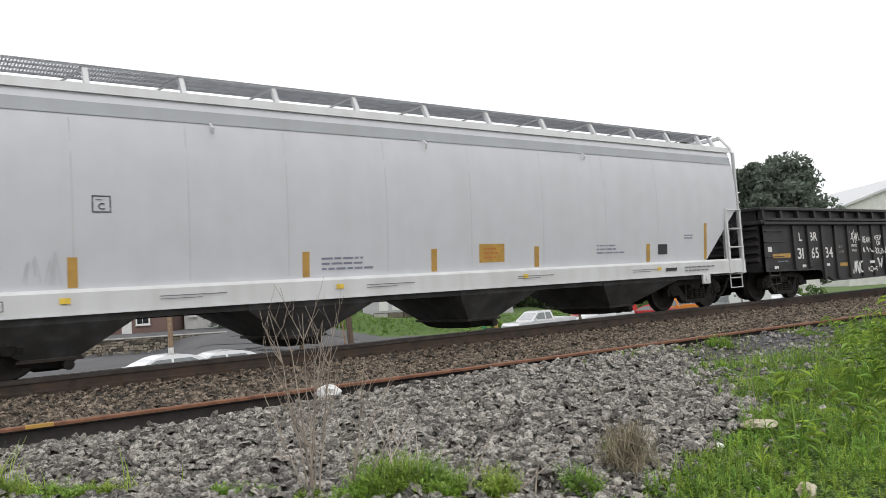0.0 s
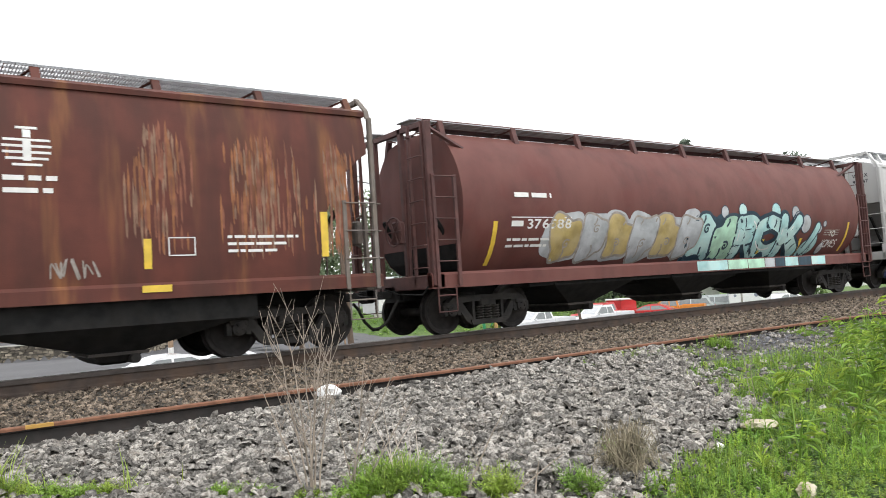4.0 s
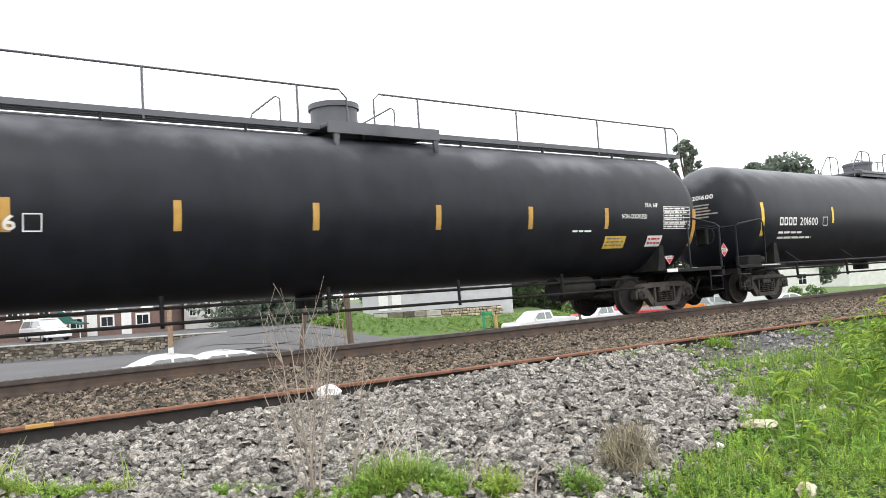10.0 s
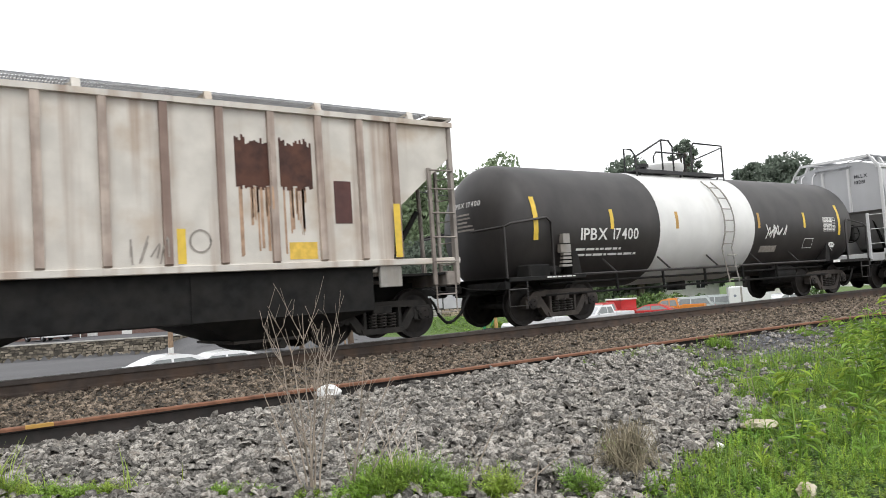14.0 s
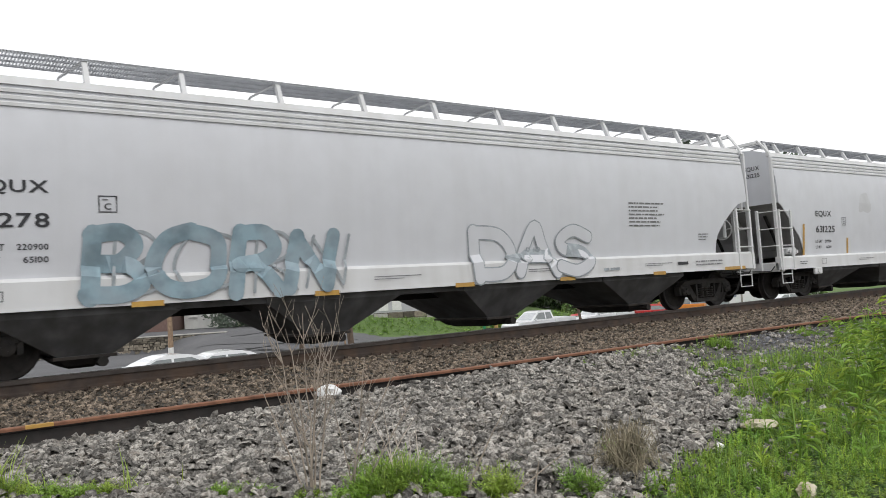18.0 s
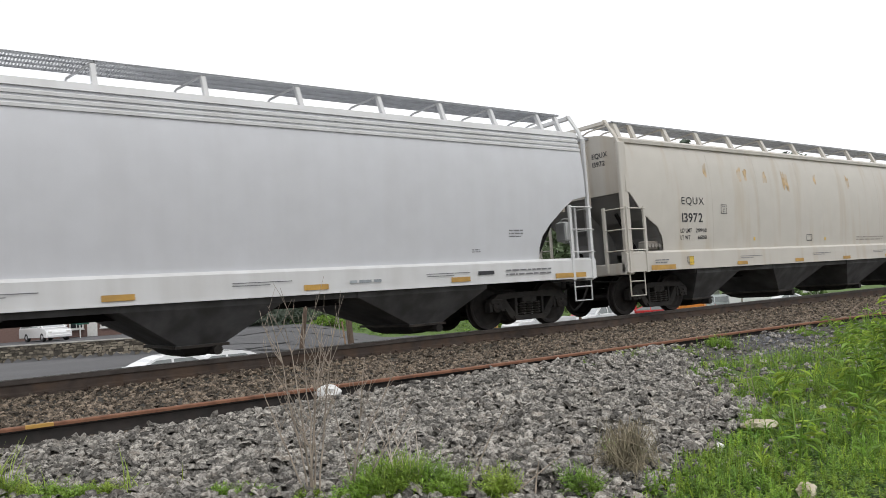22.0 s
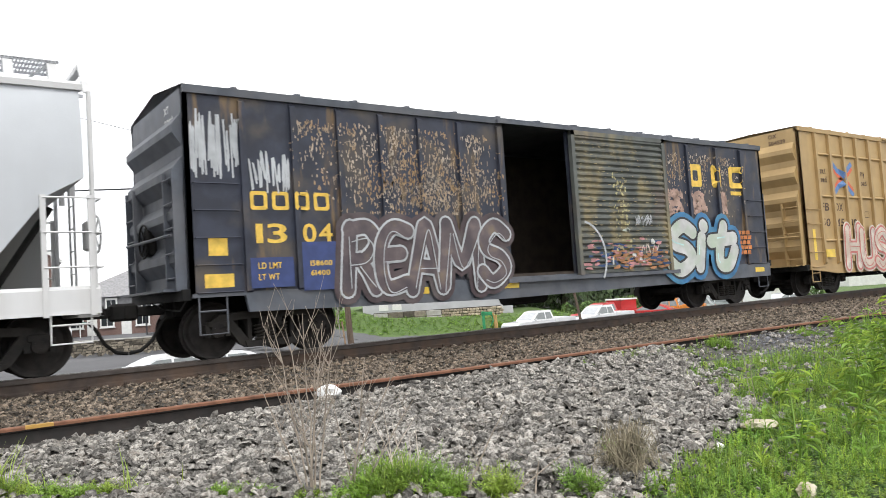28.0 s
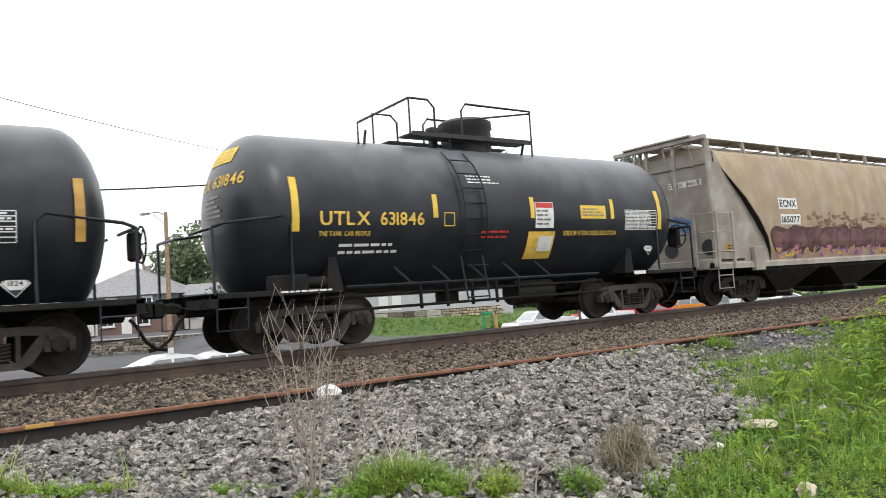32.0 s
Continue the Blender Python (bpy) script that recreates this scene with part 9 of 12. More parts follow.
SLOPEBROWN = shade("rusty_dark_slope", (0.062, 0.048, 0.04), 0.8, var=0.3, scale=3, second=(0.14, 0.1, 0.08), amount=0.4)


def ribbed_hopper():
    L = 16.85
    car = car_thing("covered_hopper_car", "rust-stained off-white ribbed covered hopper car", "hopper car", 156.92)
    y = 1.5
    prof = [(y, 1.4), (y, 4.0)]
    roof = [(y, 4.0), (1.2, 4.12), (0.8, 4.2), (0.4, 4.24), (0, 4.26)]
    hopper_body(car, L, [(0.04, 3.4), (0.4, 3.12), (1.38, 2.32), (1.45, 1.46)], prof, roof, OLDWHITE, inset=0.04, slope_mat=SLOPEBROWN)
    ribs = [1.44, 2.98, 3.76, 4.56, 5.37, 6.17, 7.08, 8.0, 8.85, 9.7, 10.55, 11.4, 12.25, 13.1, 13.95, 14.75, 15.45]
    for d in (-1, 1):
        for r in ribs:
            q = [(d * y, 1.46), (d * (y + 0.07), 1.5), (d * (y + 0.07), 3.94), (d * y, 3.98)]
            part("side_post", Shape().prism_x(q, r, r + 0.12), RIBRUST, car)
        part("eave_rail", Shape().prism_x([(d * (y - 0.06), 3.94), (d * (y + 0.08), 3.94), (d * (y + 0.08), 4.03), (d * (y - 0.1), 4.08)], 0.02, L - 0.02), OLDWHITE, car)
        part("side_sill", Shape().box(0.0, L, *sorted((d * (y - 0.1), d * (y + 0.05))), 1.36, 1.47, 0.01), OLDWHITE, car)
        part("skirt", Shape().prism([(1.7, 1.36), (L - 1.7, 1.36), (L - 3.3, 0.58), (3.3, 0.58)], *sorted((d * 1.3, d * 1.36))), UNDER, car)
    end_cage(car, L, RUSTCAGE, 1.0, 3.95, 0.12, (1.4, 1.85, 2.3, 2.75, 3.1), 0.62)
    for sy in (-1, 1):
        for x, d in ((0, -1), (L, 1)):
            part("bolster_plate", Shape().box(*sorted((x - d * 1.3, x - d * 1.75)), *sorted((sy * 1.42, sy * 1.5)), 0.98, 1.36, 0.01), GREYOLD, car)
    bays(car, [2.6, 4.9, 9.2, 13.6], UNDER, 1.3, 0.22, 0.6, out=0.55, funnels=((1.75, 4.7, 3.45), (6.6, 9.6, 8.2), (11.8, 15.0, 13.2)))
    part("centre_hopper", Shape().box(3.0, L - 3.0, -1.1, 1.1, 0.95, 1.3), UNDER, car)
    running_board(car, 0.2, L - 0.2, 4.32, ((-1.0, -0.45), (0.45, 1.0)), list(np.linspace(0.6, L - 0.6, 9)), GRATE, OLDWHITE, 4.05, 1.1, lean=0.1)
    for x, d in ((0.2, -1), (L - 0.2, 1)):
        part("end_walk", Shape().box(*sorted((x, x + d * 0.55)), -1.1, -0.4, 4.22, 4.26).tube([(x, -1.1, 4.0), (x + d * 0.5, -1.1, 4.22)], 0.03, 5), GREYOLD, car)
    truck(car, 1.52)
    truck(car, L - 1.52)
    f = ribbed(y, ribs, 0.12, 0.07)
    for w, a, b in (("F", 3.24, 3.56), ("I", 4.12, 4.21), ("R", 4.86, 5.22)):
        write(car, w, a, b, 3.1, 3.72, FADED, f, "large faded letter")
    for w, a, b in (("CG", 1.68, 2.2), ("RX", 2.4, 2.85)):
        write(car, w, a, b, 2.17, 2.43, INK, f)
    for w, a, b in (("47", 3.1, 3.62), ("60", 3.92, 4.42), ("17", 4.72, 5.2)):
        write(car, w, a, b, 2.14, 2.38, FADED, f)
    for a, b, z0, z1 in ((3.1, 3.64, 1.48, 2.08), (3.9, 4.45, 1.48, 2.06), (4.7, 5.3, 1.48, 1.74)):
        panel(car, "black_panel", a, b, z0, z1, INK, f, "black stencil panel")
        bars(car, a + 0.06, b - 0.06, z0 + 0.15, z1 - 0.1, 2, FADED, f, 2, 0.012)
    rng = random.Random(3)
    for a, b, zt, zb in ((12.55, 13.12, 3.54, 2.68), (13.3, 13.88, 3.54, 2.68)):
        s, n = Shape(), 16
        for k in range(n):
            x = a + (b - a) * k / n
            hi, lo = zt - rng.uniform(0, 0.16), zb + rng.uniform(-0.03, 0.05)
            patch(s, f, x, x + (b - a) / n, lo, hi, 0.005, 2)
        tagged(part("rust_blister", s, RUSTDARK, car, "dark patch where the paint has peeled"), kind="stuff")
        s = Shape()
        for k in range(12):
            x = a + (b - a) * rng.random()
            patch(s, f, x, x + rng.uniform(0.01, 0.05), zb - rng.uniform(0.2, 1.1), zb + 0.02, 0.003, 2)
        tagged(part("rust_run", s, RUSTRUN, car, "pale rust runs below a peeled patch"), kind="stuff")
    s = Shape()
    fill(s, [(0.18, 3.34), (0.18, 3.92), (1.42, 3.92), (1.42, 2.36), (1.32, 2.42)], f, 0.003, 0.06)
    part("faded_rust_panel", s, shade("rust_pink_stain", (0.36, 0.24, 0.19), 0.8, var=0.2, scale=2, second=(0.5, 0.42, 0.36), amount=0.6, stretch=(2, 2, 0.3)), car, "rust-pink stained end panel")
    s = Shape()
    for k in range(260):
        a, r = rng.uniform(0, 6.28), abs(rng.gauss(0, 1))
        fill(s, bubble(2.05 + 0.1 * r * math.cos(a), 3.36 + 0.2 * r * math.sin(a), rng.uniform(0.006, 0.022), rng.uniform(0.008, 0.03), rng, 6, 0.4), f, 0.003 + 0.0003 * (k % 7))
    tagged(part("rust_blotch", s, RUSTDARK, car, "blotch of dark rust specks"), kind="stuff")
    tank_strip(car, [1.5, 3.72, 6.2, 9.05, 11.6], 1.5, 2.03, f, 0.13)
    tank_strip(car, [1.5, 15.4], 1.5, 2.46, lambda x, z: y + 0.072, 0.14)
    panel(car, "dark_plate", 14.27, 14.6, 2.11, 2.84, MAROON_DK, f, "dark rusty plate")
    panel(car, "data_square", 13.4, 13.9, 1.52, 1.8, GOLD, f)
    for a, sd in ((2.2, 1), (3.85, 2), (5.7, 3), (6.6, 4), (7.4, 5), (8.3, 6), (10.9, 8)):
        scrawl(car, a, a + 0.6, 1.5, 1.95, FADED, f, 130 + sd, 0.025, 4, "faint grey scrawl")
    panel(car, "owner_mark", 8.44, 8.56, 2.35, 2.92, FADED, f, "plain painted bar the size of a letter")
    ring = Shape()
    ribbon(ring, [(11.95 + 0.16 * math.cos(k * 0.4), 1.84 + 0.17 * math.sin(k * 0.4)) for k in range(17)], 0.03, f, 0.01)
    part("round_emblem", ring, FADED, car, "faint round emblem")


def on_end(ob, x, y, z=0.0):
    """Turns lettering made along x onto an end wall: it then runs from y towards the near side."""
    for v in ob.data.vertices:
        v.co = (x, y - v.co.x, v.co.z + z)
    return ob


def tan_hopper():
    L = 17.2
    car = car_thing("covered_hopper_car", "dusty tan covered hopper car with maroon graffiti", "hopper car", 398.45)
    prof = [(1.44, 1.1), (1.56, 1.6), (1.6, 2.3), (1.56, 3.0), (1.42, 3.7), (1.28, 4.02)]
    roof = [(1.28, 4.02), (1.05, 4.14), (0.7, 4.22), (0.3, 4.25), (0, 4.26)]
    ends = [(0.45, 3.95), (0.56, 3.78), (1.0, 3.3), (1.5, 2.82), (2.02, 2.25), (2.42, 1.75), (2.6, 1.38), (2.64, 1.12)]
    f = hopper_body(car, L, ends, prof, roof, TAN, inset=0.45)
    side_sill(car, L, 0.95, 1.12, TANGREY, 1.5)
    end_cage(car, L, TANGREY, 1.0, 4.3, 0.14, (1.4, 1.9, 2.38), 0.8, end_rungs="wrap", brake=1)
    for x, d in ((0.0, 1), (L, -1)):
        A = lambda v: x + d * v
        part("end_panel", Shape().box(*sorted((A(0.42), A(0.5))), -1.38, 1.38, 1.1, 4.05), TANGREY, car, "flat beige end panel")
        part("end_fascia", Shape().box(*sorted((A(0.36), A(0.42))), -1.42, 1.42, 3.72, 4.08, 0.01), TANGREY, car)
        part("side_gusset", Shape().prism([(A(a), b) for a, b in [(0.14, 1.12), (2.62, 1.12)] + [(a + (0.2 if b < 3.2 else 0.05), b) for a, b in ends[-2::-1]] + [(0.2, 4.05)]][::d], -1.42, -1.38), TANGREY, car, "flat beige gusset plate")
        part("end_beam", Shape().box(*sorted((A(-0.04), A(0.1))), -1.5, 1.5, 4.3, 4.42, 0.015), TANGREY, car)
        for y in (-0.95, -0.15, 0.65):
            part("end_rod", Shape().tube([(A(0.02), y, 4.32), (A(0.34), y - 0.03, 3.2)], 0.022, 6), TANGREY, car)
        for y in (-1.08, 0.1, 1.08):
            part("end_hole", Shape().cyl((A(0.4), y, 1.54), (A(0.43), y, 1.54), 0.21, 18), INK, car, "round dark lightening hole")
        part("bolster_plate", Shape().box(*sorted((A(1.74), A(2.2))), -1.56, -1.42, 0.86, 1.5, 0.02), TANGREY, car)
        part("roof_platform", Shape().box(*sorted((A(-0.1), A(0.6))), -1.1, 1.1, 4.42, 4.47, 0.01), TANGREY, car)
    part("sign_strip", Shape().box(0.405, 0.418, -1.02, -0.6, 3.2, 3.36), WHITE, car)
    part("sign_strip", Shape().box(0.405, 0.418, -0.54, 0.02, 3.2, 3.36), WHITE, car)
    flat = lambda x, z: 0.0
    on_end(write(car, "ECNX", 0.02, 0.46, 3.23, 3.33, INK, flat), 0.4, 0.02)
    on_end(write(car, "165077", 0.6, 1.0, 3.23, 3.33, INK, flat), 0.4, 0.02)
    for k in range(4):
        s = Shape()
        rng = random.Random(60 + k)
        pts = [(rng.uniform(0.0, 0.8), rng.uniform(1.85, 2.48)) for q in range(9)]
        stroke(s, eased(pts), 0.035, flat, 0.0)
        on_end(part("sprayed_scrawl", s, DECALBLUE, car, "blue sprayed scrawl"), 0.412 - 0.002 * k, 0.05)
    bays(car, [2.4, 6.2, 10.2, 14.0], UNDER, 1.0, 0.22, 0.85, funnels=((2.3, 5.3, 4.1), (5.9, 9.4, 8.0), (9.9, 13.4, 11.9)))
    running_board(car, 0.1, L - 0.1, 4.46, ((-1.05, -0.4), (0.4, 1.05)), list(np.linspace(0.6, L - 0.6, 10)), GREYOLD, TANGREY, 4.05, 1.15, solid=True, lean=0.1, wide=0.07)
    truck(car, 1.75)
    truck(car, L - 1.75)
    for words, x0, x1, z0, z1 in (("ECNX", 3.04, 4.0, 2.52, 2.83), ("165077", 3.07, 4.1, 2.08, 2.37)):
        panel(car, "lettering_patch", x0, x1, z0, z1, WHITE, f, "white painted patch behind lettering")
        write(car, words, x0 + 0.06, x1 - 0.06, z0 + 0.05, z1 - 0.05, INK, lambda x, z: f(x, z) + 0.006)
    plum = shade("dark_plum_spray", (0.12, 0.055, 0.062), 0.75, var=0.3, scale=3, second=(0.2, 0.11, 0.09), amount=0.6)
    graffiti(car, 2.7, 12.0, 1.36, 2.02, 11, [plum], MAROON_DK, f, 141, 0.05, "dark plum sprayed letters", MAROON_DK)
    rng = random.Random(77)
    for name, col, n, z0, z1 in (("rose", (0.42, 0.17, 0.24), 60, 1.14, 1.42), ("ochre", (0.5, 0.33, 0.08), 26, 1.14, 1.4), ("violet", (0.2, 0.1, 0.2), 40, 1.16, 1.45), ("rust", (0.22, 0.13, 0.08), 55, 1.98, 2.42)):
        s = Shape()
        for k in range(n):
            x = rng.uniform(2.75, 11.8) if name != "rust" else rng.uniform(4.2, 9.5)
            fill(s, bubble(x, rng.uniform(z0, z1), rng.uniform(0.04, 0.16), rng.uniform(0.02, 0.08), rng, 10, 0.4), f, 0.012 + 0.0006 * (k % 9))
        tagged(part("worn_spray", s, shade(name + "_fragment_spray", col, 0.75, var=0.3, scale=4), car, "broken bits of old spray paint"), kind="stuff")
    panel(car, "orange_tag", 0.64, 1.02, 1.4, 1.62, AMBER, lambda x, z: 1.43, "orange tag with dark print")
    bars(car, 0.7, 0.96, 1.44, 1.58, 2, MAROON_DK, lambda x, z: 1.43, 9, 0.012)
    for x in (3.35, 6.2, 9.0):
        panel(car, "reflector_strip", x, x + 0.45, 1.2, 1.3, YELLOW, f, "yellow strip")


tanks()
ribbed_hopper()
blue_boxcar()
yellow_boxcar()
tan_hopper()


# ---- beyond the track ----
RIGHT, AHEAD = Vector((0.8076, -0.5897, 0)), Vector((0.5897, 0.8076, 0))
STREET_TURN = -36.14        # the street, its wall and houses run square to this turn
STREET = -0.86
BRICKBED = shade("brick_and_mortar", (0.155, 0.1, 0.088), 0.9, var=0.3, scale=18, second=(0.25, 0.165, 0.14), amount=0.6, edge=0.5, stretch=(0.5, 0.5, 2.5), bump=0.3)
TRIM = shade("white_trim_paint", (0.75, 0.75, 0.73), 0.6, var=0.05)
SLATE = shade("grey_shingles", (0.27, 0.27, 0.28), 0.9, var=0.25, scale=6, second=(0.36, 0.35, 0.35), amount=0.5, stretch=(1, 1, 3), bump=0.4)
SIDING = shade("white_siding", (0.68, 0.68, 0.66), 0.7, var=0.06, scale=2, second=(0.52, 0.51, 0.48), amount=0.3)
PALEWALL = shade("pale_lavender_grey_wall", (0.5, 0.5, 0.53), 0.8, var=0.05, scale=1.5, second=(0.4, 0.4, 0.42), amount=0.4)
BANKSTONE = shade("tan_bank_stone", (0.34, 0.28, 0.2), 0.95, var=0.25, scale=5, second=(0.42, 0.37, 0.29), amount=0.6, bump=0.4, object_random=0.35)
GREYWALL = shade("grey_stucco", (0.22, 0.22, 0.23), 0.85, var=0.15, scale=4)
STONEWALL = shade("field_stone", (0.16, 0.14, 0.11), 0.95, var=0.3, scale=5, second=(0.26, 0.23, 0.18), amount=0.6, bump=0.5, object_random=0.6)
MORTAR = shade("dark_mortar", (0.07, 0.062, 0.052), 0.95, var=0.25, scale=8)
CONCRETE = shade("worn_concrete", (0.4, 0.39, 0.36), 0.9, var=0.12, scale=4, second=(0.3, 0.28, 0.25), amount=0.5)
POLEWOOD = shade("creosoted_pole", (0.10, 0.07, 0.05), 0.9, var=0.25, scale=6, stretch=(3, 3, 0.2), second=(0.16, 0.12, 0.09), amount=0.5)
LAMPWOOD = shade("pale_brown_pole", (0.3, 0.21, 0.14), 0.9, var=0.2, scale=6)
CARWHITE = shade("glossy_white_car_paint", (0.74, 0.75, 0.76), 0.25, var=0.03, coat=0.6)
CARRED = shade("glossy_red_car_paint", (0.5, 0.03, 0.03), 0.3, var=0.05, coat=0.6)
CARSILVER = shade("pale_green_grey_car_paint", (0.4, 0.44, 0.44), 0.3, 0.2, var=0.05, coat=0.5)
CARORANGE = shade("orange_machine_paint", (0.62, 0.22, 0.03), 0.4, var=0.08)
TYRE = shade("tyre_rubber", (0.02, 0.02, 0.021), 0.85, var=0.2)
RIM = shade("alloy_rim", (0.4, 0.4, 0.42), 0.4, 0.7, var=0.1)
LAMPGLASS = shade("lamp_lens", (0.6, 0.6, 0.58), 0.15, var=0.05)
GREENPAINT = shade("green_machine_paint", (0.03, 0.25, 0.1), 0.5, var=0.12)
AWNING = shade("green_awning", (0.02, 0.12, 0.09), 0.7, var=0.12)
REDROOF = shade("orange_red_roof", (0.5, 0.1, 0.05), 0.7, var=0.1)
METALROOF = shade("pale_metal_roof", (0.58, 0.59, 0.6), 0.5, var=0.05)
WIRE = shade("black_cable", (0.03, 0.03, 0.032), 0.7, var=0.1)


def glass():
    m = bpy.data.materials.new("window_glass")
    m.use_nodes = True
    b = m.node_tree.nodes["Principled BSDF"]
    b.inputs["Base Color"].default_value = (0.02, 0.024, 0.028, 1)
    b.inputs["Roughness"].default_value = 0.05
    b.inputs["Specular IOR Level"].default_value = 0.7
    return m


PANE = glass()
# Both car glass colours are raised to hold a reflection of the sky.
CARGLASS = shade("sky_greyed_tinted_glass", (0.16, 0.18, 0.18), 0.05, var=0.1, coat=1.0)
WINDSHIELD = shade("sky_pale_windshield_glass", (0.42, 0.44, 0.46), 0.08, var=0.1, coat=1.0)


def turned_at(x, y, z, turn=STREET_TURN):
    return pose(x, y, z, 0, 0, turn)


def low(x, y):
    return float(ground_z(x, y))


def retaining_wall(x, y, length, height, drop_to, label, seed, taper=0.0):
    """A dry field-stone wall along the street; stones stand proud of dark joints."""
    w = thing("stone_wall", label, "stone wall", turned_at(x, y, 0))
    base = STREET - height
    poly = [(0, base - 0.4), (length, base - 0.4), (length, STREET - 0.05), (0, STREET - 0.05)]
    part("wall_core", Shape().prism(poly, 0.04, 0.6), MORTAR, w, "dark joints between stones")
    part("coping", Shape().box(0, length, -0.04, 0.64, STREET - 0.06, STREET + 0.02, 0.015), CONCRETE, w, "thin concrete coping")
    rng = random.Random(seed)
    z = base - 0.15
    while z < STREET - 0.1:
        h, a = rng.uniform(0.12, 0.26), 0.0
        while a < length:
            l = rng.uniform(0.16, 0.55)
            d, e = rng.uniform(0.0, 0.07), rng.uniform(-0.05, 0.05)
            top = min(z + h * rng.uniform(0.75, 1.05) + e, STREET - 0.07)
            if rng.random() < 0.93 and top > z + e + 0.06:
                k = rng.uniform(-0.03, 0.03)
                part("stone", Shape().prism([(a + 0.02, z + e + 0.01), (min(a + l, length) - 0.02, z + e + 0.01 + k), (min(a + l, length) - 0.03, top - 0.02), (a + l * 0.5, top), (a + 0.03, top - 0.03 + k)], -d, 0.3), STONEWALL, w)
            a += l
        z += h
    return w


retaining_wall(-1.0, 52.5, 24.0, 1.14, LOT, "low field-stone retaining wall along the street", 5)


def window(parent, x, z, w, h, y=-0.06, rows=2, cols=2, name="window"):
    o = part(name, Shape().box(x - w / 2 - 0.1, x + w / 2 + 0.1, y - 0.05, y + 0.02, z - 0.1, z + h + 0.14).box(x - w / 2 - 0.16, x + w / 2 + 0.16, y - 0.1, y + 0.02, z - 0.16, z - 0.08), TRIM, parent, "white-framed sash window")
    for i in range(cols):
        for j in range(rows):
            part("pane", Shape().box(x - w / 2 + i * w / cols + 0.025, x - w / 2 + (i + 1) * w / cols - 0.025, y - 0.062, y - 0.045, z + j * h / rows + 0.03, z + (j + 1) * h / rows - 0.03), PANE, o)
    return o


def brick_house():
    h = thing("brick_house", "tall narrow brown-brick house with white sash windows", "house", turned_at(7.97, 57.6, STREET, -5.0))
    w, d, ez, pz = 3.2, 9.0, 6.6, 9.05
    part("wall", Shape().loft([[(-w, y, 0), (w, y, 0), (w, y, ez), (0, y, pz), (-w, y, ez)] for y in (0.0, d)]), BRICKBED, h, "red-brick gabled wall")
    for sg in (-1, 1):
        part("roof", Shape().loft([[(sg * (w + 0.35), y, ez - 0.25), (sg * (w + 0.35), y, ez - 0.1), (0, y, pz + 0.2), (0, y, pz + 0.05)] for y in (-0.3, d + 0.2)]), SLATE, h)
        part("bargeboard", Shape().loft([[(sg * (w + 0.38), y, ez - 0.4), (sg * (w + 0.38), y, ez - 0.1), (0, y, pz + 0.22), (0, y, pz - 0.08)] for y in (-0.38, -0.28)]), TRIM, h)
    window(h, 0.08, 7.2, 0.6, 0.75)
    for x in (-0.2, 2.05):
        window(h, x, 4.35, 0.72, 1.5)
        window(h, x, 1.85, 0.72, 1.45)
    window(h, -2.4, 4.35, 0.72, 1.5)
    part("downspout", Shape().tube([(0.55, -0.1, 7.3), (0.55, -0.1, 1.4)], 0.06, 8).tube([(0.85, -0.1, 3.3), (0.85, -0.1, 0.2)], 0.13, 8), TRIM, h)
    part("vent_pipe", Shape().tube([(0.9, -0.12, 2.6), (3.4, -0.12, 3.4)], 0.05, 6), TRIM, h)
    a = thing("awning", "small dark green shed awning beside the house", "awning", turned_at(12.0, 55.6, STREET))
    part("canopy", Shape().loft([[(-0.9, y, 1.5), (0.9, y, 1.15), (0.9, y, 1.05), (-0.9, y, 1.35)] for y in (-1.0, 0.6)]).loft([[(-0.9, y, 1.4), (-0.9, y, 2.6), (0.5, y, 1.4)] for y in (-1.0, -0.9)]), AWNING, a)
    part("post", Shape().cyl((0.85, -0.9, 0), (0.85, -0.9, 1.15), 0.05, 8), TRIM, a)
    return h


brick_house()


def low_house():
    h = thing("low_brick_house", "low house with brick front, white doors and grey hip roof", "house", turned_at(11.6, 57.6, STREET))
    L, d, ez = 9.0, 8.0, 3.2
    part("wall", Shape().box(0, L, 0, d, 0, 1.9), BRICKBED, h, "red-brick lower wall")
    part("upper_wall", Shape().box(0, L, 0.02, d, 1.9, ez), GREYWALL, h, "grey upper wall")
    part("roof", Shape().add([(-0.4, -0.4, ez), (L + 0.4, -0.4, ez), (L + 0.4, d + 0.4, ez), (-0.4, d + 0.4, ez), (4.2, d / 2, 5.7), (L - 4.2, d / 2, 5.7)],
                             [(0, 1, 5, 4), (1, 2, 5), (2, 3, 4, 5), (3, 0, 4), (3, 2, 1, 0)]), SLATE, h, "weathered grey shingle hip roof")
    for x in (1.0, 3.6, 6.6):
        window(h, x, 0.75, 1.0, 0.8, rows=1)
    for x in (2.3, 5.2):
        part("door", Shape().box(x - 0.42, x + 0.42, -0.07, 0.02, 0, 1.85), TRIM, h, "white panelled door")
    for x in (1.2, 4.0, 7.0):
        window(h, x, 2.2, 0.8, 0.75, rows=1)
    s = thing("low_brick_wing", "long low brick wing with white windows beside the street", "house", turned_at(-4.5, 66.0, STREET))
    part("wall", Shape().box(0, 12.5, 0, 6, 0, 2.6), BRICKBED, s)
    part("roof", Shape().loft([[(-0.3, y, z) for y, z in ((-0.4, 2.6), (6.4, 2.6), (3, 4.2))], [(12.6, y, z) for y, z in ((-0.4, 2.6), (6.4, 2.6), (3, 4.2))]]), SLATE, s)
    for x in (2, 4.5, 7, 9.5):
        window(s, x, 0.9, 0.9, 1.1)


low_house()


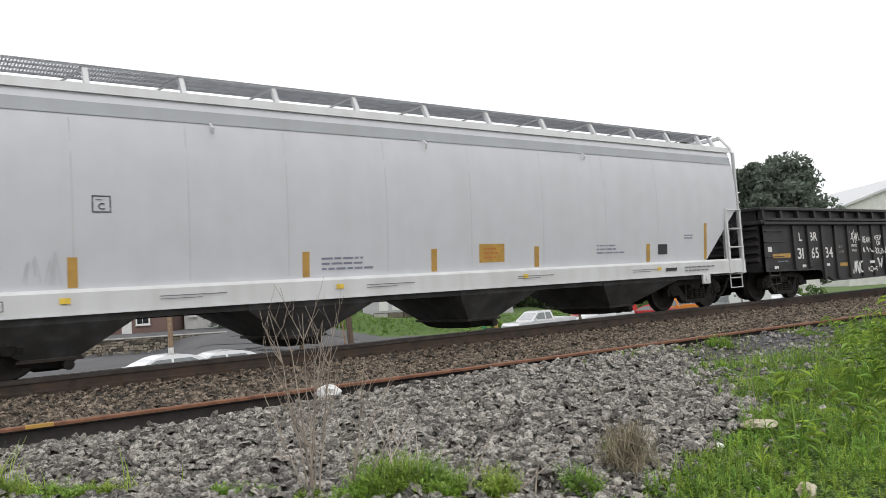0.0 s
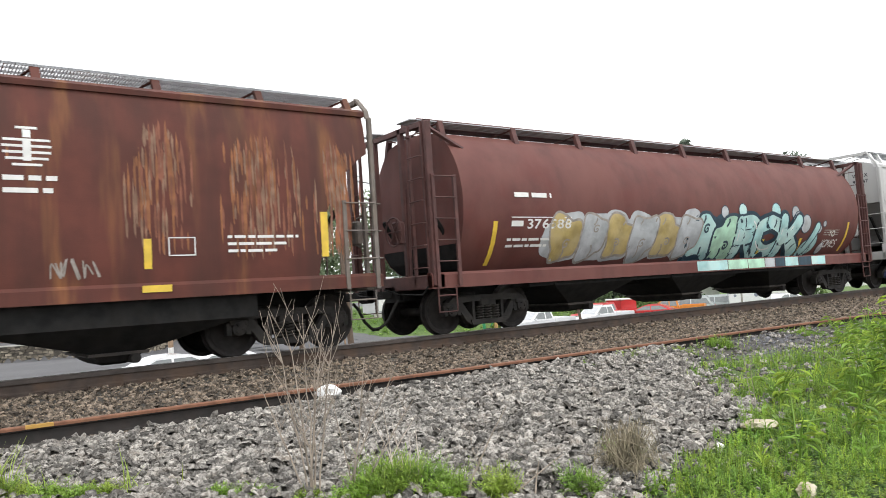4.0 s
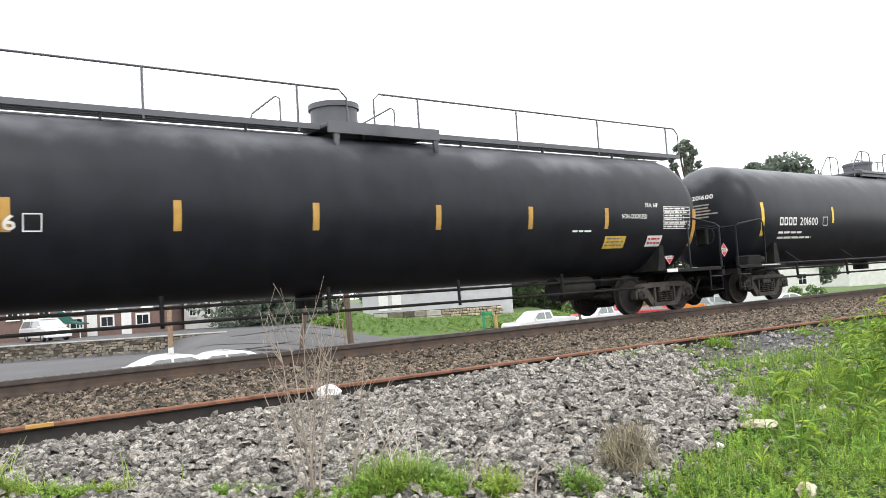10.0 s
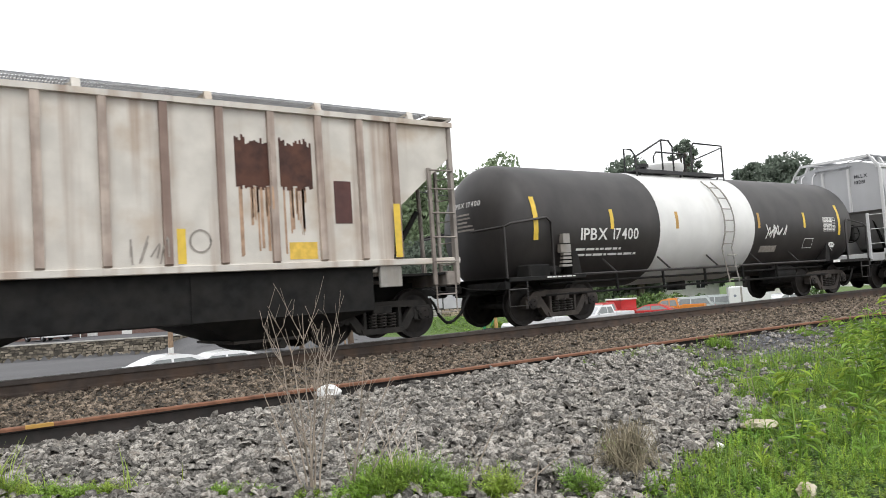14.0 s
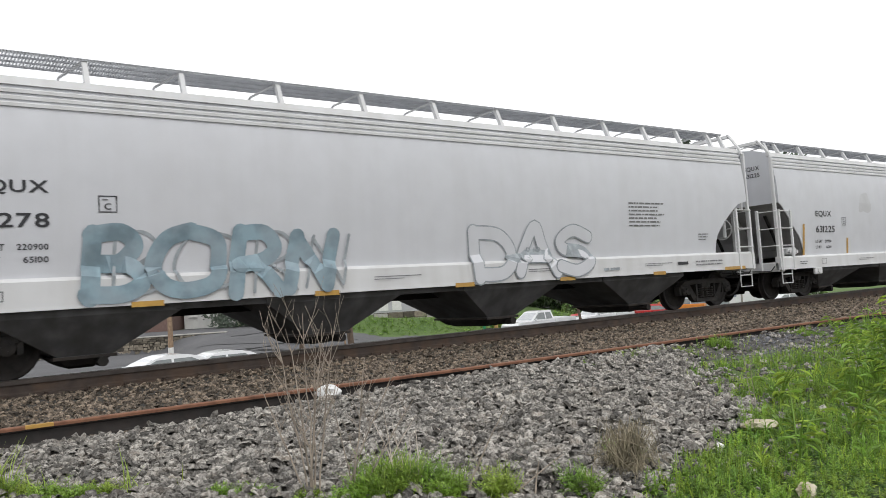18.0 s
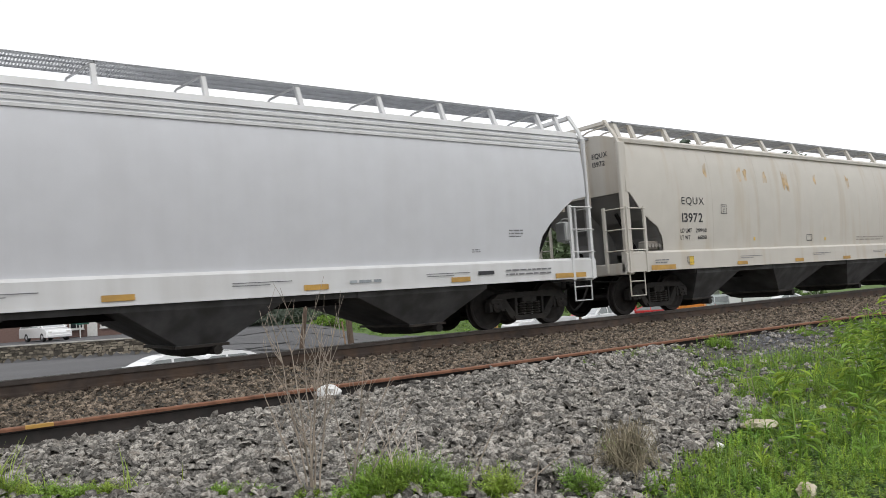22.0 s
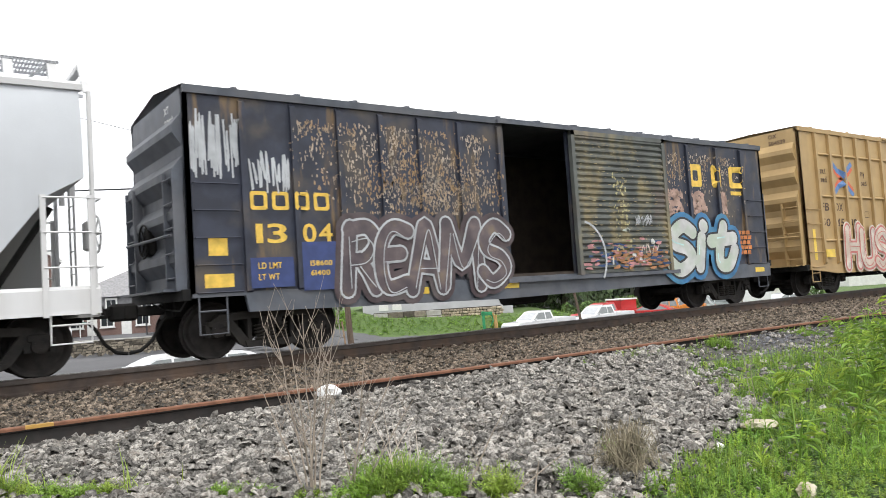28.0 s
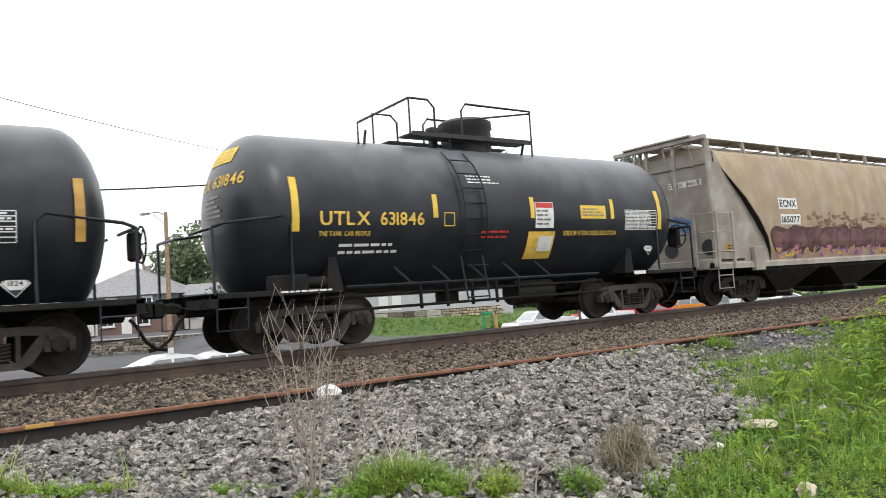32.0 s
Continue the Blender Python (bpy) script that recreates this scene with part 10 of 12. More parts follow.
def white_buildings():
    b = thing("white_workshop", "long low white-sided workshop with pale doors", "building", turned_at(34.3, 47.0, -1.9))
    part("wall", Shape().box(0, 13.6, 0, 8, -1.4, 3.6), PALEWALL, b)
    part("roof", Shape().loft([[(-0.3, y, z) for y, z in ((-0.4, 3.6), (8.4, 3.6), (4, 4.6))], [(13.9, y, z) for y, z in ((-0.4, 3.6), (8.4, 3.6), (4, 4.6))]]), METALROOF, b)
    for x in (1.9, 3.1):
        part("door", Shape().box(x - 0.42, x + 0.42, -0.06, 0.02, 1.45, 3.5), TRIM, b, "white door panel")
    g = thing("white_shed", "small white shed before a stone bank", "building", turned_at(20.4, 53.9, -0.9))
    part("wall", Shape().box(0, 4.4, 0, 4, 0, 3.0), SIDING, g)
    part("roof", Shape().loft([[(-0.3, y, z) for y, z in ((-0.3, 3.0), (4.3, 3.0), (2, 4.0))], [(4.7, y, z) for y, z in ((-0.3, 3.0), (4.3, 3.0), (2, 4.0))]]), SLATE, g)
    window(g, 2.1, 1.2, 0.5, 1.0)
    window(g, 3.5, 1.3, 0.5, 1.0)
    window(g, 0.8, 1.2, 0.5, 1.0)
    h = thing("long_house", "long pale one-storey building with a row of small windows", "building", turned_at(62.0, 58.5, -2.0))
    part("wall", Shape().box(0, 26, 0, 8, -1.2, 3.0), SIDING, h)
    part("roof", Shape().loft([[(-0.4, y, z) for y, z in ((-0.4, 3.0), (8.4, 3.0), (4, 4.4))], [(26.4, y, z) for y, z in ((-0.4, 3.0), (8.4, 3.0), (4, 4.4))]]), SLATE, h)
    for k in range(8):
        window(h, 2 + k * 3.1, 1.3, 1.1, 1.0, rows=1)
    c = thing("white_cottage", "white clapboard cottage with a wide window", "house", turned_at(79.3, 35.6, -2.0))
    part("wall", Shape().loft([[(0, y, -1.2), (7, y, -1.2), (7, y, 2.9), (3.5, y, 4.6), (0, y, 2.9)] for y in (0, 7)]), SIDING, c)
    for sg, a in ((1, 0), (-1, 7)):
        part("roof", Shape().loft([[(a - sg * 0.4, y, 2.75), (a - sg * 0.4, y, 2.9), (3.5, y, 4.8), (3.5, y, 4.6)] for y in (-0.3, 7.3)]), SLATE, c)
    window(c, 1.6, 1.1, 1.5, 1.2, cols=3)
    window(c, 5.0, 1.1, 0.9, 1.2)
    f = thing("gabled_warehouse", "large pale warehouse with a low metal gable roof", "building", turned_at(133.0, 51.5, -0.2))
    part("wall", Shape().loft([[(0, y, -3.2), (34, y, -3.2), (34, y, 11.2), (17, y, 16.5), (0, y, 11.2)] for y in (0, 40)]), SIDING, f)
    part("roof", Shape().loft([[(-0.8, y, 10.9), (17, y, 16.7), (34.8, y, 10.9), (34.8, y, 11.3), (17, y, 17.1), (-0.8, y, 11.3)] for y in (-0.6, 40)]), METALROOF, f)
    r = thing("red_roofed_building", "distant building with an orange-red roof", "building", turned_at(150.8, 62.0, -0.6))
    part("wall", Shape().box(0, 12, 0, 10, -2.6, 12.2), SIDING, r)
    part("roof", Shape().loft([[(-0.4, y, z) for y, z in ((-0.4, 12.2), (10.4, 12.2), (5, 14.6))], [(12.4, y, z) for y, z in ((-0.4, 12.2), (10.4, 12.2), (5, 14.6))]]), REDROOF, r)


white_buildings()


def stone_bank():
    b = thing("stone_bank", "rough stone retaining bank above the grass", "stone wall", turned_at(33.3, 43.5, -1.62))
    rng = random.Random(9)
    part("bank_core", Shape().box(0, 11.0, 0.15, 0.7, -0.4, 1.05), MORTAR, b)
    a = 0.0
    while a < 4.6:
        l = rng.uniform(0.9, 1.7)
        for r in range(2):
            part("stone", Shape().box(a + 0.02, a + l - 0.03, rng.uniform(-0.08, 0.02) + 0.12 * r, 0.7, r * 0.52 - 0.2 * (r == 0), r * 0.52 + 0.5, 0.05), CONCRETE if rng.random() < 0.4 else STONEWALL, b)
        a += l
    for r in range(5):
        q = a
        while q < 11.0:
            l = rng.uniform(0.22, 0.55)
            part("stone", Shape().box(q, q + l - 0.03, rng.uniform(-0.06, 0.04), 0.6, r * 0.22 - 0.1, r * 0.22 + 0.1, 0.04), BANKSTONE, b)
            q += l


stone_bank()


def sign_post():
    g = thing("sign_post", "small white sign on a thin post", "sign", turned_at(26.0, 36.0, low(26.0, 36.0)))
    part("post", Shape().cyl((0, 0, 0), (-0.12, 0, 3.1), 0.03, 6), GREYOLD, g)
    part("sign_plate", Shape().box(-0.35, 0.1, -0.06, -0.03, 2.7, 3.25), TRIM, g)


sign_post()


def lamp_post():
    p = thing("street_lamp", "wooden pole street lamp with a cobra-head fitting", "street lamp", turned_at(13.7, 34.9, low(13.7, 34.9)))
    part("pole", Shape().cyl((0, 0, 0), (0.05, 0, 9.0), 0.16, 12, 0.11), LAMPWOOD, p, "", 40)
    part("white_band", Shape().cyl((0, 0, 0.0), (0, 0, 0.6), 0.17, 12), TRIM, p, "white painted band")
    part("arm", Shape().tube([(0.05, 0, 8.8), (-0.4, -0.1, 9.0), (-0.95, -0.2, 8.95)], 0.035, 6), GREYOLD, p)
    part("lamp_head", Shape().loft([[(-0.9, -0.1, 8.88), (-0.9, -0.3, 8.88), (-0.9, -0.3, 9.0), (-0.9, -0.1, 9.0)], [(-1.3, -0.08, 8.84), (-1.3, -0.32, 8.84), (-1.3, -0.3, 8.98), (-1.3, -0.1, 8.98)], [(-1.5, -0.15, 8.86), (-1.5, -0.25, 8.86), (-1.5, -0.25, 8.92), (-1.5, -0.15, 8.92)]]), GREYOLD, p)
    part("bracket", Shape().tube([(0.02, 0, 8.2), (-0.7, -0.15, 8.9)], 0.02, 5), GREYOLD, p)


lamp_post()


def utility_poles():
    p = thing("utility_pole", "tall leaning brown wooden utility pole", "utility pole", turned_at(23.35, 29.6, low(23.35, 29.6)))
    part("pole", Shape().cyl((0, 0, 0), (-0.55, 0, 12.9), 0.2, 12, 0.14), POLEWOOD, p, "", 40)
    part("stub_pole", Shape().cyl((-0.8, 0.1, 8.6), (-0.72, 0.1, 11.2), 0.11, 10), POLEWOOD, p, "short lashed stub", 40)
    part("insulator", Shape().cyl((-0.45, -0.15, 10.9), (-0.45, -0.35, 10.9), 0.06, 8), GREYOLD, p)
    part("guard", Shape().tube([(-0.35, -0.1, 0.2), (-0.5, -0.1, 1.7)], 0.06, 6), LAMPWOOD, p, "pale cable guard")
    q = thing("fence_post", "dark leaning wooden post at the lot's edge", "post", turned_at(19.1, 27.9, low(19.1, 27.9)))
    part("post", Shape().cyl((0, 0, 0), (0.5, 0, 3.3), 0.15, 8, 0.11), POLEWOOD, q)
    r = thing("utility_pole", "thin dark pole beside the parked pickups", "utility pole", turned_at(41.0, 26.7, low(41.0, 26.7)))
    part("pole", Shape().cyl((0.2, 0, 0), (-0.35, 0, 3.4), 0.1, 8), POLEWOOD, r)
    s = thing("utility_pole", "distant utility pole with a transformer box", "utility pole", turned_at(18.9, 60.8, STREET))
    part("pole", Shape().cyl((0.35, 0, 0), (0, 0, 7.4), 0.12, 8), LAMPWOOD, s)
    part("transformer", Shape().cyl((0.45, 0, 5.1), (0.45, 0, 6.0), 0.28, 10), GREYOLD, s)
    part("crossarm", Shape().box(-0.9, 0.6, -0.06, 0.06, 6.95, 7.08), LAMPWOOD, s)


utility_poles()


def cable(a, b, sag, r, name="overhead_cable"):
    a, b = Vector(a), Vector(b)
    pts = [a.lerp(b, t) - Vector((0, 0, sag * 4 * t * (1 - t))) for t in [k / 14 for k in range(15)]]
    c = thing(name, "black overhead cable strung between poles", "cable")
    part("strand", Shape().tube(pts, r, 5), WIRE, c)


cable((-25, 60, 13.2), (22.6, 30.0, 8.75), 1.6, 0.05)
cable((22.6, 30.0, 8.75), (74.3, 60.0, 11.0), 0.3, 0.045)
cable((-20, 8, 11.5), (45, 72, 17.5), 1.2, 0.02)


# ---- parked vehicles ----
def wheel_meshes():
    t = Shape().turned([(-0.1, 0.2), (-0.11, 0.31), (-0.06, 0.33), (0.06, 0.33), (0.11, 0.31), (0.1, 0.2)], 20).mesh("tyre", TYRE, 40)
    r = Shape().turned([(-0.105, 0.02), (-0.105, 0.12), (-0.09, 0.2), (0.09, 0.2), (0.105, 0.12), (0.105, 0.02)], 14).mesh("rim", RIM, 40)
    return t, r


TYRE_ME, RIM_ME = wheel_meshes()


def vehicle(name, label, m, paint_mat, lower, cab, w=0.9, bed=None, wheels=(0.85, 3.55), tumble=0.17, category="car", pillars=True):
    """A parked car: lower body and cabin from side outlines, windows, wheels and lamps. x runs from the nose to the tail."""
    v = thing(name, label, category, m, group="parked vehicles")

    def skin(poly, half, inset):
        n = [(half - inset, 1.0), (half - 0.03, 1.0)]
        cx = sum(p[0] for p in poly) / len(poly)
        cz = sum(p[1] for p in poly) / len(poly)
        rings = []
        for y, k in ((-half, 0.965), (-half + 0.06, 1.0), (half - 0.06, 1.0), (half, 0.965)):
            rings.append([(cx + (x - cx) * k, y, cz + (z - cz) * k) for x, z in poly])
        return Shape().loft(rings)
    part("body", skin(lower, w, 0.05), paint_mat, v, "", 35)
    zlo, zhi = min(z for _, z in cab), max(z for _, z in cab)

    def wide(z):
        return w - 0.06 - tumble * (z - zlo) / (zhi - zlo)
    part("cabin", Shape().loft([[(x, -wide(z), z) for x, z in cab], [(x, wide(z), z) for x, z in cab]]), paint_mat, v, "", 30)
    top = [p for p in cab if p[1] > zhi - 0.12]
    x0, x1 = min(p[0] for p in top), max(p[0] for p in top)
    if x1 - x0 > 1.3:
        part("roof", Shape().loft([[(x0 - 0.05, y, zhi - 0.04), (x1 + 0.05, y, zhi - 0.04), (x1 - 0.1, y * 0.93, zhi + 0.03), (x0 + 0.15, y * 0.93, zhi + 0.03)] for y in (-wide(zhi) - 0.01, wide(zhi) + 0.01)]), paint_mat, v, "", 30)
    f0, f1 = min(cab, key=lambda p: p[0]), min(top, key=lambda p: p[0])
    b0, b1 = max(cab, key=lambda p: p[0]), max(top, key=lambda p: p[0])

    def along(p, q, t, out):
        dx, dz = q[0] - p[0], q[1] - p[1]
        n = math.hypot(dx, dz)
        return p[0] + dx * t + out * -abs(dz) / n * (1 if q[0] > p[0] else -1), p[1] + dz * t + out * abs(dx) / n
    for name, p, q, mat in (("windshield", f0, f1, WINDSHIELD), ("rear_window", b0, b1, WINDSHIELD)):
        (xa, za), (xb, zb) = along(p, q, 0.1, 0.012), along(p, q, 0.92, 0.012)
        part(name, Shape().add([(xa, -wide(za) + 0.1, za), (xa, wide(za) - 0.1, za), (xb, wide(zb) - 0.1, zb), (xb, -wide(zb) + 0.1, zb)], [(0, 1, 2, 3)]), mat, v)
    zb, zt = zlo + 0.08, zhi - 0.15
    front, back = lambda z: f0[0] + (f1[0] - f0[0]) * (z - zlo) / (f1[1] - zlo) + 0.14, lambda z: b0[0] + (b1[0] - b0[0]) * (z - zlo) / (b1[1] - zlo) - 0.14
    mid = (x0 + x1) / 2
    for sg in (-1, 1):
        for a, b in ((front, lambda z: mid - 0.04), (lambda z: mid + 0.05, back)):
            if b(zt) - a(zt) > 0.05:
                part("side_window", Shape().add([(a(z), sg * (wide(z) + 0.012), z) if k == 0 else (b(z), sg * (wide(z) + 0.012), z) for k, z in ((0, zb), (1, zb), (1, zt), (0, zt))], [(0, 1, 2, 3)]), CARGLASS, v)
    for x in wheels:
        for sg in (-1, 1):
            t = part("tyre", TYRE_ME, None, v, at=pose(x, sg * (w - 0.1), 0.33))
            part("rim", RIM_ME, None, t)
    for sg in (-1, 1):
        part("headlight", Shape().box(0.02, 0.2, sg * (w - 0.28) - 0.14, sg * (w - 0.28) + 0.14, 0.62, 0.76, 0.03), LAMPGLASS, v)
        part("mirror", Shape().box(f0m(cab) + 0.25, f0m(cab) + 0.4, sg * (w + 0.05) - 0.08, sg * (w + 0.05) + 0.08, zlo + 0.02, zlo + 0.17, 0.03), paint_mat, v)
        tail = max(p[0] for p in lower)
        part("taillight", Shape().box(tail - 0.12, tail + 0.005, sg * (w - 0.2) - 0.1, sg * (w - 0.2) + 0.1, 0.7, 0.95, 0.02), RED, v)
    part("bumper", Shape().box(-0.05, 0.12, -w + 0.06, w - 0.06, 0.28, 0.5, 0.04), paint_mat, v)
    if bed:
        s = Shape()
        for sg in (-1, 1):
            s.box(bed[0], bed[1], sg * w - 0.05 if sg > 0 else -w, w if sg > 0 else -w + 0.05, 0.9, 1.18, 0.01)
        s.box(bed[1] - 0.06, bed[1], -w, w, 0.6, 1.18, 0.01)
        part("bed_side", s, paint_mat, v)
    return v


def f0m(cab):
    return min(p[0] for p in cab)


SEDAN_LO = [(x, z * 1.03) for x, z in [(0.0, 0.3), (0.02, 0.6), (0.25, 0.78), (1.35, 0.95), (4.0, 1.0), (4.55, 0.95), (4.62, 0.6), (4.55, 0.28)]]
SEDAN_CAB = [(x, z * 1.03) for x, z in [(1.05, 0.93), (1.55, 1.18), (2.0, 1.36), (2.35, 1.43), (2.75, 1.45), (3.15, 1.42), (3.55, 1.33), (4.25, 1.0)]]
VAN_LO = [(0.0, 0.3), (0.02, 0.65), (0.2, 0.85), (1.0, 1.02), (4.8, 1.08), (4.95, 0.9), (4.95, 0.3)]
VAN_CAB = [(0.85, 1.0), (1.7, 1.62), (2.3, 1.72), (4.4, 1.72), (4.85, 1.06)]
PICK_LO = [(0.0, 0.35), (0.02, 0.85), (0.2, 1.02), (1.5, 1.1), (3.5, 1.12), (3.55, 0.95), (5.5, 0.95), (5.5, 0.4)]
PICK_CAB = [(1.35, 1.08), (2.1, 1.7), (2.5, 1.78), (3.3, 1.78), (3.5, 1.1)]


def parked(x, y, turn, mid=2.6):
    """The pose of a car whose roof stands over (x, y)."""
    a = radians(turn)
    return pose(x - mid * math.cos(a), y - mid * math.sin(a), low(x, y), 0, 0, turn)


def vehicles():
    pick = dict(w=0.98, bed=(3.55, 5.5), wheels=(1.0, 4.5), category="pickup truck")
    vehicle("sedan", "white sedan parked below the embankment", parked(8.0, 15.7, 4), CARWHITE, SEDAN_LO, SEDAN_CAB)
    vehicle("sedan", "second white sedan with darker side windows", parked(10.15, 16.0, 0), CARWHITE, SEDAN_LO, SEDAN_CAB)
    vehicle("minivan", "white minivan parked on the street above the wall", parked(9.35, 52.6, 105, 2.5), CARWHITE, VAN_LO, VAN_CAB, 0.95)
    vehicle("pickup_truck", "white pickup truck parked nose toward the tracks", parked(37.8, 27.9, -3), CARWHITE, PICK_LO, PICK_CAB, **pick)
    vehicle("pickup_truck", "second white pickup truck behind a thin pole", parked(43.7, 27.3, -3), CARWHITE, PICK_LO, PICK_CAB, **pick)
    vehicle("red_truck", "red truck with a white utility cap", parked(46.6, 29.6, -6), CARRED, PICK_LO, PICK_CAB, **pick)
    c = thing("utility_box", "red tool box body loaded on a truck", "truck body", pose(47.9, 29.45, low(48, 29.4) + 0.95, 0, 0, -6))
    part("box", Shape().box(0, 1.7, -0.9, 0.9, 0, 1.0, 0.03), CARRED, c)
    part("lid", Shape().box(-0.05, 1.75, -0.95, 0.95, 1.0, 1.12, 0.03), TRIM, c)
    vehicle("sedan", "red car parked in the row", parked(50.0, 27.2, -60), CARRED, SEDAN_LO, SEDAN_CAB)
    vehicle("pickup_truck", "orange pickup truck in the row", parked(53.1, 27.9, -60), CARORANGE, PICK_LO, PICK_CAB, **pick)
    vehicle("suv", "pale green-grey estate car in the row", parked(56.4, 28.6, -60), CARSILVER, VAN_LO, VAN_CAB, 0.93)
    vehicle("suv", "silver estate car parked beside it", parked(59.0, 28.0, -60), CARSILVER, VAN_LO, VAN_CAB, 0.93)
    vehicle("sedan", "white car parked beyond the trailer", parked(64.7, 24.4, -12), CARWHITE, SEDAN_LO, SEDAN_CAB)
    t = thing("box_trailer", "white enclosed cargo trailer with small emblems", "trailer", pose(58.9, 26.1, low(60, 25), 0, 0, -52))
    part("body", Shape().box(0, 3.4, -1.0, 1.0, 0.45, 2.4, 0.08), CARWHITE, t)
    part("corner_trim", Shape().box(0.95, 1.1, -1.012, -0.99, 0.45, 2.38), GREYOLD, t, "grey corner trim")
    part("emblem", Shape().cyl((2.2, -1.02, 1.6), (2.2, -1.0, 1.6), 0.17, 12), BLUEGREY, t)
    part("emblem", Shape().cyl((0.5, -1.02, 1.6), (0.5, -1.0, 1.6), 0.12, 12), BLUEGREY, t)
    for x in (1.4, 2.2):
        for y in (-0.95, 0.95):
            q = part("tyre", TYRE_ME, None, t, at=pose(x, y, 0.33))
            part("rim", RIM_ME, None, q)
    part("tongue", Shape().box(-1.2, 0.1, -0.06, 0.06, 0.4, 0.5), UNDER, t)


vehicles()


def yard_machine():
    m = thing("yard_machine", "small green hoist on a stand in the grass", "machine", turned_at(34.8, 30.0, low(34.8, 30.0)))
    part("mast", Shape().box(-0.3, -0.1, -0.15, 0.15, 0.3, 1.9, 0.02).box(-0.35, 0.45, -0.15, 0.15, 1.6, 1.85, 0.02), GREENPAINT, m, "green painted mast and arm")
    part("hook_arm", Shape().tube([(0.4, 0, 1.7), (0.5, 0, 1.2), (0.3, 0, 0.8)], 0.05, 6), GREENPAINT, m)
    part("engine", Shape().box(-0.35, 0.45, -0.3, 0.3, 0.1, 0.65, 0.06), UNDER, m)
    part("skid", Shape().box(-0.6, 0.6, -0.4, -0.3, 0, 0.1).box(-0.6, 0.6, 0.3, 0.4, 0, 0.1), UNDER, m)
    s = thing("timber_stump", "upright weathered yellow timber", "timber", turned_at(35.4, 29.6, low(35.4, 29.6)))
    part("timber", Shape().cyl((0, 0, 0), (-0.08, 0, 1.6), 0.15, 9, 0.13).cyl((-0.1, 0, 1.2), (-0.25, 0, 1.75), 0.08, 7), shade("weathered_yellow_timber", (0.42, 0.27, 0.1), 0.85, var=0.2, scale=6), s)


yard_machine()


def lot_marks():
    c = thing("crack_seal", "black tar lines over cracks in the lot", "asphalt cracks", kind="structure")
    rng = random.Random(6)
    for k in range(14):
        s = Shape()
        a = rng.uniform(-3, 16)
        x, y = 3 + a, 16 + rng.uniform(0, 22)
        pts = [(x, y)]
        d = rng.uniform(-0.7, 0.1)
        for _ in range(10):
            d += rng.uniform(-0.35, 0.35)
            pts.append((pts[-1][0] + math.cos(d) * 0.9, pts[-1][1] + math.sin(d) * 0.9))
        for (xa, ya), (xb, yb) in zip(pts, pts[1:]):
            n = Vector((yb - ya, xa - xb, 0)).normalized() * 0.085
            za, zb = float(ground_z(xa, ya)) + 0.02, float(ground_z(xb, yb)) + 0.02
            s.add([(xa - n.x, ya - n.y, za), (xb - n.x, yb - n.y, zb), (xb + n.x, yb + n.y, zb), (xa + n.x, ya + n.y, za)], [(0, 1, 2, 3)])
        part("tar_line", s, TAR, c)


lot_marks()




# ---- plants ----
def leaf_cloud(centres, radii, n, size, rng, drop=0.35):
    """Small leaf quads scattered through clumps; more on their upper outer shells."""
    centres, radii = np.asarray(centres), np.asarray(radii)
    k = rng.choice(len(centres), n, p=radii ** 2 / np.sum(radii ** 2))
    d = rng.normal(0, 1, (n, 3))
    d /= np.linalg.norm(d, axis=1)[:, None]
    r = radii[k] * rng.uniform(0.45, 1.05, n) ** 0.6
    p = centres[k] + d * r[:, None] * np.array([1, 1, 0.8])
    a = rng.normal(0, 1, (n, 3))
    a /= np.linalg.norm(a, axis=1)[:, None]
    b = np.cross(a, rng.normal(0, 1, (n, 3)))
    b /= np.linalg.norm(b, axis=1)[:, None]
    s = size * rng.uniform(0.6, 1.3, n)[:, None]
    V = np.stack([p - a * s, p + b * s * 0.5, p + a * s, p - b * s * 0.5], 1)
    F = np.arange(n * 4).reshape(-1, 4)
    return V, F


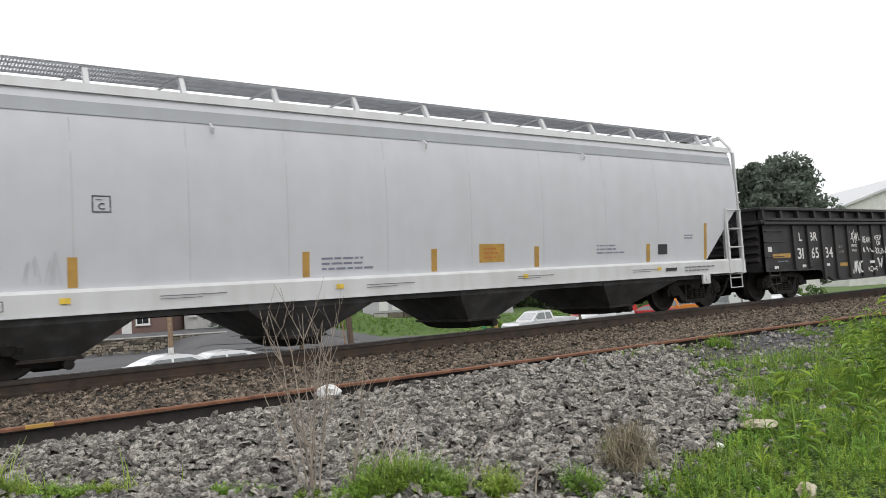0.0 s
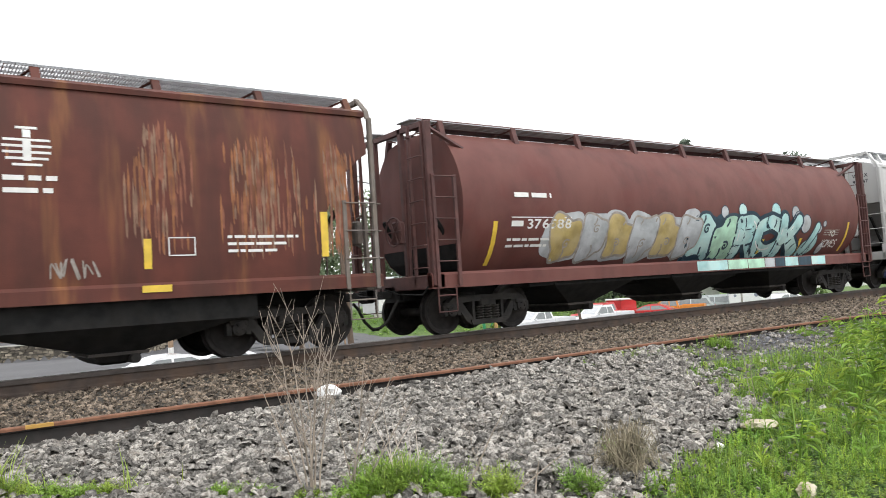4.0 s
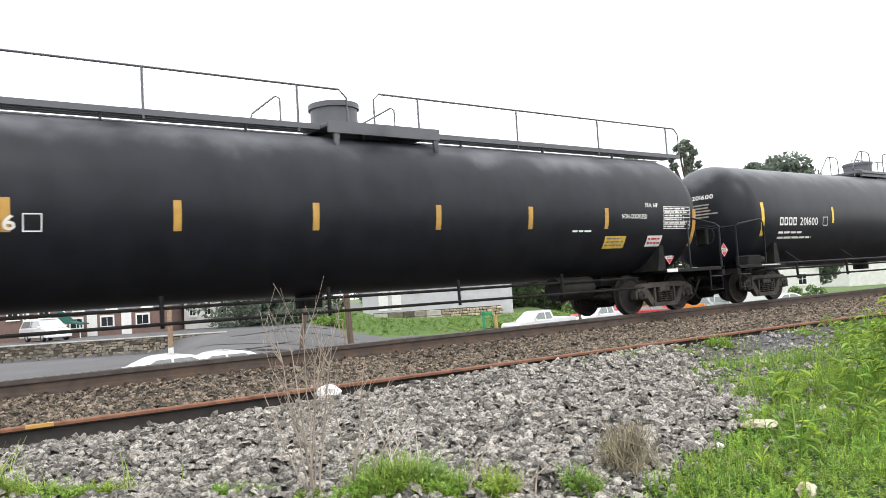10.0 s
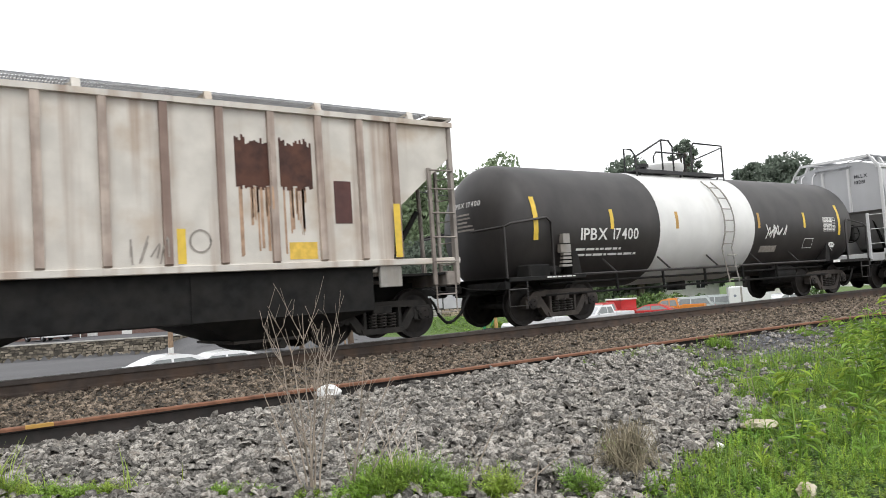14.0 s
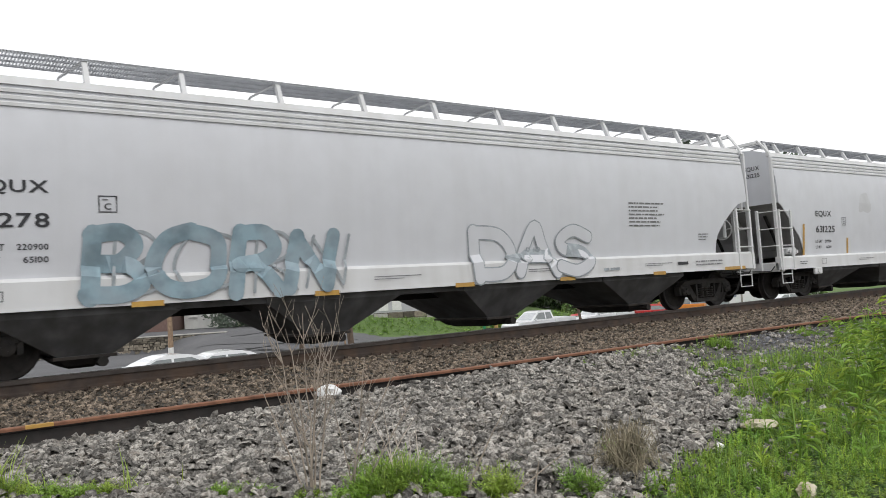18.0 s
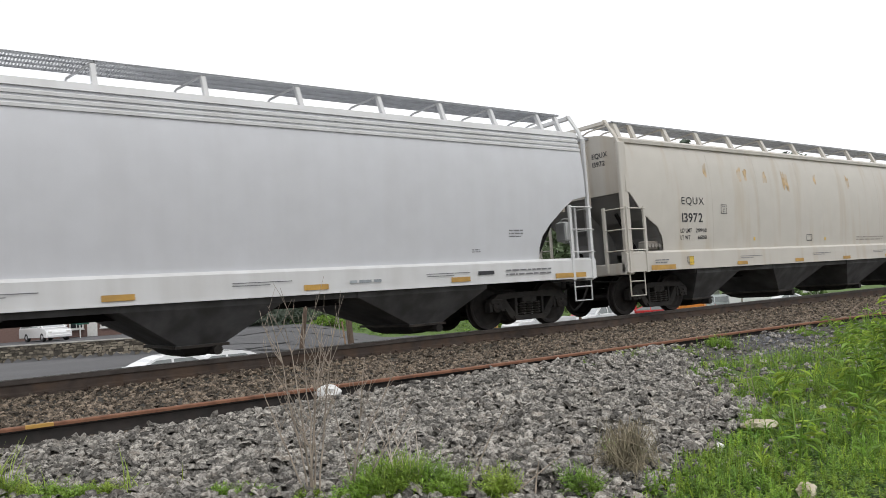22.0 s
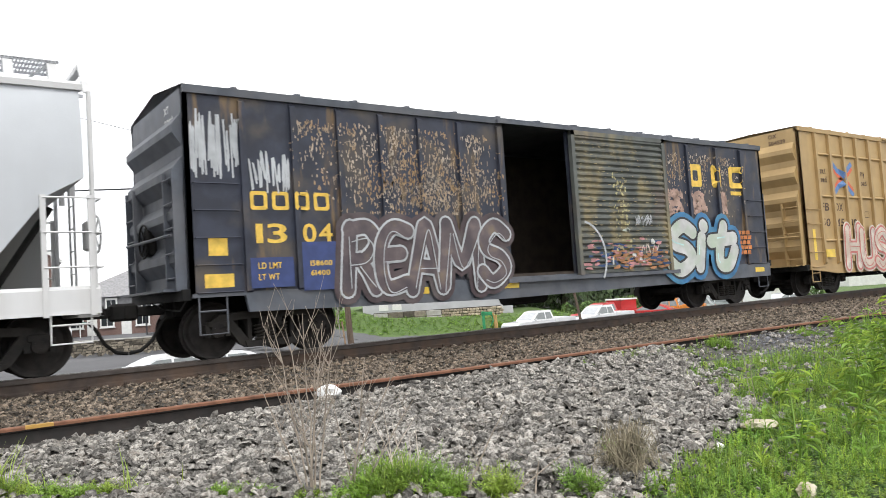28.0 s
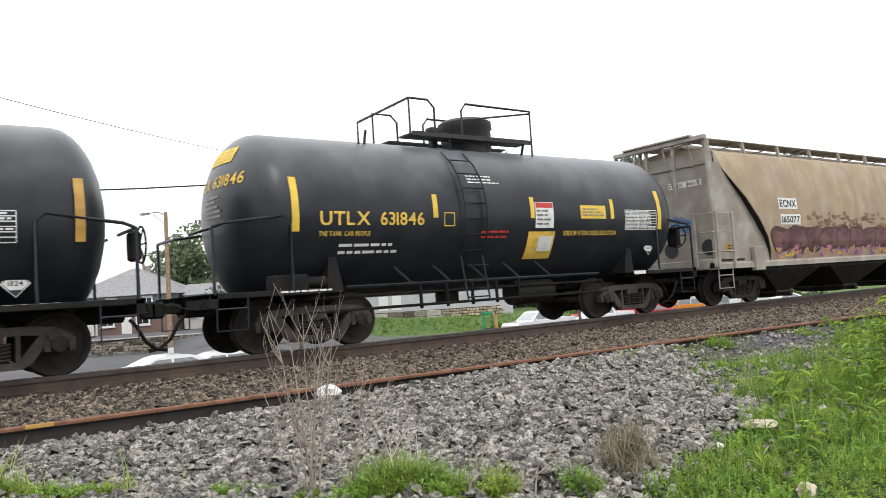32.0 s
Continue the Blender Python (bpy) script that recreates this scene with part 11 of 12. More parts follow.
def tree(x, y, z, height, width, label, seed, leaf=None, n=9000, size=0.28, cone=False, low_at=0.2):
    """A trunk, limbs and a crown of overlapping leaf clumps with an uneven edge; z is the level its height counts from."""
    rng = np.random.default_rng(seed)
    zg = float(ground_z(x, y)) - 0.05
    height = height + z - zg
    t = thing("tree", label, "tree", pose(x, y, zg))
    s = Shape().tube([(0, 0, -0.3), (0.1, 0, height * 0.3), (0.0, 0.1, height * 0.6), (0.05, 0, height * 0.88)], [0.028 * height, 0.022 * height, 0.014 * height, 0.004 * height], 9)
    part("trunk", s, BARK, t, "", 50)
    C, Rr = [], []
    limbs = 18 if not cone else 64
    for k in range(limbs):
        a = k * 2.4 + rng.uniform(-0.4, 0.4)
        f = (k + 0.5) / limbs
        hz = height * (low_at + (0.93 - low_at) * f)
        if cone:
            reach = width * 0.62 * max(0.06, 1.03 - f) ** 0.75 * rng.uniform(0.45, 1.0)
            rad = max(0.5, width * 0.1 * (1.2 - f))
        else:
            reach = width * 0.72 * math.sin(math.pi * (0.2 + 0.74 * f)) * rng.uniform(0.35, 0.8)
            rad = width * rng.uniform(0.2, 0.3)
        c = Vector((math.cos(a) * reach, math.sin(a) * reach, hz - rad * 0.3))
        part("limb", Shape().tube([(0.05, 0, hz * 0.72), (c.x * 0.5, c.y * 0.5, hz * 0.85), (c.x, c.y, hz)], [0.009 * height, 0.006 * height, 0.002 * height], 5), BARK, t)
        C.append(c)
        Rr.append(rad)
        for _ in range(4):
            d = Vector(rng.normal(0, 1, 3)).normalized()
            C.append(c + d * rad * rng.uniform(0.6, 1.05))
            Rr.append(rad * rng.uniform(0.25, 0.5))
        if not cone and k % 2:
            C.append(Vector((0, 0, hz)))
            Rr.append(width * 0.24)
    V, F = leaf_cloud(C, Rr, n, size, rng)
    o = new("crown", fast_mesh("crown", leaf or LEAF, V, F, 4))
    o.parent = t
    return t


tree(32.0, 60.4, -1.0, 17.6, 14.0, "broad green deciduous tree behind the lot", 1, n=24000, size=0.30, low_at=0.12)
tree(50.0, 58.5, -1.5, 17.0, 15.5, "rounded green tree behind the workshop", 2, n=17600, size=0.34)
tree(57.0, 54.0, -1.5, 16.0, 13.5, "green tree beside a taller one", 3, n=14400, size=0.34)
tree(64.0, 51.2, -1.5, 15.0, 12.5, "smaller green tree in the row", 4, n=11200, size=0.34)
tree(72.8, 47.0, -1.8, 17.6, 9.5, "dark dense maple tree", 5, LEAF_DARK, n=17600, size=0.34)
tree(83.2, 46.6, -1.8, 21.9, 12.5, "dark spiky conifer above the other trees", 6, LEAF_DARK, n=13000, size=0.34, cone=True, low_at=0.15)
tree(87.5, 40.0, -1.8, 16.6, 7.0, "dark tree beside a larger one", 7, LEAF_DARK, n=11200, size=0.34)
tree(93.5, 38.4, -1.8, 17.4, 10.5, "broad dark tree near the warehouse", 8, LEAF_DARK, n=17600, size=0.34)
tree(24.6, 66.0, -1.0, 9.0, 7.0, "green tree beside the low house", 9, n=8000, size=0.30)
tree(41.5, 47.0, -1.7, 7.5, 5.0, "small shade tree in front of the workshop", 10, LEAF_DARK, n=6400, size=0.25, low_at=0.45)
tree(46.0, 43.5, -1.7, 7.0, 5.0, "small shade tree by the drive", 11, LEAF_DARK, n=6400, size=0.25, low_at=0.45)
tree(25.2, 47.0, -1.6, 5.6, 7.5, "low green thicket by the shed", 12, LEAF_DARK, n=8000, size=0.23, low_at=0.05)


def bush(x, y, z, w, h, label, seed, leaf, n, size, category="bush"):
    rng = np.random.default_rng(seed)
    b = thing("bush", label, category, pose(x, y, float(ground_z(x, y)) - 0.05))
    C = [(rng.normal(0, 0.25) * w, rng.normal(0, 0.2) * w, h * rng.uniform(0.2, 0.75)) for _ in range(14)]
    V, F = leaf_cloud(C, [h * rng.uniform(0.2, 0.4) for _ in C], n, size, rng)
    st = Shape()
    for c in C:
        st.tube([(0, 0, -0.1), (c[0] * 0.5, c[1] * 0.5, c[2] * 0.6), c], [0.03, 0.02, 0.008], 4)
    part("stems", st, BARK, b)
    o = new("foliage", fast_mesh("foliage", leaf, V, F, 4))
    o.parent = b
    return b


EVERGREEN = shade("evergreen_needles", (0.09, 0.16, 0.05), 0.8, var=0.3, scale=1.5, island=0.4, second=(0.2, 0.26, 0.06), amount=0.4)
for k, (bx, by, bw) in enumerate(((52.0, 36.0, 4.0), (55.5, 34.0, 5.0), (59.0, 31.8, 4.0))):
    bush(bx, by, LOT, bw, 2.3, "spreading evergreen shrub behind the parked cars", 20 + k, EVERGREEN, 3500, 0.14)
bush(28.2, 41.5, -1.8, 2.5, 1.2, "low green shrub by the stone bank", 25, WEED, 1500, 0.1)
bush(37.8, 33.0, -1.9, 3.0, 1.0, "low green shrub in the grass", 26, WEED, 1500, 0.1)
bush(74.0, 27.0, -1.9, 4.0, 2.0, "green shrub near the cottage", 27, EVERGREEN, 2500, 0.14)
bush(11.5, 24.0, LOT - 0.1, 0.8, 0.4, "weeds at the lot's edge", 28, WEED, 300, 0.06)


def blades(name, label, n, area, h, w, mat, seed, keep=None, lean=0.35, base=None):
    """Grass blades: narrow bent strips, each on the ground."""
    rng = np.random.default_rng(seed)
    x, y = rng.uniform(area[0], area[1], n), rng.uniform(area[2], area[3], n)
    if keep is not None:
        ok = keep(x, y, rng)
        x, y = x[ok], y[ok]
    n = len(x)
    z = ground_z(x, y) - 0.02
    a = rng.uniform(0, 6.283, n)
    hh = h * rng.uniform(0.4, 1.25, n)
    ww = w * rng.uniform(0.6, 1.3, n)
    le = lean * rng.uniform(0.2, 1.2, n) * hh
    dx, dy = np.cos(a), np.sin(a)
    sx, sy = -dy * ww / 2, dx * ww / 2
    p = lambda u, v, s, zz: np.stack([x + dx * u + sx * s, y + dy * u + sy * s, z + zz], -1)
    V = np.stack([p(0 * le, 0, -1, 0 * hh), p(0 * le, 0, 1, 0 * hh), p(le * 0.35, 0, 0.8, hh * 0.6), p(le * 0.35, 0, -0.8, hh * 0.6), p(le, 0, 0.12, hh), p(le, 0, -0.12, hh)], 1)
    k = np.arange(n)[:, None] * 6
    F = np.concatenate([k + np.array([0, 1, 2, 3]), k + np.array([3, 2, 4, 5])], 0)
    return tagged(new(name, fast_mesh(name, mat, V, F, 4)), label, "grass", kind="stuff")


def leafy(name, label, stems, area, h, leaf, mat, seed, keep=None, per=22, spread=0.16):
    """Weeds: upright stems with many small leaves."""
    rng = np.random.default_rng(seed)
    x, y = rng.uniform(area[0], area[1], stems), rng.uniform(area[2], area[3], stems)
    if keep is not None:
        ok = keep(x, y, rng)
        x, y = x[ok], y[ok]
    n = len(x)
    z = ground_z(x, y)
    hh = h * rng.uniform(0.35, 1.2, n)
    i = np.repeat(np.arange(n), per)
    m = len(i)
    f = rng.uniform(0.1, 1.0, m)
    a = rng.uniform(0, 6.283, m)
    up = rng.uniform(-0.2, 0.9, m)
    lean_x, lean_y = rng.normal(0, 0.12, n), rng.normal(0, 0.12, n)
    px = x[i] + lean_x[i] * hh[i] * f
    py = y[i] + lean_y[i] * hh[i] * f
    pz = z[i] + hh[i] * f
    L = leaf * rng.uniform(0.5, 1.3, m) * (1.25 - 0.7 * f)
    d = np.stack([np.cos(a), np.sin(a), up], -1)
    d /= np.linalg.norm(d, axis=1)[:, None]
    s = np.stack([-np.sin(a), np.cos(a), 0 * a], -1)
    P = np.stack([px, py, pz], -1)
    V = np.stack([P, P + d * (L * 0.5)[:, None] + s * (L * 0.16)[:, None], P + d * L[:, None] - np.array([0, 0, 1]) * (L * 0.15)[:, None], P + d * (L * 0.5)[:, None] - s * (L * 0.16)[:, None]], 1)
    F = np.arange(m * 4).reshape(-1, 4)
    return tagged(new(name, fast_mesh(name, mat, V, F, 4)), label, "weeds", kind="stuff")


def weedy(x, y, rng):
    """Where the green verge grows: beyond the ballast heap."""
    p = smooth01(-0.25, 0.7, x - heap_end(y)) * np.where(y > -6.9, 0.12 + 0.5 * smooth01(13, 17, x), 1.0)
    p = p * np.where(y > rust_y(x) - 0.15, 0.0, 1.0)
    return rng.uniform(0, 1, len(x)) < p * (1 - 0.95 * bare_patch(x, y)) * (0.72 + 0.28 * np.sin(x * 3.1) * np.sin(y * 4.3))


def deep(x, y, rng):
    """The taller growth, away from the stones."""
    return weedy(x, y, rng) & (x - heap_end(y) > 0.5 + rng.uniform(0, 1.2, len(x))) & (y < np.where(x > 6.5, -8.3, -6.9))


def patchy(x, y):
    """Slow swells in the growth: 0 where it is thin and low, 1 where it stands thick."""
    return 0.5 + 0.25 * np.sin(x * 2.3 + 1.1 * np.sin(y * 1.9)) + 0.25 * np.sin(y * 3.1 + x * 1.3 + 0.7)


def sprigs(name, label, n, area, h, leaf, mat, seed, keep, per=24, wide=0.2, rise=(0.05, 0.9), vary=0.7, stem=0.004, sway=0.16):
    """Leafy shoots: a thin leaning stem with folded leaves set round it, long below and short at the tip."""
    rng = np.random.default_rng(seed)
    x, y = rng.uniform(area[0], area[1], n), rng.uniform(area[2], area[3], n)
    ok = keep(x, y, rng)
    x, y = x[ok], y[ok]
    n = len(x)
    z = ground_z(x, y) - 0.01
    hh = h * rng.uniform(0.5, 1.15, n) * (1 - vary + vary * 1.3 * patchy(x, y))
    lx, ly = rng.normal(0, sway, n), rng.normal(0, sway, n)
    i = np.repeat(np.arange(n), per)
    f = np.tile((np.arange(per) + 0.5) / per, n) * 0.88 + rng.uniform(0, 0.12, len(i))
    a = np.tile(np.arange(per) * 2.4, n) + rng.uniform(0, 6.283, n)[i] + rng.normal(0, 0.35, len(i))
    L = leaf * rng.uniform(0.65, 1.25, len(i)) * (1.15 - 0.6 * f) * (0.6 + 0.4 * np.sin(np.pi * np.minimum(1, f + 0.25)))
    up = rise[0] + (rise[1] - rise[0]) * f + rng.normal(0, 0.18, len(i))
    d = np.stack([np.cos(a) * np.cos(up), np.sin(a) * np.cos(up), np.sin(up)], -1)
    sd = np.stack([-np.sin(a), np.cos(a), 0 * a], -1) * (L * wide)[:, None]
    zz = np.array([0, 0, 1.0])
    P = np.stack([x[i] + lx[i] * hh[i] * f * f, y[i] + ly[i] * hh[i] * f * f, z[i] + hh[i] * f], -1)
    L = L[:, None]
    lift = zz * L * 0.07
    V = np.stack([P, P + d * L * 0.45 + sd + lift, P + d * L - zz * L * 0.16, P + d * L * 0.45 - sd + lift, P + d * L * 0.5], 1)
    k = np.arange(len(i))[:, None] * 5
    F = np.concatenate([k + np.array([0, 1, 2, 4]), k + np.array([0, 4, 2, 3])], 0)
    S = np.stack([x, y, z], -1)
    T = np.stack([x + lx * hh, y + ly * hh, z + hh], -1)
    w = np.stack([RIGHT_X * stem + 0 * x, RIGHT_Y * stem + 0 * x, 0 * x], -1)
    V = np.concatenate([V.reshape(-1, 3), np.stack([S - w, S + w, T + w * 0.4, T - w * 0.4], 1).reshape(-1, 3)])
    F = np.concatenate([F, len(i) * 5 + np.arange(n * 4).reshape(-1, 4)])
    return tagged(new(name, fast_mesh(name, mat, V, F, 4)), label, "weeds", kind="stuff")


RIGHT_X, RIGHT_Y = 0.8076, -0.5897


def thick(x, y, rng):
    return weedy(x, y, rng) & (rng.uniform(0, 1, len(x)) < 0.15 + patchy(x, y))


def thin_spots(x, y, rng):
    return weedy(x, y, rng) & (rng.uniform(0, 1, len(x)) < 1.1 - patchy(x, y))


def mid_verge(x, y, rng):
    return deep(x, y, rng) & (rng.uniform(0, 1, len(x)) < patchy(x * 1.4 + 3, y * 1.4))


blades("verge_grass", "fresh green grass on the verge", 22000, (2, 30, -11.6, -5.0), 0.13, 0.007, BLADE, 51, weedy)
NEAR, MID = (2.8, 8.4, -11.3, -7.9), (7.0, 15, -9.6, -5.2)
for area, n in ((NEAR, 1.0), (MID, 0.62)):
    sprigs("verge_mat", "low dense mat of small dark green leaves", int(10000 * n), area, 0.06, 0.045, WEED_DARK, 52, weedy, 8, 0.3, (0.0, 0.6))
    sprigs("verge_mat", "low dense mat of lighter green leaves", int(9000 * n), area, 0.1, 0.04, WEED, 53, thick, 13, 0.24, (0.0, 0.8))
    sprigs("verge_weeds", "small-leaved yellow-green weeds on the verge", int(5200 * n), area, 0.15, 0.045, WEED_LIGHT, 55, thin_spots, 18, 0.18)
    sprigs("verge_weeds", "leafy green weeds on the verge", int(3600 * n), area, 0.2, 0.06, WEED, 54, thick, 24, 0.15)
sprigs("tall_weeds", "tall narrow-leaved green weeds", 420, (3.2, 12, -11.3, -6.6), 0.27, 0.08, BLADE, 56, mid_verge, 34, 0.1, (0.2, 1.1))
sprigs("broad_weeds", "lance-leaved weeds standing over the mat", 90, (3.4, 12, -11.2, -7.0), 0.3, 0.15, WEED, 57, mid_verge, 24, 0.09, (0.35, 1.2), 0.5, 0.006)
sprigs("broad_weeds", "bright lance-leaved weeds standing over the mat", 60, (3.4, 12, -11.2, -7.0), 0.26, 0.14, WEED_LIGHT, 58, mid_verge, 22, 0.1, (0.4, 1.25), 0.5, 0.006)
sprigs("far_weeds", "scattered green weeds down the verge", 2400, (12, 28, -9.0, -5.2), 0.26, 0.09, WEED, 59, weedy, 20, 0.16)


def bank_green(x, y, rng):
    u, w = x * 0.8076 - (y + 12.885) * 0.5897, x * 0.5897 + (y + 12.885) * 0.8076
    return (w > 60.2 + rng.uniform(0, 1.5, len(x))) & (w < 64.4) & (u > -10) & (u < 14)


leafy("bank_weeds", "rough green weeds on the bank below the workshop", 8000, (24, 56, 30, 50), 0.3, 0.16, WEED, 57, bank_green, 14)


def clump(x, y, r, n, h, seed, mat, name, label, w=0.014, lean=0.5):
    return blades(name, label, n, (x - r, x + r, y - r, y + r), h, w, mat, seed, lambda a, b, g: (a - x) ** 2 + (b - y) ** 2 < r * r * g.uniform(0.1, 1, len(a)), lean)


def round_patch(px, py, r):
    return lambda a, b, g: (a - px) ** 2 + (b - py) ** 2 < r * r * g.uniform(0.1, 1, len(a))


# tufts among the near stones: place, reach, blades, leafy stems, height
TUFTS = ((0.57, -6.8, 0.12, 40, 26, 0.34), (0.68, -6.9, 0.12, 24, 30, 0.22), (0.82, -7.08, 0.16, 24, 60, 0.2), (0.98, -7.2, 0.15, 12, 70, 0.15), (1.1, -7.28, 0.14, 8, 60, 0.17), (1.25, -7.36, 0.04, 5, 0, 0.34), (1.31, -7.42, 0.05, 4, 4, 0.2), (1.58, -7.46, 0.05, 5, 0, 0.33),
         (1.68, -8.08, 0.13, 10, 40, 0.13), (1.82, -8.24, 0.14, 8, 40, 0.12), (2.02, -8.55, 0.12, 4, 30, 0.12), (2.22, -8.76, 0.14, 6, 50, 0.16), (2.36, -8.76, 0.17, 8, 90, 0.26), (2.5, -8.78, 0.18, 8, 110, 0.29), (2.62, -8.84, 0.18, 8, 100, 0.27), (2.7, -9.05, 0.14, 6, 70, 0.2), (2.95, -9.26, 0.13, 6, 60, 0.24),
         (3.42, -9.5, 0.14, 12, 50, 0.2), (4.2, -9.15, 0.14, 6, 40, 0.22), (8.5, -5.75, 0.35, 30, 40, 0.1), (10.2, -5.95, 0.25, 30, 80, 0.2), (12.5, -5.9, 0.5, 40, 60, 0.14), (9.2, -5.9, 0.3, 16, 40, 0.09), (7.5, -5.6, 0.3, 10, 30, 0.07))
for k, (gx, gy, gr, gn, gs, gh) in enumerate(TUFTS):
    clump(gx, gy, gr, gn, gh, 80 + k, BLADE, "grass_tuft", "tuft of fresh green grass among the stones", 0.009, 0.7)
    if gs:
        sprigs("weed_tuft", "bright feathery weeds among the stones", gs * 2, (gx - gr, gx + gr, gy - gr, gy + gr), gh * 0.8, 0.065, (WEED, BLADE, WEED)[k % 3], 120 + k, round_patch(gx, gy, gr), 26, 0.15, (-0.1, 0.7), 0.4, 0.003, 0.45)


def dead_weed(x, y, stems, seed, label, mat, thick=0.006):
    """Bare dry stalks: each stem climbs to its tip and forks upward on the way. A stem is (foot, tip sideways, tip deep, height, twigs)."""
    rng = random.Random(seed)
    b = thing("dead_weed", label, "dead weed", pose(x, y, float(ground_z(x, y)) - 0.03, 0, 0, -36.14))
    for foot, sx, sy, h, twigs in stems:
        ts = [k / 7 for k in range(8)]
        pts = [Vector((foot + (sx - foot) * t ** 1.2 + rng.uniform(-0.008, 0.008) * h, sy * t + rng.uniform(-0.008, 0.008) * h, h * t)) for t in ts]
        stem = part("stem", Shape().tube(pts, [thick * (1.05 - 0.75 * t) for t in ts], 5), mat, b)
        for k in range(twigs):
            i = rng.randint(2, 6)
            a = rng.choice((0.0, 3.14)) + rng.uniform(-0.9, 0.9)
            l = h * rng.uniform(0.12, 0.3)
            e = pts[i] + Vector((math.cos(a) * l * 0.42, math.sin(a) * l * 0.35, l * 0.95))
            m = pts[i].lerp(e, 0.5) + Vector((rng.uniform(-0.02, 0.02), 0, -0.015))
            s = Shape().tube([pts[i], m, e], [thick * 0.42, thick * 0.32, thick * 0.18], 4)
            for q in (m, m.lerp(e, 0.5), e):
                s.tube([q.lerp(m, 0.1), q + Vector((rng.uniform(-0.06, 0.06), rng.uniform(-0.05, 0.05), rng.uniform(0.04, 0.13)))], thick * 0.17, 3)
            part("twig", s, mat, stem)
    return b


dead_weed(2.06, -8.5, ((0.0, -0.2, 0.0, 1.2, 7), (0.02, -0.1, 0.05, 1.08, 8), (0.03, 0.02, -0.04, 1.17, 9), (0.0, 0.13, 0.0, 1.1, 9), (0.05, 0.22, 0.06, 1.16, 8), (0.03, 0.06, 0.1, 0.95, 6), (-0.03, -0.28, 0.0, 0.75, 4)), 3, "tall bare grey-brown weed stalks by the ballast", STALK, 0.0068)
dead_weed(2.28, -8.66, ((0.0, 0.12, 0.0, 0.88, 7), (-0.05, 0.3, 0.1, 0.8, 6), (0.0, -0.12, 0.0, 0.7, 5), (0.04, 0.42, 0.0, 0.62, 4)), 4, "dry weed stalks leaning apart", STALK, 0.0058)
dead_weed(2.55, -8.82, ((0.0, -0.18, 0.0, 0.5, 0), (0.03, -0.06, 0.05, 0.46, 1), (-0.05, -0.1, 0.0, 0.56, 0), (0.1, 0.09, 0.0, 0.42, 0), (0.3, -0.05, 0.02, 0.2, 0), (0.04, 0.05, 0.02, 0.36, 0), (-0.2, 0.1, 0.03, 0.5, 0)), 5, "broken pale dry stalks in the grass", DRY, 0.006)
dead_weed(2.78, -9.14, ((0.0, 0.3, 0.1, 0.56, 2), (0.28, 0.62, 0.05, 0.24, 1), (0.42, 0.46, 0.0, 0.22, 0)), 6, "long dry stalk leaning over the stones", STALK, 0.007)
dead_weed(6.1, -9.0, ((0.0, -0.06, 0.0, 0.62, 0), (0.02, 0.05, 0.1, 0.5, 1)), 7, "single dark dry stalk in the weeds", STALK, 0.004)


def dry_tuft(x, y):
    rng = random.Random(12)
    t = thing("dry_grass_tuft", "drooping tuft of dry brown grass", "dry grass", pose(x, y, float(ground_z(x, y))))
    s = Shape()
    for k in range(330):
        a, r = rng.uniform(0, 6.28), rng.uniform(0.06, 0.24)
        h, b, g = rng.uniform(0.1, 0.36), rng.uniform(-1.6, 1.6), rng.uniform(-0.07, 0.07)
        s.tube([(g, 0.08 * math.sin(a * 3), 0), (g + math.cos(a) * r * 0.5, math.sin(a) * r * 0.4, h * rng.uniform(0.5, 1.0)), (g + math.cos(a + b * 0.5) * r * 0.8, math.sin(a + b * 0.5) * r * 0.8, h * rng.uniform(0.5, 1.1)), (g + math.cos(a + b) * r * 1.1, math.sin(a + b) * r, h * rng.uniform(-0.1, 0.7))], [0.0025, 0.0025, 0.0018, 0.001], 3)
    tagged(part("dry_grass", s, shade("dry_brown_grass", (0.25, 0.215, 0.15), 0.9, var=0.3, scale=8, island=0.5), t), kind="stuff")


dry_tuft(3.95, -9.4)


def rock(x, y, sx, sy, sz, seed, label, turn=0, mat=None, dz=0.0):
    ico = bmesh.new()
    bmesh.ops.create_icosphere(ico, subdivisions=3, radius=1.0)
    for v in ico.verts:
        c = v.co * 1.7
        v.co *= 1 + 0.35 * noise.noise(c + Vector((seed, 0, 0))) + 0.12 * noise.noise(c * 3)
        v.co = Vector((v.co.x * sx, v.co.y * sy, v.co.z * sz))
    s = Shape()
    s.v, s.f = [v.co[:] for v in ico.verts], [tuple(q.index for q in f.verts) for f in ico.faces]
    ico.free()
    return thing("rock", label, "rock", pose(x, y, float(ground_z(x, y)) + sz * 0.5 + dz, 0, 0, turn), shape=s, material=mat or STONE_PALE, smooth=28)


rock(5.62, -9.36, 0.15, 0.065, 0.042, 5, "long pale yellowish rock at the edge of the weeds", -36, dz=0.03)
rock(4.6, -10.27, 0.075, 0.06, 0.05, 6, "pale rock half hidden in weeds", 10)
rock(3.88, -5.24, 0.13, 0.1, 0.08, 7, "white rock against the loose rail", 0, dz=0.06, mat=shade("white_rock", (0.66, 0.66, 0.65), 0.85, var=0.12, scale=7, bump=0.4))
rock(5.04, -9.36, 0.05, 0.035, 0.025, 8, "small white stone among the ballast", 30, shade("chalk_stone", (0.75, 0.74, 0.72), 0.85, var=0.08))


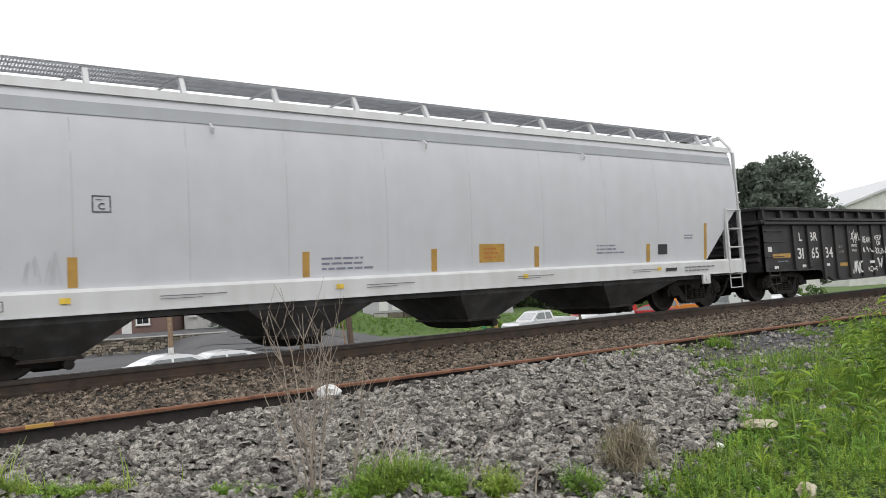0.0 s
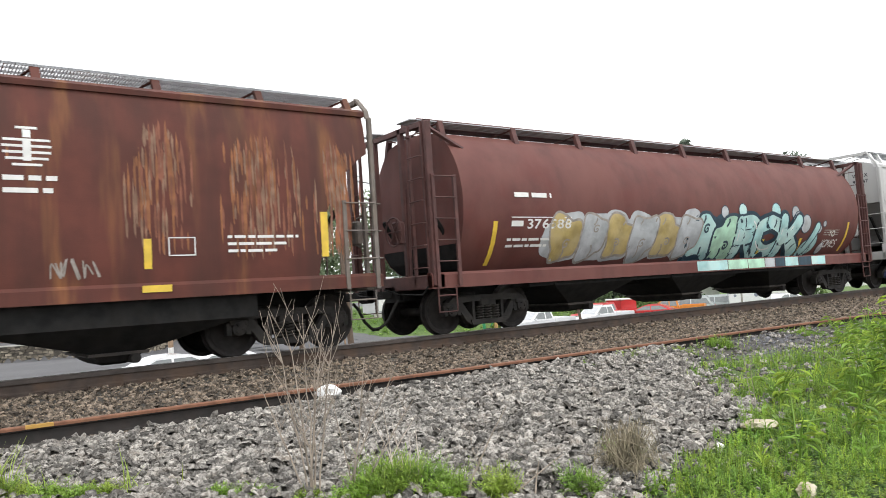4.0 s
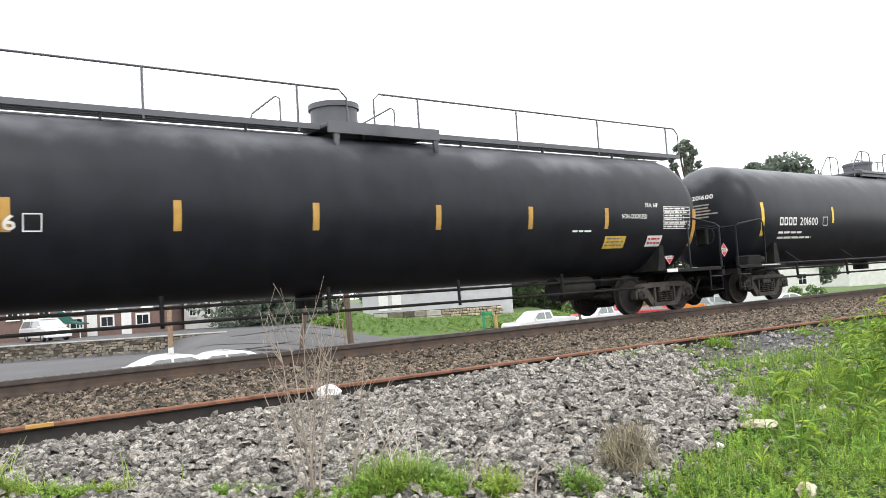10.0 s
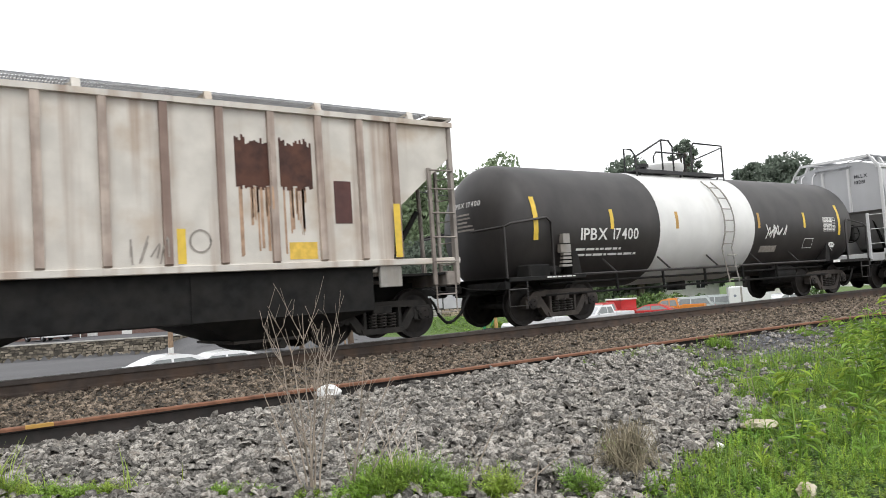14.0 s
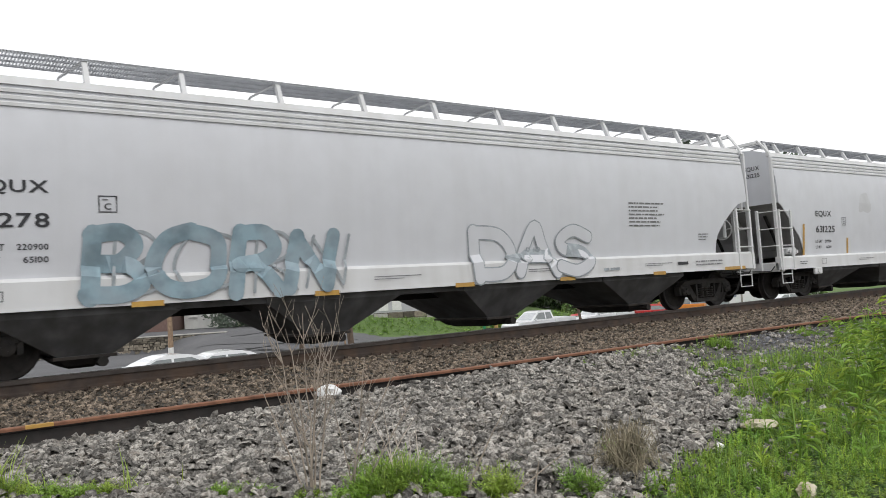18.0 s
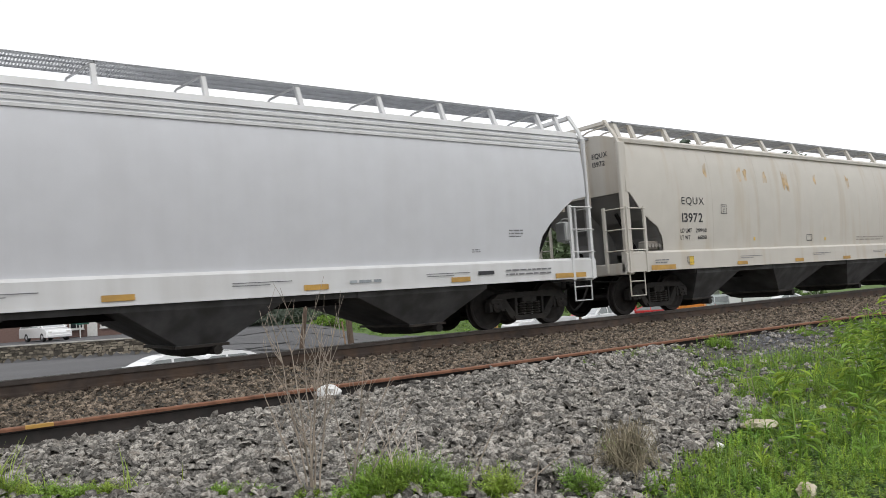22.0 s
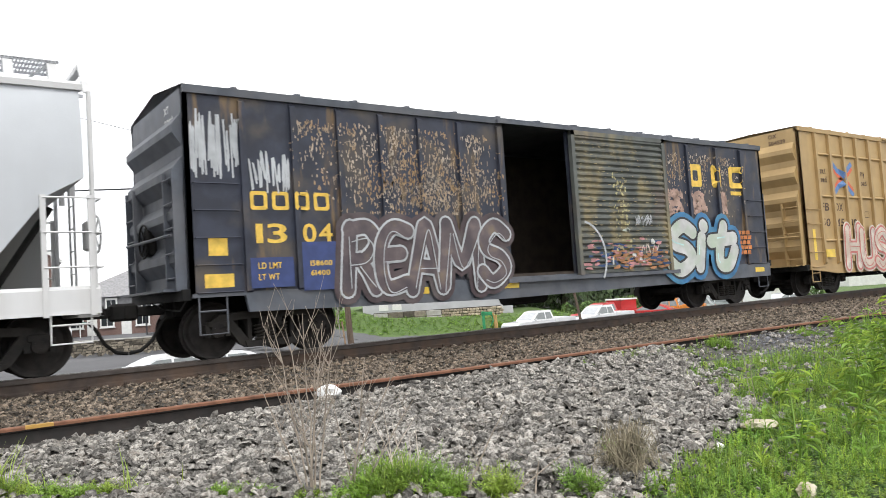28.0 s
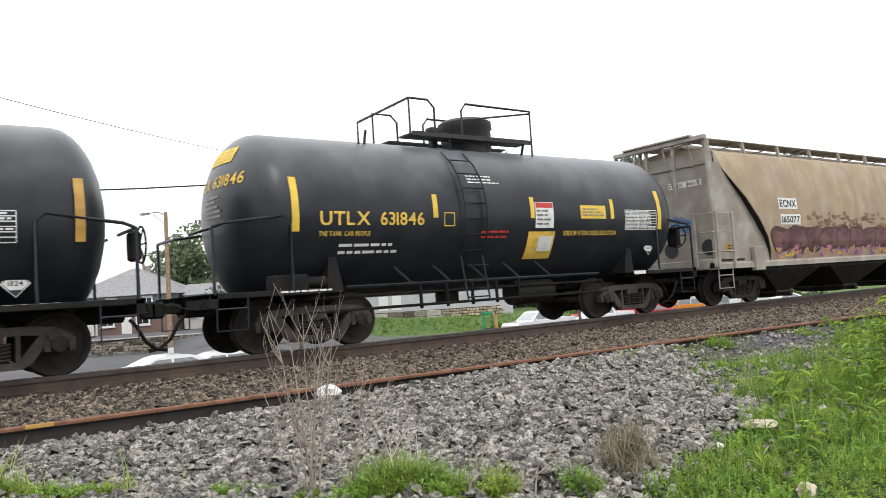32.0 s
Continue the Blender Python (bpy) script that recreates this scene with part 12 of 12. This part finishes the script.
def near_shrub():
    """Leafy shoots that stand at the right edge, close to the lens."""
    rng = np.random.default_rng(9)
    for k, (x, y, h, n) in enumerate(((7.62, -9.5, 0.95, 60), (7.5, -9.62, 0.8, 50), (8.6, -8.9, 0.75, 46), (6.9, -9.45, 0.55, 40), (5.2, -9.9, 0.42, 34), (6.0, -9.9, 0.5, 40), (9.6, -8.1, 0.45, 40), (9.1, -8.5, 0.6, 50), (10.4, -7.7, 0.5, 46), (8.0, -9.2, 0.55, 46), (6.5, -9.0, 0.36, 34))):
        b = thing("weed_shoot", "tall leafy green weed shoot with lance-shaped leaves", "weed", pose(x, y, float(ground_z(x, y))))
        for j in range(6 if k < 2 else 4):
            a, le = rng.uniform(0, 6.28), rng.uniform(0.05, 0.3)
            top = Vector((math.cos(a) * le, math.sin(a) * le, h * rng.uniform(0.75, 1.1)))
            part("stem", Shape().tube([(0, 0, 0), top * 0.55 + Vector((0, 0, 0.05)), top], [0.008, 0.006, 0.003], 5), WEED, b)
            s = Shape()
            for q in range(n // 4):
                t = rng.uniform(0.2, 1.0)
                c = top * t
                aa, L = rng.uniform(0, 6.28), rng.uniform(0.09, 0.2)
                d = Vector((math.cos(aa), math.sin(aa), rng.uniform(-0.2, 0.6))).normalized()
                sd = Vector((-math.sin(aa), math.cos(aa), 0)) * L * 0.11
                up = Vector((0, 0, L * 0.05))
                s.add([c, c + d * L * 0.4 + sd + up, c + d * L * 0.75 + sd * 0.7, c + d * L - Vector((0, 0, L * 0.25)), c + d * L * 0.75 - sd * 0.7, c + d * L * 0.4 - sd + up, c + d * L * 0.45], [(0, 1, 2, 6), (6, 2, 3), (6, 3, 4), (0, 6, 4, 5)])
            tagged(part("leaves", s, WEED_LIGHT if j % 2 else WEED, b), kind="stuff")


near_shrub()


# ---- movement ----
def motions():
    """The train rolls by from right to left; every wheelset turns as its car passes."""
    for ob, s in CARS:
        walk(ob, [(t, pose(s - run(t), 0, 0)) for t in (0, 4, 8, 12, 16, 20, 22, 23, 24, 28, 32)])
    home = {ob: s for ob, s in CARS}
    for w, car, x, d in WHEELSETS:
        def turn(t):
            return -math.degrees(run(t) / 0.457)
        ts = [k / 30 for k in range(0, 961) if -5.0 < home[car] + x - run(k / 30) < 32.0]
        if not ts:
            ts = [0.0]
        rows = [(t, pose(d, 0, 0.457, 0, turn(t), 0)) for t in ts]
        if ts[0] > 0:
            rows.insert(0, (0.0, rows[0][1]))
        if ts[-1] < 32:
            rows.append((32.0, rows[-1][1]))
        walk(w, rows)


motions()
